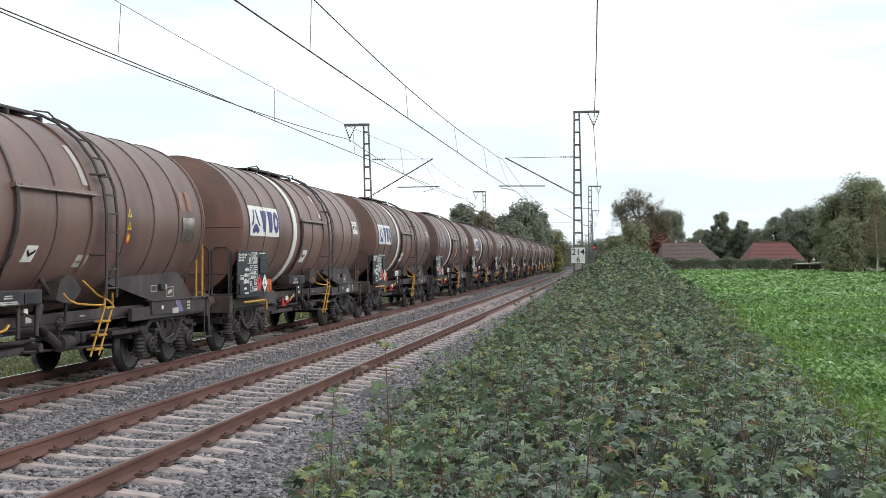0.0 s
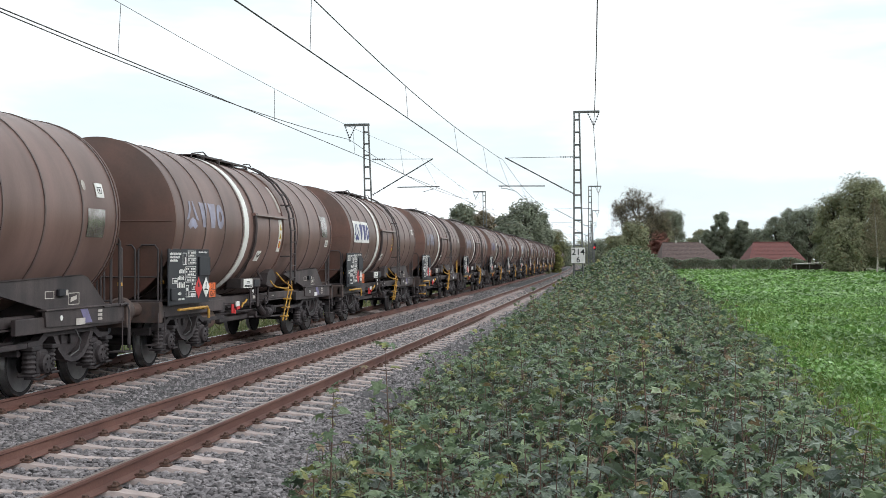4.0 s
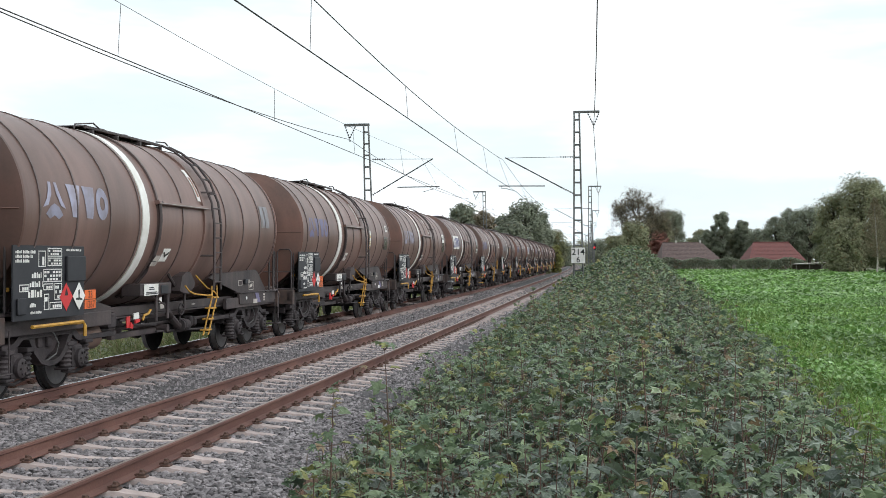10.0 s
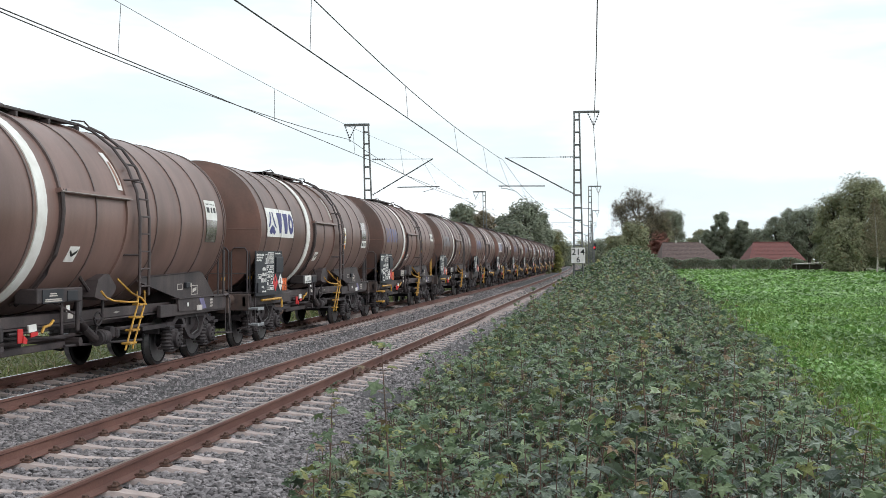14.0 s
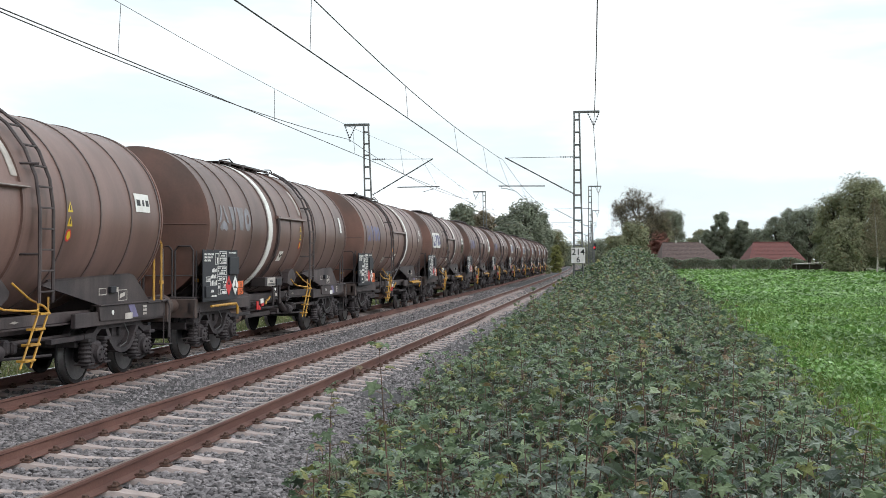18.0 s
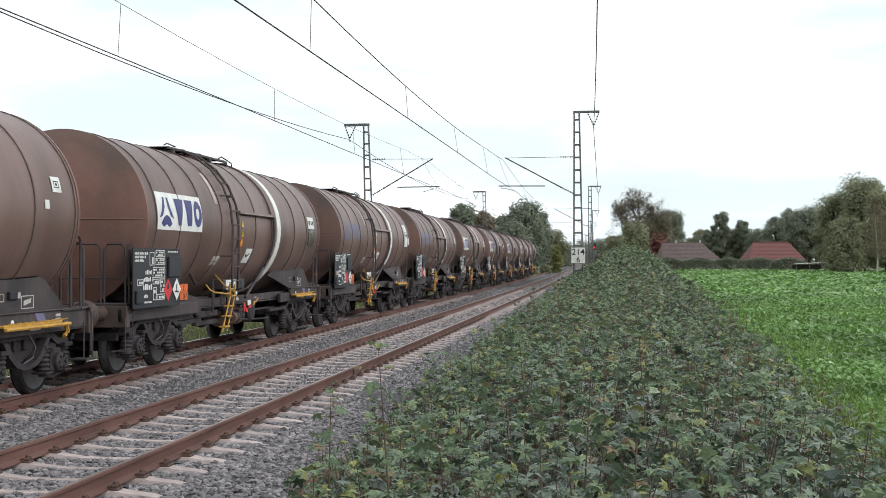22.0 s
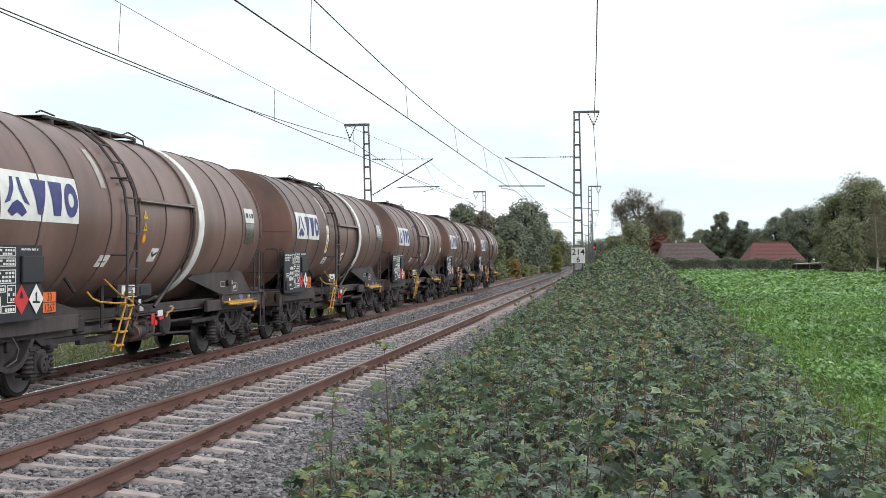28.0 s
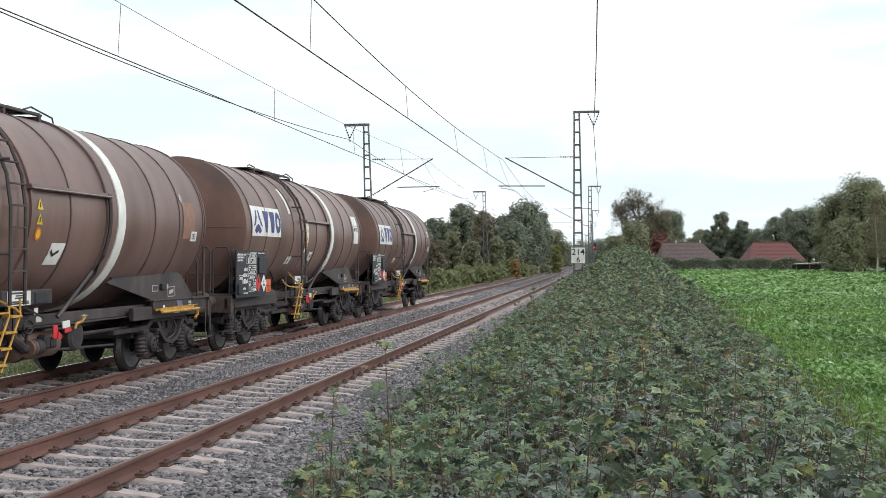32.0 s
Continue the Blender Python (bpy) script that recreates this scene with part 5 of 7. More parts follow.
LOOK = {"plain": "with a plain side", "white": "with a white sign panel", "ghost": "with a faded ghost sign", "blue": "with a faded blue sign", "pale": "with a pale blue sign"}
SIGNS = {0: "behind", 3: "before foil", 4: "before", 5: "behind", 7: "behind foil", 9: "behind foil", 10: "behind", 11: "before", 12: "behind", 13: "behind", 14: "behind foil", 15: "behind foil", 16: "behind", 17: "before foil",
         18: "behind", 19: "behind foil", 20: "behind"}
YELLOW_RAIL = (0, 5, 10)
DARK_NOTICE, PALE_NOTICE = (0, 1, 8, 12), (5, 10, 11)


def hazard_signs(root, kind, swapped):
    y1 = 2.83 if kind == "A" else 2.7

    def diamond(yc, m, label, x):
        r = 0.2
        return part("hazard_diamond", Shape().prism([(yc - r, 1.4), (yc, 1.2), (yc + r, 1.4), (yc, 1.6)], "x", x - 0.004, x), m, root, label, smooth=False)
    ya, yb = (y1 - 0.19, y1 - 0.58) if swapped else (y1 - 0.58, y1 - 0.19)
    d = diamond(ya, M_RED, "red flammable-liquid diamond", 1.434)
    part("hazard_mark", Shape().prism([(ya - 0.05, 1.42), (ya + 0.05, 1.42), (ya + 0.03, 1.47), (ya, 1.52), (ya - 0.035, 1.47)], "x", 1.435, 1.437), M_INK, d, smooth=False)
    d = diamond(yb, M_WHITE, "white environmental-hazard diamond with black mark", 1.44)
    part("hazard_mark", Shape().prism([(yb - 0.1, 1.35), (yb + 0.1, 1.34), (yb + 0.1, 1.36), (yb + 0.01, 1.38), (yb + 0.02, 1.5), (yb - 0.03, 1.48), (yb - 0.02, 1.38), (yb - 0.1, 1.37)], "x", 1.441, 1.443), M_INK, d, smooth=False)


def warning_signs(root, kind, where):
    before = "before" in where
    wy = (7.5 if before else 9.1) if kind == "A" else (4.6 if before else 6.08)
    if "foil" in where:
        part("sign_foil", patch(wy - 0.12, wy + 0.12, -0.5, 0.24, 0.008), M_WHITE, root, "white sign foil")
    for w in (0.0, -0.2):
        f = part("warning_sign", decal([(wy - 0.085, w), (wy + 0.085, w), (wy, w + 0.15)]), M_SIGNYEL, root, "yellow warning triangle", smooth=False)
        part("sign_mark", decal([(wy - 0.018, w + 0.03), (wy + 0.018, w + 0.03), (wy + 0.012, w + 0.1), (wy - 0.012, w + 0.1)], 0.015), M_INK, f, smooth=False)
    o = part("prohibition_sign", decal([(wy + 0.085 * math.cos(a * math.tau / 20), -0.33 + 0.09 * math.sin(a * math.tau / 20)) for a in range(20)], 0.012), M_RED if kind == "A" else M_ORANGE, root, "red and yellow ring sign", smooth=False)
    part("sign_centre", decal([(wy + 0.055 * math.cos(a * math.tau / 16), -0.33 + 0.06 * math.sin(a * math.tau / 16)) for a in range(16)], 0.016), M_SIGNYEL, o, smooth=False)


def rear_plates(root, k):
    ry = LENGTH - 2.6
    paint = {"white": (M_WHITE, "white lettered plate"), "foil": (M_TAPE, "scuffed silvery foil panel"), "pale": (M_PALE, "pale worn patch"), "rust": (M_RUSTPATCH, "faded orange patch")}
    for word in REAR[k].split():
        if word == "ring":
            part("ring_mark", decal([(ry - 0.05 + 0.06 * math.cos(a * math.tau / 14), 0.42 + 0.08 * math.sin(a * math.tau / 14)) for a in range(14)], 0.012), M_OLDWHITE, root, "small pale ring mark", smooth=False)
            continue
        y0, y1, w0, w1, sort = PLATES[word]
        m, label = paint[sort]
        p = part("rear_plate", patch(ry + y0, ry + y1, w0, w1, 0.01), m, root, label)
        if sort == "white" and y1 - y0 > 0.25:
            ink = Shape()
            h, c = w1 - w0, (w0 + w1) / 2
            if y1 - y0 > 0.5:
                for a, b in ((0.06, 0.2), (0.28, 0.36), (0.42, 0.54)):
                    d = patch(ry + y0 + a, ry + y0 + b, c - 0.05, c + 0.05, 0.013)
                    ink.add(d.v, d.f)
                for q in range(6):
                    d = patch(ry + y0 + 0.06 + q * 0.08, ry + y0 + 0.11 + q * 0.08, c + 0.1, c + 0.125, 0.013) if h > 0.35 else Shape()
                    ink.add(d.v, d.f)
            else:
                for a, b, e, f in ((0.05, 0.2, -0.05, -0.035), (0.05, 0.2, 0.035, 0.05), (0.05, 0.065, -0.035, 0.035), (0.185, 0.2, -0.035, 0.035), (0.1, 0.15, -0.02, 0.02)):
                    d = patch(ry + y0 + a, ry + y0 + b, c + e, c + f, 0.013)
                    ink.add(d.v, d.f)
            part("lettering", ink, M_INK, p)


def corner_steps(root, m, label):
    """Two treads that hang below the front corner."""
    for z in (0.52, 0.86):
        t = part("tread", Shape().box(1.3, 1.52, 0.62, 1.02, z - 0.02, z + 0.02, 0.006), m, root, label)
        part("tread_lip", Shape().box(1.5, 1.53, 0.6, 1.04, z - 0.035, z + 0.03, 0.006), m, t)
    for y in (0.66, 0.98):
        part("tread_hanger", Shape().box(1.32, 1.35, y - 0.02, y + 0.02, 0.5, 1.15, 0.004), M_FRAME, root)


def details(root, k, kind):
    style = STYLES[k]
    tagged(root, "weathered brown tank wagon " + LOOK[style] + (", yellow end railing" if k in YELLOW_RAIL else ""))
    if k == 15:
        part("end_patch", Shape().lathe([(0, 0.2), (-0.02, 0.2)], "y", (0.7, 0.89, 3.3), 24), M_OLDWHITE, root, "pale round patch")
    start = 1.32 if kind == "A" else 1.42
    inks = {"blue": M_FADEBLUE, "white": M_BLUE, "ghost": M_GHOST, "pale": M_PALE}
    if style in inks:
        emblem(root, style == "white", inks[style], start)
    if k in SIGNS:
        warning_signs(root, kind, SIGNS[k])
    hazard_signs(root, kind, k == 10)
    rear_plates(root, k)
    # long strip of foil up the skin beside the ladder
    sy = 7.54 if kind == "A" else 4.5
    part("worn_panel", patch(sy, sy + 0.17, 0.42, 1.1, 0.009, slant=-0.02), M_WHITE if k in (1, 2, 6, 8, 19) else M_OLDWHITE, root, "long scuffed pale foil strip")
    if k in (1, 2, 6, 8):
        f = patch(sy + 0.04, sy + 0.13, 0.5, 0.92, 0.012, slant=-0.014)
        part("strip_lettering", f, M_RUSTPATCH if k != 2 else M_FADEBLUE, root, "faded red and blue lettering")
    ly = 8.2 if kind == "A" else 5.3
    if kind == "B" or k in (0, 6):
        ty = 5.5 if k == 6 else ly - 0.72
        lp = part("label_plate", patch(ty, ty + 0.36, -0.82, -0.62, 0.01, slant=0.06), M_OLDWHITE if k < 16 else M_WHITE, root, "dull silver lettered plate")
        part("lettering", patch(ty + 0.06, ty + 0.3, -0.74, -0.72, 0.013, slant=0.01), M_MAST, lp)
    # slanted tick plate low on the jacket
    ty = 5.9 if kind == "A" else 6.5
    big = 1.35 if k in (1, 2, 13, 14, 18) else 1.0
    t = part("tick_plate", patch(ty, ty + 0.3 * big, -0.61 - 0.12 * big, -0.61 + 0.12 * big, 0.01, slant=0.06), M_WHITE, root, "white plate with black tick")
    part("tick_mark", decal([(ty + 0.07, -0.58), (ty + 0.16, -0.65), (ty + 0.31, -0.585), (ty + 0.31, -0.535), (ty + 0.16, -0.6), (ty + 0.08, -0.535)], 0.016), M_INK, t, smooth=False)
    # notice on the box below the tank
    o = 0.0 if kind == "A" else 0.23
    dark = k in DARK_NOTICE
    n = part("notice_plate", Shape().box(1.305, 1.315, 5.35 + o, 5.97 + o, 1.315, 1.51, 0.003), M_BLACK if dark else (M_OLDWHITE if k in PALE_NOTICE else M_WHITE), root, "dark notice plate" if dark else "white notice plate")
    nl = Shape()
    for z, a, b in ((1.44, 5.56, 5.76), (1.41, 5.54, 5.78), (1.36, 5.42, 5.9), (1.335, 5.4, 5.92)):
        nl.box(1.316, 1.319, a + o, b + o, z, z + 0.018, 0)
    part("notice_lettering", nl, M_OLDWHITE if dark else M_INK, n, smooth=False)
    if k == 4:
        scrawl = Shape()
        stroke(scrawl, [(3.35, -0.78), (3.45, -0.5), (3.52, -0.46), (3.55, -0.76), (3.48, -0.62), (3.62, -0.6), (3.68, -0.74), (3.72, -0.56), (3.8, -0.5), (3.85, -0.72), (3.92, -0.6), (3.98, -0.48), (4.0, -0.78), (4.15, -0.62)], 0.022)
        stroke(scrawl, [(3.6, -0.44), (3.75, -0.38), (3.8, -0.47)], 0.018)
        stroke(scrawl, [(4.95, -0.85), (5.0, -0.66), (5.08, -0.6), (5.06, -0.8), (4.99, -0.74), (5.12, -0.7)], 0.022, 0.03)
        tagged(part("scrawl", scrawl, M_OLDWHITE, root, "pale scribbled spray lines", smooth=False), kind="stuff")
    if k == 10:
        part("orange_patch", decal([(5.0, -0.66), (5.1, -0.42), (5.22, -0.36), (5.16, -0.6)], 0.03), M_ORANGE, root, "faded orange slanted patch", smooth=False)
    if k in (5, 10):
        corner_steps(root, M_YELLOW, "yellow tread below the corner")
    elif k == 9:
        corner_steps(root, M_GALV, "galvanised steel tread below the corner")
    # plates on the skirt
    part("skirt_plate_label", Shape().box(1.275, 1.28, LENGTH - 2.5, LENGTH - 2.2, 0.96, 1.06, 0.002), M_WHITE if k % 2 else M_OLDWHITE, root, "small lettered plate")
    m = M_YELLOW if k in YELLOW_RAIL else M_FRAME
    part("corner_railing", Shape().tube([(1.28, LENGTH - 1.3, 1.2), (1.28, LENGTH - 1.3, 2.2), (1.28, LENGTH - 1.22, 2.28), (1.28, LENGTH - 1.05, 2.28), (1.28, LENGTH - 0.97, 2.2), (1.28, LENGTH - 0.97, 1.2)], 0.022, 6), m, root,
         "yellow end railing" if k in YELLOW_RAIL else "")
    part("corner_railing", Shape().tube([(0.7, LENGTH - 1.1, 1.2), (0.7, LENGTH - 1.1, 2.0), (0.7, LENGTH - 1.0, 2.1), (0.7, LENGTH - 0.85, 2.1), (0.7, LENGTH - 0.8, 1.6)], 0.022, 6), m, root)
    post = (0.9, LENGTH - 0.9) if k % 3 else (0.9,)
    for y in post:
        part("lamp_bracket", Shape().box(1.22, 1.29, y - 0.025, y + 0.025, 1.5, 1.56, 0.006), M_YELLOW, root, "small yellow lamp bracket")


def place(k, t):
    """Pose of wagon k at t seconds, on the far track."""
    y = FRONT + (k - 1) * LENGTH - run(t)
    c = y + LENGTH / 2
    ang = max(c, 0) / BEND
    return pose(bent(FAR_X, c) + math.sin(ang) * LENGTH / 2, y, 0, 0, 0, math.degrees(ang))


def run(t):
    """Way of the train after t seconds; its pace wanders a little."""
    return SPEED * t - float(np.interp(t, [0, 3, 6, 10, 14, 17, 20, 24, 28, 30, 34], [-0.1, -0.34, -0.49, -0.47, -0.49, -0.36, -0.11, 0.34, 0.28, 0.34, 0.1]))


train = []
base_a, base_b = wagon("A"), wagon("B")
for k in range(WAGONS):
    kind = "A" if k < 12 else "B"
    if k == 0:
        w = base_a
    elif k == 12:
        w = base_b
    else:
        w = None
    train.append([k, kind, w])
for row in train:
    k, kind, w = row
    if w is None:
        row[2] = copy_thing(base_a if kind == "A" else base_b, place(k, 0))
for k, kind, w in train:
    details(w, k, kind)

# ---- plants ----
LEAF = np.array([(0, 0.1, 0), (0.2, -0.08, 0.1), (0.54, 0.08, -0.02), (0.29, 0.33, 0.14), (0.66, 0.62, -0.06), (0.19, 0.58, 0.13), (0, 1.06, -0.14),
                 (-0.19, 0.58, 0.13), (-0.66, 0.62, -0.06), (-0.29, 0.33, 0.14), (-0.54, 0.08, -0.02), (-0.2, -0.08, 0.1)])
LEAF_FACES = [(0, 1, 2, 3), (0, 3, 4, 5), (0, 5, 6, 7), (0, 7, 8, 9), (0, 9, 10, 11)]

LUMP = np.array([(0, -0.5, 0), (0.42, -0.1, 0.12), (0.3, 0.45, -0.05), (-0.2, 0.5, 0.1), (-0.48, 0.05, -0.08), (-0.2, -0.4, 0.1)])


def leaf_cloud(name, pos, size, mats, rng, tilt=0.8, shape=LEAF, faces=LEAF_FACES):
    """Many leaves at pos (n, 3), each turned its own way, mostly facing up."""
    n = len(pos)
    a = rng.uniform(0, math.tau, n)
    t = rng.normal(0, tilt, n)
    r = rng.normal(0, tilt * 0.6, n)
    v = np.repeat(shape[None], n, 0) * (size if np.ndim(size) else np.full(n, size))[:, None, None]
    y, z = v[..., 1] * np.cos(t)[:, None] - v[..., 2] * np.sin(t)[:, None], v[..., 1] * np.sin(t)[:, None] + v[..., 2] * np.cos(t)[:, None]
    x = v[..., 0] * np.cos(r)[:, None] + z * np.sin(r)[:, None]
    z = -v[..., 0] * np.sin(r)[:, None] + z * np.cos(r)[:, None]
    c, s = np.cos(a)[:, None], np.sin(a)[:, None]
    v = np.stack([x * c - y * s, x * s + y * c, z], -1) + pos[:, None, :]
    return soup(name, v, len(shape), faces, mats)


def hedge_top(x, y):
    """Height of the hedge's upper surface."""
    crest = np.interp(y, [0, 6, 14, 22, 32, 45, 60, 90, 120], [0.62, 0.7, 0.74, 0.85, 1.2, 1.6, 2.2, 2.6, 2.8])
    side = np.interp(y, [0, 10, 24, 36, 60, 120], [0.15, 0.25, 0.45, 0.6, 0.7, 0.7])
    left = np.interp(y, [6, 12, 20], [-2.35, -2.5, -2.7])
    right = np.interp(y, [8, 14, 25, 60], [2.35, 2.5, 3.0, 3.3])
    u = np.clip((x - left) / (right - left), 0, 1)
    rise = np.interp(u, [0, 0.02, 0.12, 0.3, 0.5, 0.75, 0.92, 1.0], [0, 0.45, 0.7, 0.9, 1.0, 0.95, 0.68, 0.1])
    low = np.interp(u, [0, 0.3, 0.6], [1, 1, 0]) * np.clip(crest - 0.9, 0, 9) * 0.75
    inside = (x > left) & (x < right)
    return -0.45 + (crest + 0.45 - low) * rise, np.where(inside, 0.5, 1.1)


def shrub(x, y, w, d, n, size, shoots, rng):
    """One sycamore shrub of the hedge: upright reddish stems that carry whorls of leaves, and a leafy body below."""
    root = thing("hedge_shrub", "dense grey-green sycamore shrub with reddish upright stems", "shrub", "hedge beside the track")
    px, py = rng.normal(x, w * 0.5, n), rng.uniform(y - d / 2, y + d / 2, n)
    top, u = hedge_top(px + rng.normal(0, 0.14, n), py)
    lump = 0.14 * np.sin(px * 3.1 - py * 0.9) * np.clip((py - 25) / 20, 0, 1) + 0.12 * np.sin(px * 2.3 + 1.0) * np.sin(py * 1.7) + 0.08 * np.sin(px * 5.1 + py * 3.7)
    near = np.clip((34 - py) / 10, 0, 1)
    pz = top + lump - 0.08 - 0.1 * near - rng.exponential(0.22, n)
    keep = (u < 1.0) & (pz > -0.45) & (py > 4.3)
    pos = np.stack([bend_array(px, py), py, pz], 1)[keep]
    outline = (LEAF, LEAF_FACES) if y < 36 else (LUMP, [(0, 1, 2, 3), (0, 3, 4, 5)])
    part("leaves", leaf_cloud("leaves", pos, size * rng.uniform(0.4, 1.2, len(pos)), M_SYCAMORE if y < 18 else M_HEDGEFAR, rng, 0.85, *outline), None, root)
    stems, tips, body = Shape(), [], []
    for i in range(shoots):
        sx, sy = rng.normal(x, w * 0.5), rng.uniform(y - d / 2, y + d / 2)
        t, uu = hedge_top(sx, sy)
        if uu > 0.98 or sy < 5.0:
            continue
        h = rng.uniform(-0.04, 0.2) + (rng.uniform(0.08, 0.3) if rng.uniform() < 0.25 else 0)
        bx = bent(sx, sy)
        dx, dy = rng.normal(0, 0.11, 2)
        q = Vector((bx + dx, sy + dy, t + h))
        stems.tube([(bx, sy, max(t - 0.9, -0.5)), (bx + dx * 0.4 + rng.normal(0, 0.02), sy + dy * 0.4, t - 0.3), tuple(q)], [size * 0.065, size * 0.052, size * 0.025], 5)
        z, turn = t + h, rng.uniform(0, math.tau)
        level = 0
        while z > t - 0.45:
            v = (t + h - z) / (h + 0.9)
            cx, cy = bx + dx * (1 - v), sy + dy * (1 - v)
            for e in range(4 if level == 0 else 2):
                a = turn + e * (math.tau / 4 if level == 0 else math.pi) + rng.normal(0, 0.3)
                o = size * (0.25 if level == 0 else rng.uniform(0.7, 1.25))
                tip = (cx + o * math.cos(a), cy + o * math.sin(a), z + rng.uniform(0.0, 0.05))
                if sy < 16 and level:
                    stems.tube([(cx, cy, z - 0.01), tip], [size * 0.028, size * 0.018], 3)
                (tips if level < 2 + (i % 3 == 0) else body).append(tip)
            z -= rng.uniform(0.07, 0.14)
            turn += math.pi / 2
            level += 1
    if tips:
        tagged(part("stem_growth", stems, M_STEM, root), kind="stuff")
        part("young_leaves", leaf_cloud("young_leaves", np.array(tips), size * rng.uniform(0.45, 0.95, len(tips)), M_FRESH, rng, 0.55, *outline), None, root)
        part("upper_leaves", leaf_cloud("upper_leaves", np.array(body), size * rng.uniform(0.7, 1.25, len(body)), M_SYCAMORE if y < 18 else M_HEDGEFAR, rng, 0.6, *outline), None, root)
    return root


def bend_array(x, y):
    return x - np.maximum(y, 0) ** 2 / (2 * BEND)


def build_hedge():
    rng = np.random.default_rng(11)
    y = 5.2
    while y < 125:
        d = 2.4 if y < 14 else (4 if y < 34 else (8 if y < 60 else 16))
        size = 0.104 if y < 12 else (0.108 if y < 34 else (0.15 if y < 60 else 0.28))
        n = int(5.7 / 3 * d / (size ** 2) * (1.9 if y < 34 else 1.6))
        for x, w in ((-1.7, 1.4), (0.2, 1.5), (2.1, 1.5)):
            shrub(x, y + d / 2 + rng.uniform(-0.4, 0.4), w, d * 1.25, n, size, int(d * w * (19 if y < 12 else (14 if y < 34 else 6))), rng)
        y += d


CLUMP = np.array([(0, -0.6, 0), (0.55, 0.0, 0.1), (0.05, 0.6, -0.06), (-0.55, 0.05, 0.08)])


def tree(name, label, x, y, z, height, spread, foliage, seed, bare=0.0, lobes=28, base=0.2, leaf=0.28, n=9000, group=""):
    """Tapered trunk, limbs, and a crown of many small leaf clumps gathered in uneven lobes."""
    rng = np.random.default_rng(seed)
    root = thing(name, label, "tree", group, at=Matrix.Translation((x, y, z)))
    tr = Shape()
    th = height * 0.82
    tr.tube([(0, 0, -0.3), (rng.normal(0, 0.1), 0, th * 0.35), (rng.normal(0, 0.3), 0, th * 0.7), (rng.normal(0, 0.4), 0, th)],
            [height * 0.028, height * 0.02, height * 0.012, height * 0.004], 7)
    ends = []
    for i in range(lobes):
        a = i * 2.4 + rng.uniform(-0.4, 0.4)
        v = (i + 0.6) / lobes
        zc = height * (base + (0.93 - base) * v)
        rr = spread * (1 - 0.75 * abs(v - 0.4) ** 1.3 * 1.3) * rng.uniform(0.45, 0.72)
        ends.append((rr * math.cos(a), rr * math.sin(a), zc))
        z0 = max(height * 0.15, zc * 0.7)
        if bare:
            continue
        tr.tube([(0, 0, z0), (rr * 0.5 * math.cos(a), rr * 0.5 * math.sin(a), (z0 + zc) / 2 + 0.3), (rr * math.cos(a), rr * math.sin(a), zc)], [height * 0.011, height * 0.007, height * 0.003], 5)
    twigs = []
    if bare:
        def grow(p, way, length, r, depth):
            q = p + way * length
            tr.tube([tuple(p), tuple(p + way * length * 0.5 + Vector(rng.normal(0, 0.05 * length, 3))), tuple(q)], [r, r * 0.8, r * 0.62], 4 if depth > 2 else 3)
            if depth:
                if depth < 3:
                    twigs.append(tuple(q))
                for _ in range(3 if depth > 4 else rng.integers(2, 4)):
                    w = (way + Vector(rng.normal(0, 0.62, 3))).normalized()
                    grow(q, (w + Vector((0, 0, 0.08))).normalized(), length * rng.uniform(0.62, 0.88), max(r * 0.6, 0.028), depth - 1)
        for i in range(9):
            a = i * 2.4
            grow(Vector((0, 0, height * (0.3 + 0.04 * i))), Vector((math.cos(a) * 0.8, math.sin(a) * 0.8, 0.55 + 0.06 * i)).normalized(), height * 0.15, height * 0.011, 6)
    part("trunk", tr, M_BARK, root, "grey-brown trunk and limbs")
    pos, out = [], []
    for e in ends:
        m = int(n * 1.45) // lobes
        d = rng.normal(0, 1, (m, 3))
        d /= np.linalg.norm(d, axis=1)[:, None]
        lob = spread * rng.uniform(0.24, 0.42)
        dent = 1 + 0.22 * np.sin(d[:, 0] * 5 + e[0]) * np.sin(d[:, 1] * 5 + e[1]) + 0.14 * np.sin(d[:, 2] * 9 + d[:, 0] * 7 + e[2])
        r = np.where(rng.uniform(0, 1, m) < 0.55, rng.normal(0.92, 0.12, m), rng.uniform(0.35, 1.08, m)) * dent
        pos.append(np.array(e) + d * (r * lob)[:, None] * np.array([1, 1, 0.8]))
        out.append(d + np.array(e) / (np.linalg.norm(e) + 0.1) * 0.25)
    pos, out = np.concatenate(pos), np.concatenate(out)
    keep = pos[:, 2] > height * base * 0.5
    if bare:
        keep = np.ones(n, bool)
        pick = np.array(twigs)[rng.integers(0, len(twigs), n)]
        pos = pick + rng.normal(0, 0.5, (n, 3))
        out = pick / (np.linalg.norm(pick, axis=1)[:, None] + 0.1)
    pos, out = pos[keep], out[keep]
    part("crown", crown_mesh(pos, out, leaf * rng.uniform(0.6, 1.3, len(pos)), foliage, rng), None, root)
    return root


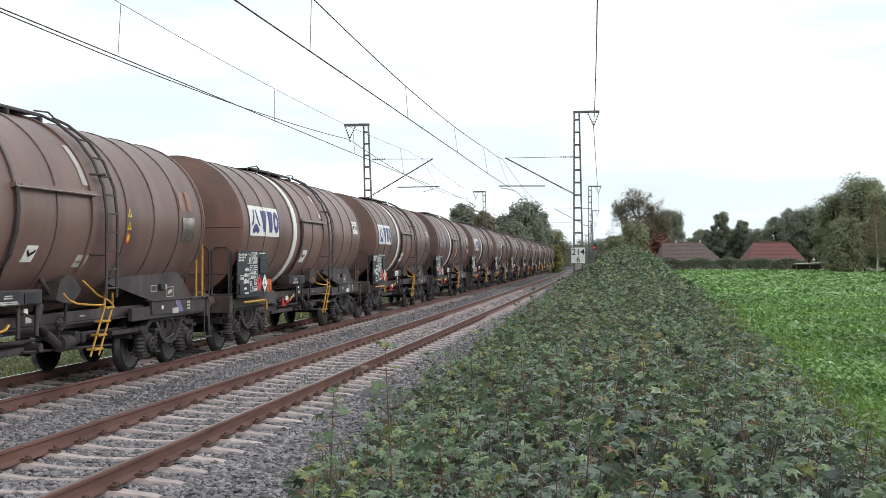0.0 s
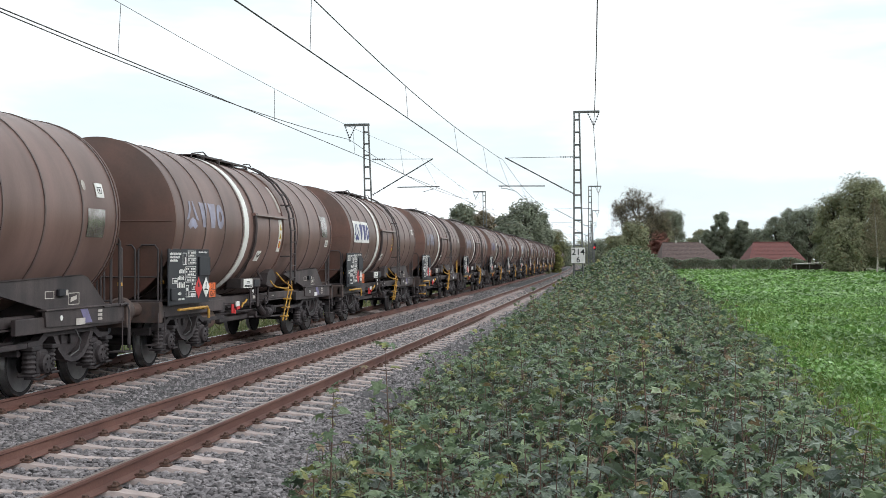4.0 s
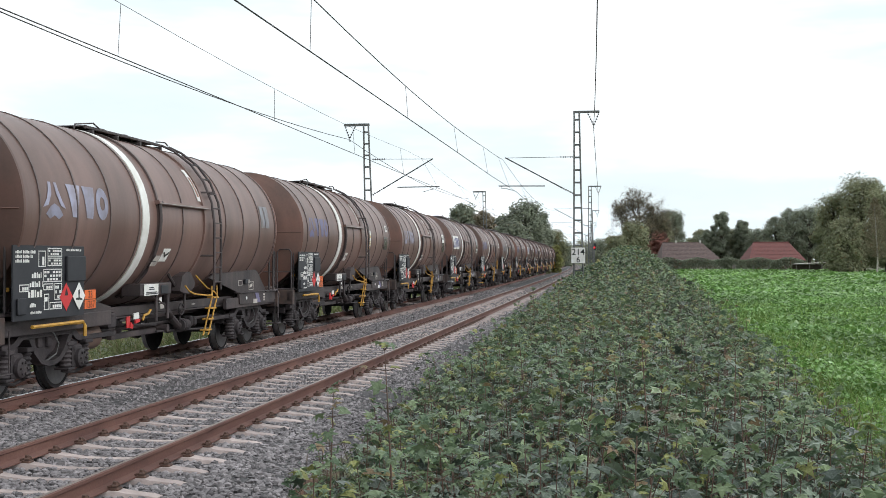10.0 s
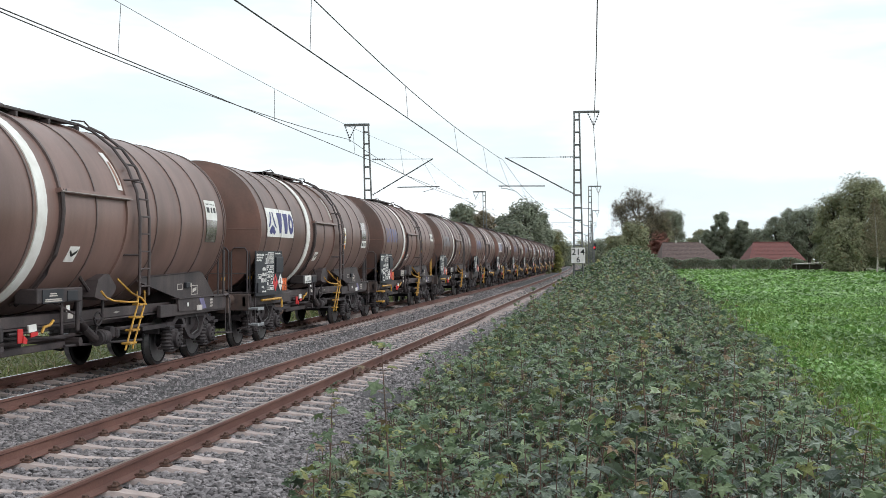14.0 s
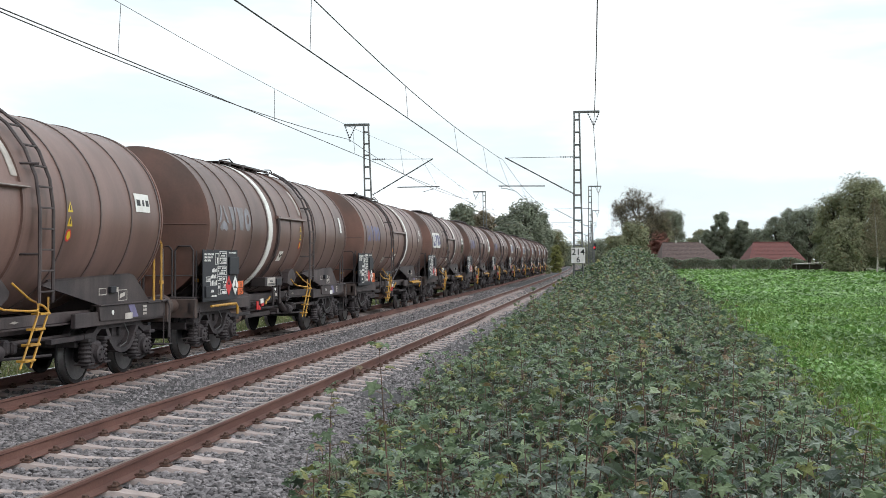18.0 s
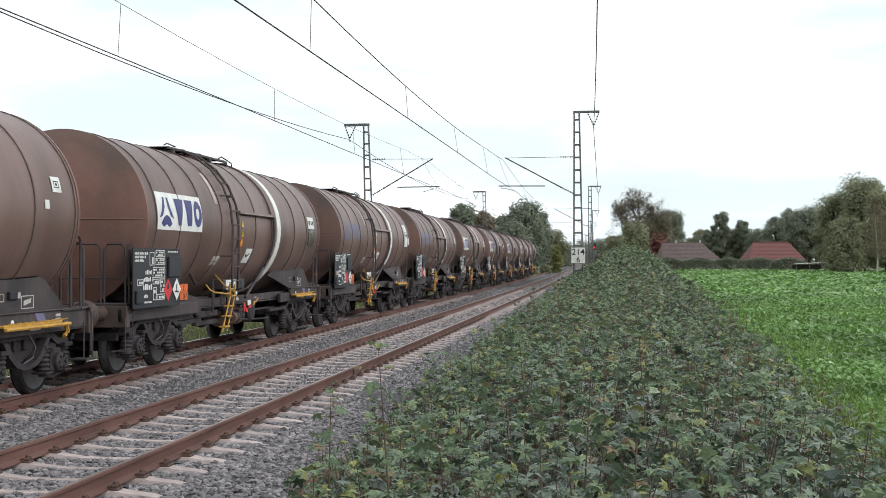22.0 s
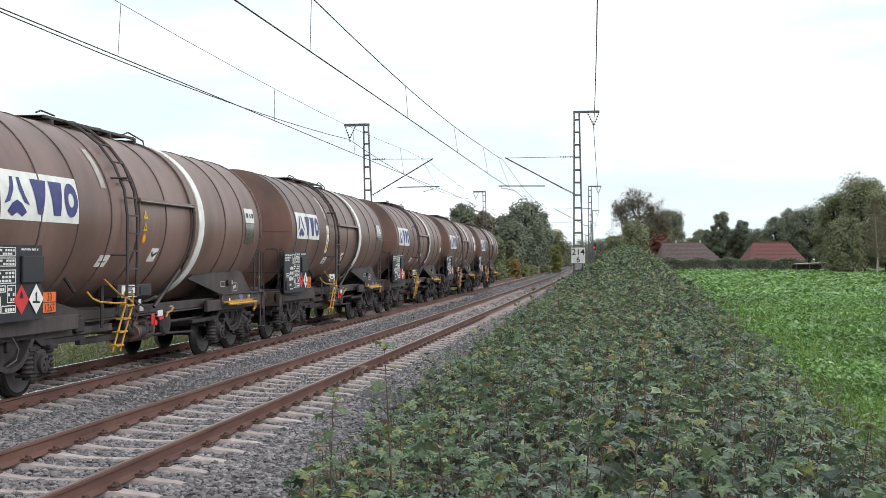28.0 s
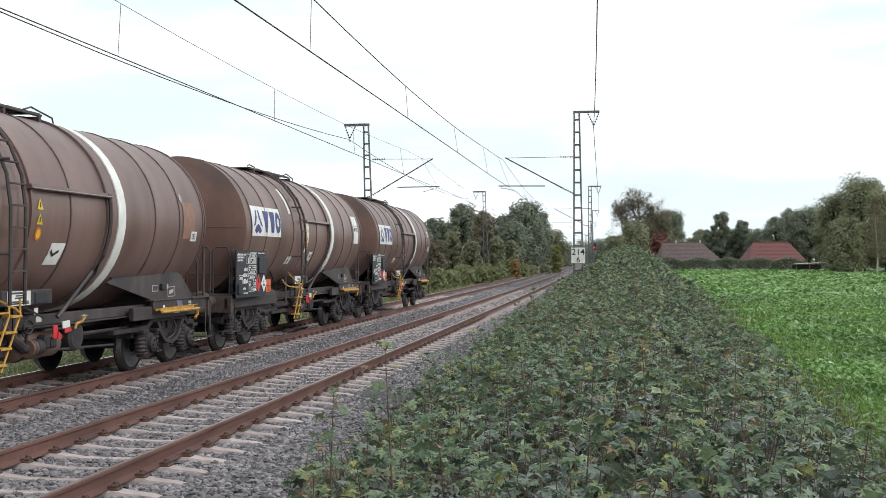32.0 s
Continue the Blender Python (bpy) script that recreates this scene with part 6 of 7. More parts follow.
def crown_mesh(pos, out, size, foliage, rng):
    """Leaf clumps that lie roughly along the crown's surface, each tilted its own way."""
    nrm = out + np.array([0, 0, 0.45]) + rng.normal(0, 0.32, out.shape)
    nrm /= np.linalg.norm(nrm, axis=1)[:, None]
    ref = rng.normal(0, 1, out.shape)
    t = np.cross(nrm, ref)
    t /= np.linalg.norm(t, axis=1)[:, None] + 1e-6
    b = np.cross(nrm, t)
    c = CLUMP[None] * size[:, None, None]
    v = pos[:, None, :] + c[..., 0:1] * t[:, None, :] + c[..., 1:2] * b[:, None, :] + c[..., 2:3] * nrm[:, None, :]
    return soup("crown", v, len(CLUMP), [(0, 1, 2, 3)], foliage)


def house(name, label, x, y, length, depth, eave, ridge, roof_mat, turn, hips):
    """Low farmhouse; hips: how far the ridge stops short of either end, as shares of the length."""
    root = thing(name, label, "house", at=pose(x, y, -0.45, 0, 0, turn))
    L, D = length / 2, depth / 2
    part("wall", Shape().box(-L + 0.3, L - 0.3, -D + 0.4, D - 0.4, 0, eave, 0.02), M_BRICK, root)
    ha, hb = hips[0] * length, hips[1] * length
    sh = Shape().add([(-L, -D, eave), (L, -D, eave), (L, D, eave), (-L, D, eave), (-L + ha, 0, ridge), (L - hb, 0, ridge),
                      (-L, -D, eave - 0.15), (L, -D, eave - 0.15), (L, D, eave - 0.15), (-L, D, eave - 0.15)],
                     [(0, 1, 5, 4), (2, 3, 4, 5), (3, 0, 4), (1, 2, 5), (6, 7, 1, 0), (7, 8, 2, 1), (8, 9, 3, 2), (9, 6, 0, 3), (9, 8, 7, 6)])
    r = part("roof", sh, roof_mat, root, smooth=False)
    part("ridge_cap", Shape().tube([(-L + ha, 0, ridge + 0.02), (L - hb, 0, ridge + 0.02)], 0.12, 6), roof_mat, r)
    rows = Shape()
    for q in range(1, 13):
        u = q / 13
        rows.tube([(-L + ha * u + 0.05, -D * (1 - u) - 0.01, eave + (ridge - eave) * u + 0.02), (L - hb * u - 0.05, -D * (1 - u) - 0.01, eave + (ridge - eave) * u + 0.01)], 0.022, 4)
    tagged(part("tile_rows", rows, roof_mat, r), kind="stuff")
    if "brown" in label:
        for cx in (-0.4 * L, 0.42 * L):
            part("chimney", Shape().box(cx - 0.14, cx + 0.14, -0.14, 0.14, ridge - 0.3, ridge + 0.5, 0.02), M_WHITE, r)
    for i in range(4):
        wx = -L * 0.7 + i * L * 0.46
        w = part("window", Shape().box(wx - 0.5, wx + 0.5, -D + 0.36, -D + 0.44, 0.9, 2.1, 0.02), M_WHITE, root)
        part("pane", Shape().box(wx - 0.42, wx + 0.42, -D + 0.34, -D + 0.358, 0.98, 2.02, 0.004), M_GLASSY, w)
    return root


def spot(px, d):
    """World x, y of a place on bearing px, d metres deep into the view."""
    u = (px - 784) / 2080 * d
    c, s = math.cos(radians(YAW)), math.sin(radians(YAW))
    return u * c - d * s, u * s + d * c


def build_trees():
    def put(px, d, top, spread_px, foliage, label, seed, base_z=-0.6, **kw):
        x, y = spot(px, d)
        h = (1.934 + (459 - top) * d / 2080 - base_z) * 1.04
        return tree("tree", label, x, y, base_z, h, spread_px * d / 2080, foliage, seed, **kw)
    dark, olive = "dark green broadleaf tree behind the line", "olive-green broadleaf tree in early autumn"
    for px, d, top, sp in ((768, 190, 388, 30), (818, 190, 362, 36), (858, 195, 385, 34), (800, 200, 395, 34), (842, 200, 398, 34), (930, 180, 358, 46), (895, 190, 382, 34), (950, 200, 375, 34), (905, 165, 395, 34), (980, 260, 408, 30),
                           (1000, 330, 430, 26), (960, 240, 400, 28), (740, 170, 400, 30), (1035, 420, 428, 30), (1060, 400, 425, 26)):
        put(px, d, top, sp, M_RUSSET if px == 858 else (M_OLIVE if px in (800, 842, 980, 1035) else M_OAK_HAZED), olive if px in (800, 842, 858, 980, 1035) else dark, px, n=6000 if d < 220 else 4500, base_z=-0.9)
    put(1130, 250, 347, 50, M_RUSSET, "half-bare broad tree with thinning crown", 1, bare=0.95, n=34000, lobes=30, base=0.42, leaf=0.15)
    put(1120, 200, 398, 34, M_OLIVE, olive, 2)
    put(1090, 180, 420, 24, M_OLIVE, olive, 22)
    put(1166, 272, 410, 24, M_COPPER, "copper-red leaved garden tree", 3)
    put(1190, 290, 374, 30, M_OAK_HAZED, dark, 4)
    put(1165, 280, 382, 34, M_OLIVE, olive, 5)
    put(1240, 330, 408, 22, M_OLIVE, olive, 6)
    put(1276, 300, 376, 24, M_OAK_HAZED, dark, 7, lobes=24, base=0.05)
    put(1314, 300, 390, 20, M_OAK_HAZED, dark, 8, base=0.05)
    put(1255, 300, 408, 16, M_OAK_HAZED, dark, 81)
    for i, (px, top) in enumerate(((1345, 408), (1375, 385), (1400, 370), (1432, 366), (1458, 380))):
        put(px, 290, top, 30, M_OAK_HAZED, dark, 90 + i, n=6500)
    put(1478, 220, 345, 46, M_OLIVE, olive, 9, n=10000, lobes=30)
    put(1528, 215, 316, 58, M_OLIVE, olive, 10, n=16000, lobes=36, base=0.1)
    put(1500, 205, 390, 50, M_OLIVE, olive, 11, n=9000, base=0.05)
    put(1570, 205, 335, 50, M_OLIVE, olive, 12, n=9000, base=0.1)
    put(1620, 215, 330, 60, M_OAK_HAZED, dark, 13, n=6000, base=0.1)
    for i, (px, top) in enumerate(((1225, 425), (1240, 420), (1258, 418), (1290, 405), (1300, 415), (1328, 412), (1350, 420), (1390, 400), (1420, 395), (1445, 392))):
        put(px, 305, top, 26, M_OAK_HAZED if i % 3 else M_OLIVE, dark, 300 + i, n=4000)
    for px, d, top, sp, m, lab in ((855, 150, 372, 26, M_RUSSET, "thin-crowned tree with yellowing leaves"), (800, 150, 408, 22, M_OLIVE, olive), (835, 145, 428, 20, M_OLIVE, olive), (878, 148, 420, 20, M_OLIVE, olive), (770, 140, 425, 20, M_RUSSET, "thin-crowned tree with yellowing leaves"), (905, 150, 428, 18, M_OLIVE, olive)):
        put(px, d, top, sp, m, lab, px + 7, n=3400, leaf=0.2, base_z=-0.9, base=0.12)
    # bushes beyond the far track
    for px, d, top, sp, m, lab in ((912, 130, 457, 11, M_GOLD, "autumn-orange bush beside the line"), (860, 120, 466, 16, M_GRASS, "pale green scrub beside the line"), (885, 125, 468, 14, M_GRASS, "pale weedy scrub beside the line"),
                                   (985, 190, 432, 14, M_YGREEN, "slim yellow-green tree beside the line"), (940, 150, 470, 16, M_OLIVE, "low bush beside the line"), (830, 110, 474, 14, M_GRASS, "pale green scrub beside the line"),
                                   (965, 170, 468, 12, M_OLIVE, "low bush beside the line"), (800, 100, 480, 20, M_GRASS, "low scrub beside the line"), (848, 112, 470, 18, M_GRASS, "pale green scrub beside the line"),
                                   (775, 90, 474, 18, M_GRASS, "pale green scrub beside the line"), (872, 118, 472, 14, M_GRASS, "low scrub beside the line"), (898, 135, 460, 14, M_GRASS, "pale green scrub beside the line"), (925, 140, 466, 16, M_GRASS, "pale weedy scrub beside the line"),
                                   (815, 120, 470, 18, M_GRASS, "pale weedy scrub beside the line"), (740, 95, 482, 20, M_GRASS, "low scrub beside the line")):
        x, y = spot(px, d)
        tree("bush", lab, x, y, -0.9, 1.934 + (459 - top) * d / 2080 + 0.9, sp * d / 2080, m, int(px), base=0.1, leaf=0.16, n=2600)


def field_crop():
    """Leafy crop on the field, denser near the camera."""
    rng = np.random.default_rng(5)
    root = []
    for x0, x1, y0, y1, n, size in ((2.6, 14, 8, 30, 62000, 0.085), (2.6, 34, 30, 75, 90000, 0.13), (2.6, 62, 75, 130, 56000, 0.23), (2.4, 110, 130, 255, 44000, 0.44)):
        m = n // 7
        cx, cy = rng.uniform(x0, x1, m), rng.uniform(y0, y1, m)
        big = rng.uniform(0.55, 1.5, m)
        x, y = (np.repeat(c, 7) + rng.normal(0, 1, m * 7) * np.repeat(big, 7) * size * 1.5 for c in (cx, cy))
        lift = np.repeat(big * rng.uniform(0.3, 1.0, m), 7)
        swell = 0.09 * np.sin(x * 0.9 + 0.8 * np.sin(y * 0.31)) * np.sin(y * 0.42 + x * 0.2)
        pos = np.stack([x, y, -0.42 + rng.uniform(0.0, 0.14, len(x)) * lift + np.clip(swell, -0.03, 0.1)], 1)
        strip = np.interp(y, [8, 40, 80], [3.2, 2.6, 1.0])
        keep = (x < y * 0.42 + 2) & (x > 2.5) & (rng.uniform(0, 1, len(x)) < np.clip((x - 3.0) / strip, 0.12, 1.0) ** 1.3)
        root.append(leaf_cloud("crop_leaves", pos[keep], (size * np.repeat(big, 7) * rng.uniform(0.6, 1.2, len(x)))[keep], M_CROP, rng, 0.55, *((LUMP, [(0, 1, 2, 3), (0, 3, 4, 5)]) if y0 < 75 else (CLUMP, [(0, 1, 2, 3)]))))
    n = 72000
    y = 8 + rng.uniform(0, 1, n) ** 1.2 * 52
    x = 2.2 + rng.exponential(1.0, n) * (0.8 + y * 0.05)
    blade = np.array([(-0.06, 0, 0), (0.06, 0, 0), (0.03, 0.5, 0.06), (0, 1, 0.02), (-0.03, 0.5, 0.06)])
    pos = np.stack([x, y, np.full(n, -0.46)], 1)
    root.append(leaf_cloud("grass_blades", pos, rng.uniform(0.07, 0.22, n) * (1 + y * 0.02), M_LAWN, rng, 1.0, blade, [(0, 1, 2, 3, 4)]))
    n = 30000
    y = 7.5 + rng.uniform(0, 1, n) ** 1.3 * 70
    x = np.interp(y, [8, 14, 25, 60], [2.2, 2.35, 2.85, 3.2]) + rng.normal(0.15, 0.3, n) + rng.exponential(0.3, n)
    pos = np.stack([x, y, np.full(n, -0.46)], 1)
    root.append(leaf_cloud("grass_edge", pos, rng.uniform(0.1, 0.34, n), M_GRASS, rng, 1.0, blade, [(0, 1, 2, 3, 4)]))
    for me in root:
        tagged(new(me.name.split(".")[0], me), "bright green leafy field crop" if "crop" in me.name else "fresh green grass at the field edge", "crop" if "crop" in me.name else "grass", kind="stuff")


def garden_hedge():
    """Clipped dark hedge in front of the farm."""
    rng = np.random.default_rng(8)
    (xa, ya), (xb, yb) = spot(1168, 250), spot(1425, 252)
    root = thing("garden_hedge", "clipped dark green hedge along the farm garden", "hedge")
    for q in range(9):
        n = 1000
        u = (q + rng.uniform(0, 1, n)) / 9
        pos = np.stack([xa + (xb - xa) * u, ya + (yb - ya) * u + rng.uniform(0, 1.4, n), -0.45 + rng.uniform(0, 1, n) * (2.5 + 0.3 * np.sin(u * 30))], 1)
        part("foliage", leaf_cloud("foliage", pos, rng.uniform(0.2, 0.4, n), M_OAK_HAZED, rng, 1.0, LUMP, [(0, 1, 2, 3), (0, 3, 4, 5)]), None, root)


def far_woods():
    """Woods that close the view all round."""
    rng = np.random.default_rng(9)
    n = 26000
    a = rng.uniform(0, math.tau, n)
    r = rng.uniform(480, 560, n)
    h = 9 + 3 * np.sin(a * 37) + 2 * np.sin(a * 91 + 1)
    pos = np.stack([r * np.sin(a), r * np.cos(a) + 80, -1 + rng.uniform(0, 1, n) * h], 1)
    me = leaf_cloud("far_woods", pos, rng.uniform(2.0, 4.0, n), M_OAK_HAZED, rng, 1.0, LUMP, [(0, 1, 2, 3), (0, 3, 4, 5)])
    tagged(new("far_woods", me), "distant dark green woods round the fields", "woods", kind="stuff")


def verge():
    """Rough grass and weeds on the far side of the tracks."""
    rng = np.random.default_rng(21)
    blade = np.array([(-0.05, 0, 0), (0.05, 0, 0), (0.03, 0.5, 0.05), (0, 1, 0.0), (-0.03, 0.5, 0.05)])
    for y0, y1, n, lo, hi, x0, x1 in ((14, 50, 24000, 0.15, 0.5, -20, -11.7), (50, 110, 16000, 0.3, 0.9, -22, -11.8), (110, 230, 20000, 0.5, 1.5, -30, -12.0)):
        y = rng.uniform(y0, y1, n)
        x = x1 - rng.uniform(0, 1, n) ** 1.4 * (x1 - x0)
        pos = np.stack([bend_array(x, y), y, np.interp(x, [-15, -13, -12.2, -11.2], [-0.82, -0.77, -0.67, -0.44])], 1)
        me = leaf_cloud("verge_weeds", pos, rng.uniform(lo, hi, n) * np.clip((x1 + 0.6 - x) * 0.6, 0.3, 1), M_GRASS, rng, 1.25, blade, [(0, 1, 2, 3, 4)])
        tagged(new("verge_weeds", me), "rough grass and weeds along the track", "grass", kind="stuff")


def sapling(px, top, d, seed):
    """A tall young sycamore shoot that stands above the hedge."""
    rng = np.random.default_rng(seed)
    x, y = spot(px, d)
    z = 1.934 - (top - 459) * d / 2080
    root = thing("sapling", "slender sycamore sapling with a red-brown stem", "sapling", "young shoots in the hedge", at=Matrix.Translation((x, y, -0.45)))
    h = z + 0.45
    lean = rng.normal(0, 0.14, 2)
    stem = Shape().tube([(lean[0] * v, lean[1] * v, h * v) for v in (0, 0.3, 0.6, 0.85, 1.0)], [0.008, 0.007, 0.006, 0.004, 0.0015], 6)
    pts, fresh = [], []
    z, turn = h, rng.uniform(0, math.tau)
    while z > h * 0.25:
        v = z / h
        for e in range(4 if z == h else 2):
            a = turn + e * (math.tau / 4 if z == h else math.pi) + rng.normal(0, 0.25)
            o = 0.03 if z == h else rng.uniform(0.05, 0.12)
            p = (lean[0] * v + o * math.cos(a), lean[1] * v + o * math.sin(a), z + rng.uniform(0.0, 0.04))
            stem.tube([(lean[0] * v, lean[1] * v, z), p], [0.003, 0.002], 3)
            (fresh if z > h - 0.12 else pts).append(p)
        z -= rng.uniform(0.06, 0.13)
        turn += math.pi / 2
    part("stem", stem, M_STEM, root)
    part("young_leaves", leaf_cloud("young_leaves", np.array(fresh), rng.uniform(0.05, 0.08, len(fresh)), M_FRESH, rng, 0.4), None, root)
    part("leaves", leaf_cloud("leaves", np.array(pts), rng.uniform(0.06, 0.1, len(pts)), M_FRESH if seed < 52 else (M_RUSSET if seed > 56 else M_SYCAMORE), rng, 0.6), None, root)
    return root


def edge_weeds():
    """Dry stalks and small shoots where the hedge runs out into the stones."""
    rng = np.random.default_rng(31)
    stalks, tufts = Shape(), []
    for k in range(520):
        y = 6.5 + 24 * rng.uniform() ** 1.4
        x = float(np.interp(y, [6, 12, 20], [-2.35, -2.5, -2.7])) + rng.normal(-0.12, 0.2)
        h = rng.uniform(0.15, 0.5)
        dx, dy = rng.normal(0, 0.08, 2)
        bx = bent(x, y)
        stalks.tube([(bx, y, -0.5), (bx + dx * 0.5, y + dy * 0.5, -0.5 + h * 0.55), (bx + dx, y + dy, -0.5 + h)], [0.006, 0.005, 0.002], 3)
        for e in range(2):
            a, v = rng.uniform(0, math.tau), rng.uniform(0.4, 0.9)
            stalks.tube([(bx + dx * v, y + dy * v, -0.5 + h * v), (bx + dx * v + 0.07 * math.cos(a), y + dy * v + 0.07 * math.sin(a), -0.42 + h * v)], [0.004, 0.0015], 3)
        for e in range(rng.integers(1, 6)):
            tufts.append((bx + dx * 0.6 + rng.normal(0, 0.05), y + rng.normal(0, 0.05), -0.5 + h * rng.uniform(0.1, 0.9)))
    tagged(new("dry_weeds", stalks.mesh("dry_weeds", M_DRYWEED)), "dry brown weed stalks at the ballast edge", "weeds", kind="stuff")
    tagged(new("weed_leaves", leaf_cloud("weed_leaves", np.array(tufts), rng.uniform(0.03, 0.07, len(tufts)), M_SYCAMORE, rng, 0.8)), "small green weed leaves at the ballast edge", "weeds", kind="stuff")


def house_left():
    """Low brick houses among the trees beyond the line, with pale bargeboards."""
    for px, d, turn, hw, eave, top, label in ((826, 168, -35, 2.5, 2.0, 4.9, "dark brick house with pale bargeboards behind trees"), (868, 172, 60, 2.5, 2.2, 4.8, "red-roofed brick house behind trees"),
                                              (784, 170, 30, 2.6, 2.1, 4.5, "dark brick house half hidden by trees")):
        x, y = spot(px, d)
        root = thing("brick_house", label, "house", at=pose(x, y, -0.9, 0, 0, turn))
        part("wall", Shape().prism([(-hw, 0), (hw, 0), (hw, eave), (0, top - 0.15), (-hw, eave)], "y", 0, 8), M_BRICK, root, smooth=False)
        for s in (-1, 1):
            part("roof", Shape().add([(s * (hw + 0.35), -0.4, eave - 0.3), (0, -0.4, top), (0, 8.4, top), (s * (hw + 0.35), 8.4, eave - 0.3), (s * (hw + 0.35), -0.4, eave - 0.45), (0, -0.4, top - 0.15), (0, 8.4, top - 0.15), (s * (hw + 0.35), 8.4, eave - 0.45)],
                                     [(0, 1, 2, 3), (4, 7, 6, 5), (0, 4, 5, 1), (2, 6, 7, 3), (0, 3, 7, 4)]), M_ROOFRED if "red" in label else M_ROOFBROWN, root, smooth=False)
            part("bargeboard", Shape().add([(s * (hw + 0.38), -0.46, eave - 0.3), (0, -0.46, top + 0.04), (0, -0.46, top - 0.22), (s * (hw + 0.2), -0.46, eave - 0.42), (s * (hw + 0.38), -0.42, eave - 0.3), (0, -0.42, top + 0.04), (0, -0.42, top - 0.22), (s * (hw + 0.2), -0.42, eave - 0.42)],
                                           [(0, 1, 2, 3), (7, 6, 5, 4), (0, 4, 5, 1), (3, 2, 6, 7)]), M_WHITE, root, smooth=False)
        w = part("window", Shape().box(-0.6, 0.6, -0.06, 0.0, 1.0, 2.2, 0.02), M_WHITE, root)
        part("pane", Shape().box(-0.5, 0.5, -0.08, -0.062, 1.08, 2.12, 0.004), M_GLASSY, w)


def garden_bits():
    """Small pale hoops and stakes along the farm garden."""
    for i, px in enumerate((1204, 1229, 1240, 1250, 1262, 1272)):
        x, y = spot(px, 246)
        r = 0.42 if i % 2 else 0.34
        thing("garden_hoop", "pale tunnel hoop standing in the garden", "hoop", "hoops in the garden", at=Matrix.Translation((x, y, -0.5)),
              shape=Shape().tube([(r * math.cos(a), 0, 0.35 + r * 1.2 * math.sin(a)) for a in np.linspace(-0.5, math.pi + 0.5, 12)], 0.05, 5), mats=M_OLDWHITE)
    for px, h, m in ((1190, 0.8, M_WOODGREY), (1212, 0.7, M_WOODGREY), (1299, 0.95, M_WOODGREY), (1333, 0.9, M_WOODGREY), (1360, 0.85, M_WOODGREY), (1390, 0.95, M_WOODGREY)):
        x, y = spot(px, 246)
        w = 0.3 if px == 1299 else 0.07
        thing("garden_post", "grey weathered wooden post in the garden", "post", "posts in the garden", at=Matrix.Translation((x, y, -0.5)), shape=Shape().box(-w, w, -0.06, 0.06, 0, h + 0.3, 0.02), mats=m)


def birch():
    x, y = spot(1552, 196)
    rng = np.random.default_rng(77)
    root = thing("tree", "slender birch with a pale trunk and thin crown", "tree", at=Matrix.Translation((x, y, -0.6)))
    part("trunk", Shape().tube([(0, 0, -0.2), (0.1, 0, 3), (-0.15, 0, 7), (-0.35, 0, 10.5), (-0.4, 0, 12.5)], [0.16, 0.13, 0.1, 0.06, 0.02], 8), M_BIRCH, root, "pale birch trunk")
    n = 3600
    v = rng.uniform(0.22, 1.0, n)
    a, r = rng.uniform(0, math.tau, n), rng.uniform(0, 1, n) ** 0.6 * 2.3
    r = r * np.sin(np.clip((1.05 - v) / 0.85, 0, 1) * math.pi * 0.62)
    pos = np.stack([r * np.cos(a) - 0.3 * v, r * np.sin(a), 12.8 * v], 1)
    part("crown", leaf_cloud("crown", pos, rng.uniform(0.1, 0.24, n), M_RUSSET, rng, 1.2, LUMP, [(0, 1, 2, 3), (0, 3, 4, 5)]), None, root)


def carport():
    x, y = spot(1440, 246)
    root = thing("carport", "low open shelter with a pale flat roof", "shelter", at=pose(x, y, -0.45, 0, 0, 8))
    part("roof", Shape().prism([(-4.2, 1.3), (4.2, 1.75), (4.2, 1.85), (-4.2, 1.42)], "y", -1.5, 1.5), M_OLDWHITE, root, smooth=False)
    for px in (-4.0, -1.3, 1.3, 4.0):
        part("post", Shape().box(px - 0.08, px + 0.08, -1.4, -1.24, 0, 1.32 + (px + 4.2) * 0.053, 0.01), M_WOODGREY, root)
    # Added dark backing: stands for the shade inside, where the shelter is open.
    part("back_wall", Shape().box(-4.1, 4.1, 1.2, 1.3, 0, 1.28, 0.02), M_BARK, root)


def signal():
    x, y = spot(1052, 300)
    root = thing("line_signal", "railway signal with a red lens on a grey post", "signal", at=Matrix.Translation((x, y, -0.4)))
    part("post", Shape().tube([(0, 0, 0), (0, 0, 6.2)], 0.09, 8), M_MAST, root)
    h = part("signal_head", Shape().box(-0.45, 0.45, -0.15, 0.15, 4.6, 6.4, 0.05), M_BLACK, root)
    part("lens", Shape().lathe([(0, 0.24), (-0.05, 0.24), (-0.09, 0.18)], "y", (0, -0.16, 5.3), 20), M_REDLAMP, h)


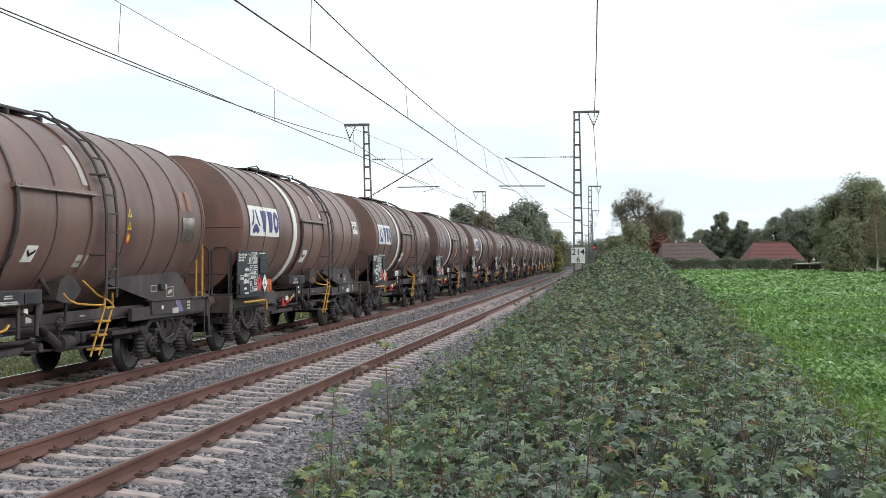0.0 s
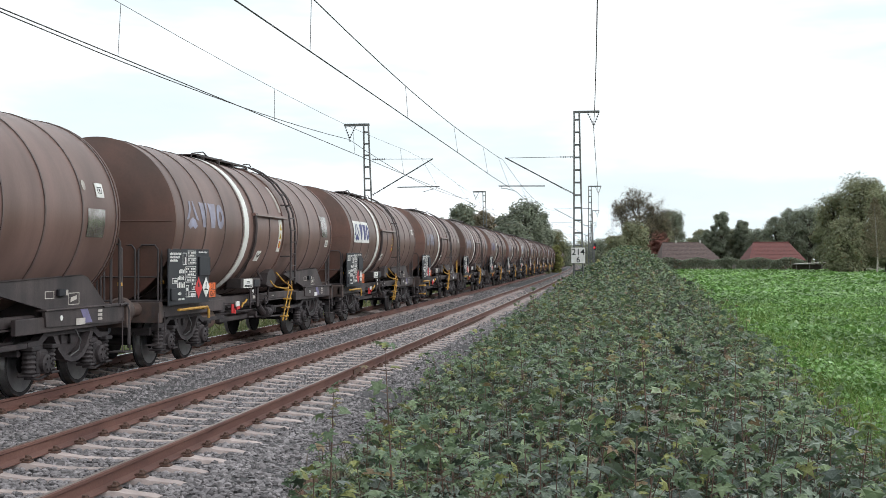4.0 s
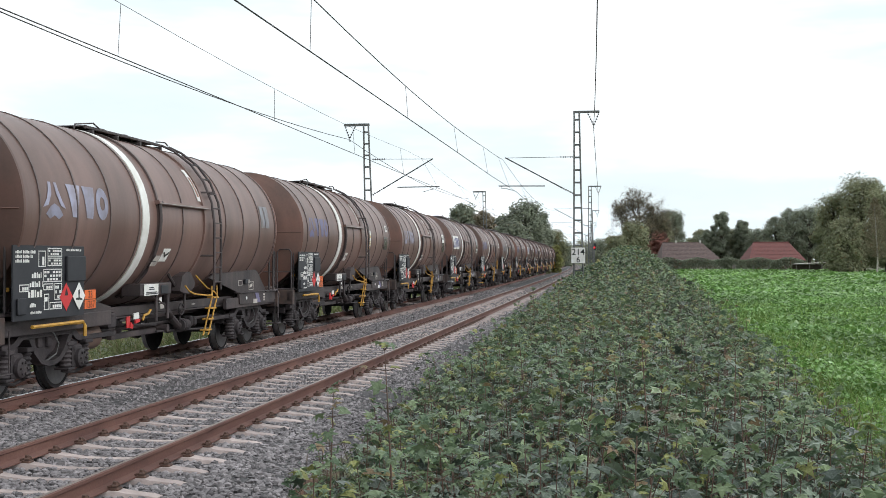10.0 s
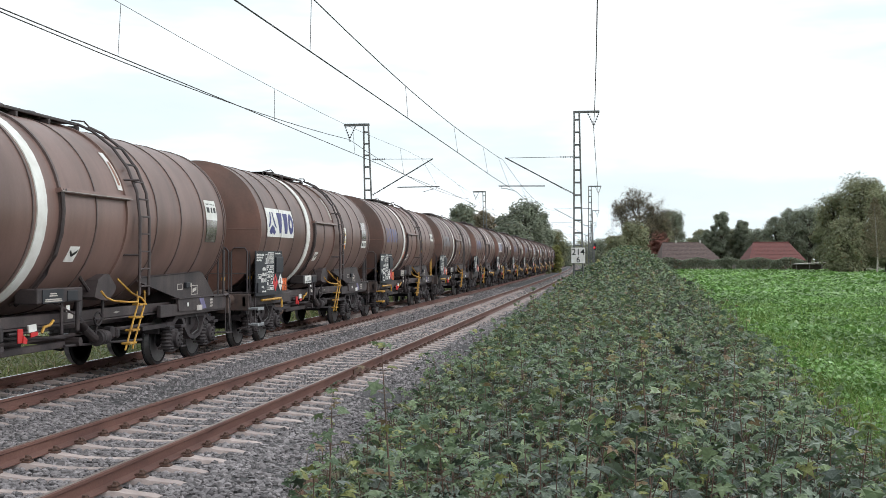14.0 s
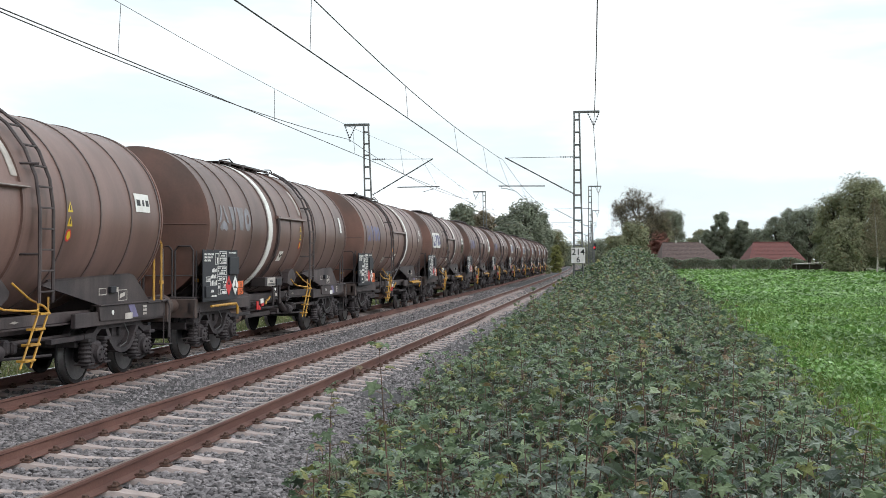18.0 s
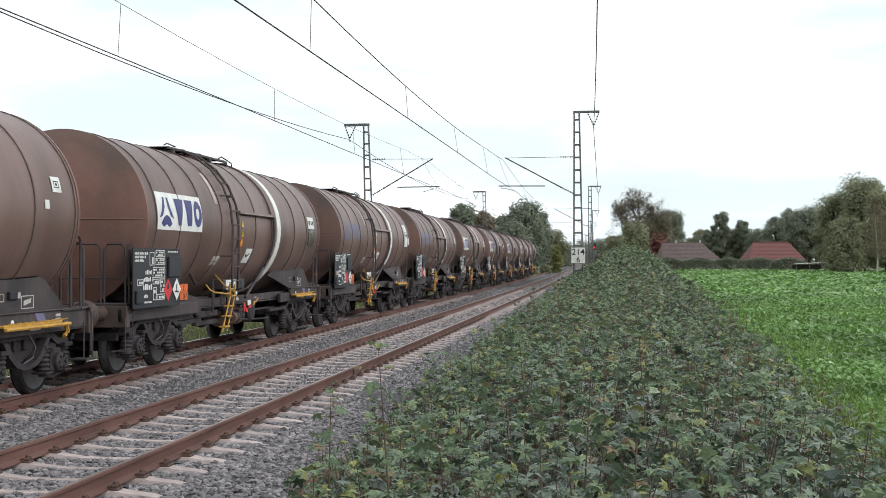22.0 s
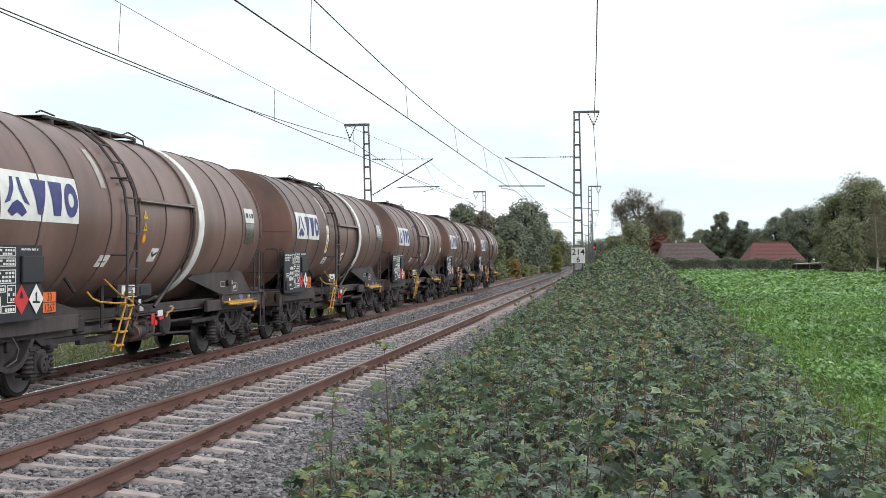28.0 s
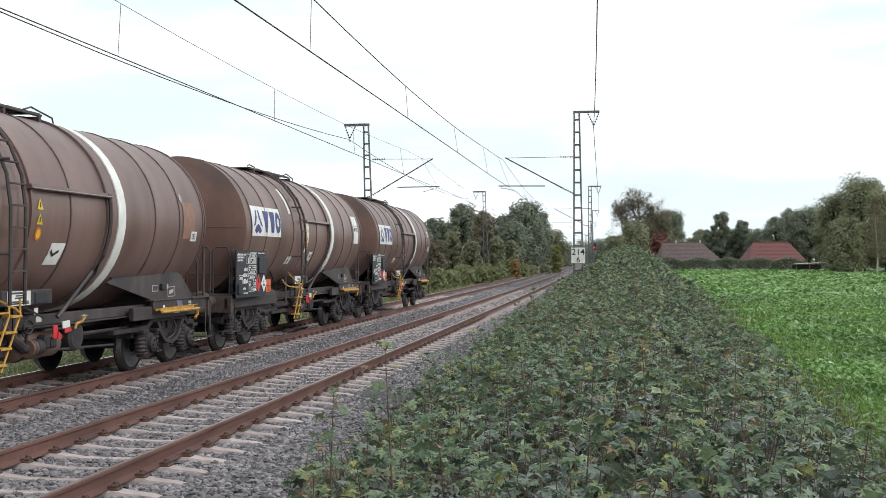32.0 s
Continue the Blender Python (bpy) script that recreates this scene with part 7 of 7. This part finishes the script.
build_hedge()
edge_weeds()
build_trees()
field_crop()
hx, hy = spot(1217, 265)
house("farmhouse", "brick farmhouse with a brown tiled roof", hx, hy, 13.2, 9.0, 2.2, 6.1, M_ROOFBROWN, 8, (0.07, 0.26))
hx, hy = spot(1366, 265)
house("farmhouse", "brick barn with a red tiled hipped roof", hx, hy, 12.6, 9.0, 2.2, 6.2, M_ROOFRED, 8, (0.17, 0.2))
garden_hedge()
far_woods()
verge()
house_left()
carport()
garden_bits()
birch()
signal()
swaying = []
for i, (px, top, d) in enumerate(((576, 692, 7.2), (712, 618, 6.6), (1168, 600, 7.5), (1295, 610, 8.0), (1440, 655, 8.5), (1018, 632, 7.0), (1345, 690, 7.0), (985, 500, 26), (950, 512, 24))):
    swaying.append(sapling(px, top, d, 50 + i))
for px, py, r in ((640, 795, 0.16), (548, 862, 0.2), (530, 876, 0.16)):
    d = 2080 * 2.42 / (py - 459)
    x, y = spot(px, d)
    sh = Shape().lathe([(0, r * 1.5), (r * 0.2, r * 1.2), (r * 0.42, r * 0.6), (r * 0.5, r * 0.1)], "z", (0, 0, 0), 16)
    thing("earth_mound", "small rust-brown heap of leaf litter", "soil", "heaps of litter", at=Matrix.Translation((x, y, -0.5)), shape=sh, mats=M_LITTER)

# ---- tracks ----
track("track_near", NEAR_X, "rusty track on pale concrete sleepers", M_RAILTOP, 10, 130, PHASE_NEAR)
track("track_far", FAR_X, "used track with polished rails on concrete sleepers", M_SHINE, 14, 110, PHASE_FAR)
ballast_stones()


def motions():
    """The train rolls past on the far track; its wheels turn; the young shoots sway in its wind."""
    for i, ob in enumerate(swaying[:7]):
        still = ob.matrix_basis.copy()
        give = (0.5, 1.0, 0.4, 0.5, 0.35, 0.4, 0.35)[i]
        rows = ((0, 0.0), (3, 0.0), (8, -0.15), (12, 0.0), (14, -0.6), (17, -0.3), (19, -1.7), (21, -0.6), (23, -1.7), (25, -0.8), (28, -0.1), (32, 0.0))
        walk(ob, [(t, still @ pose(0, 0, 0, 0, a * give, 0)) for t, a in rows])
    for k, kind, w in train:
        walk(w, [(t, place(k, t)) for t in range(0, 33, 2)])
    step = 1 / 15
    for k, kind, w in train:
        for o in w.children:
            if o.get("spins"):
                base = Matrix.Translation(o.matrix_basis.translation)
                walk(o, [(i * step, base @ Matrix.Rotation(run(i * step) / 0.455, 4, "X")) for i in range(int(32 / step) + 1)])


motions()
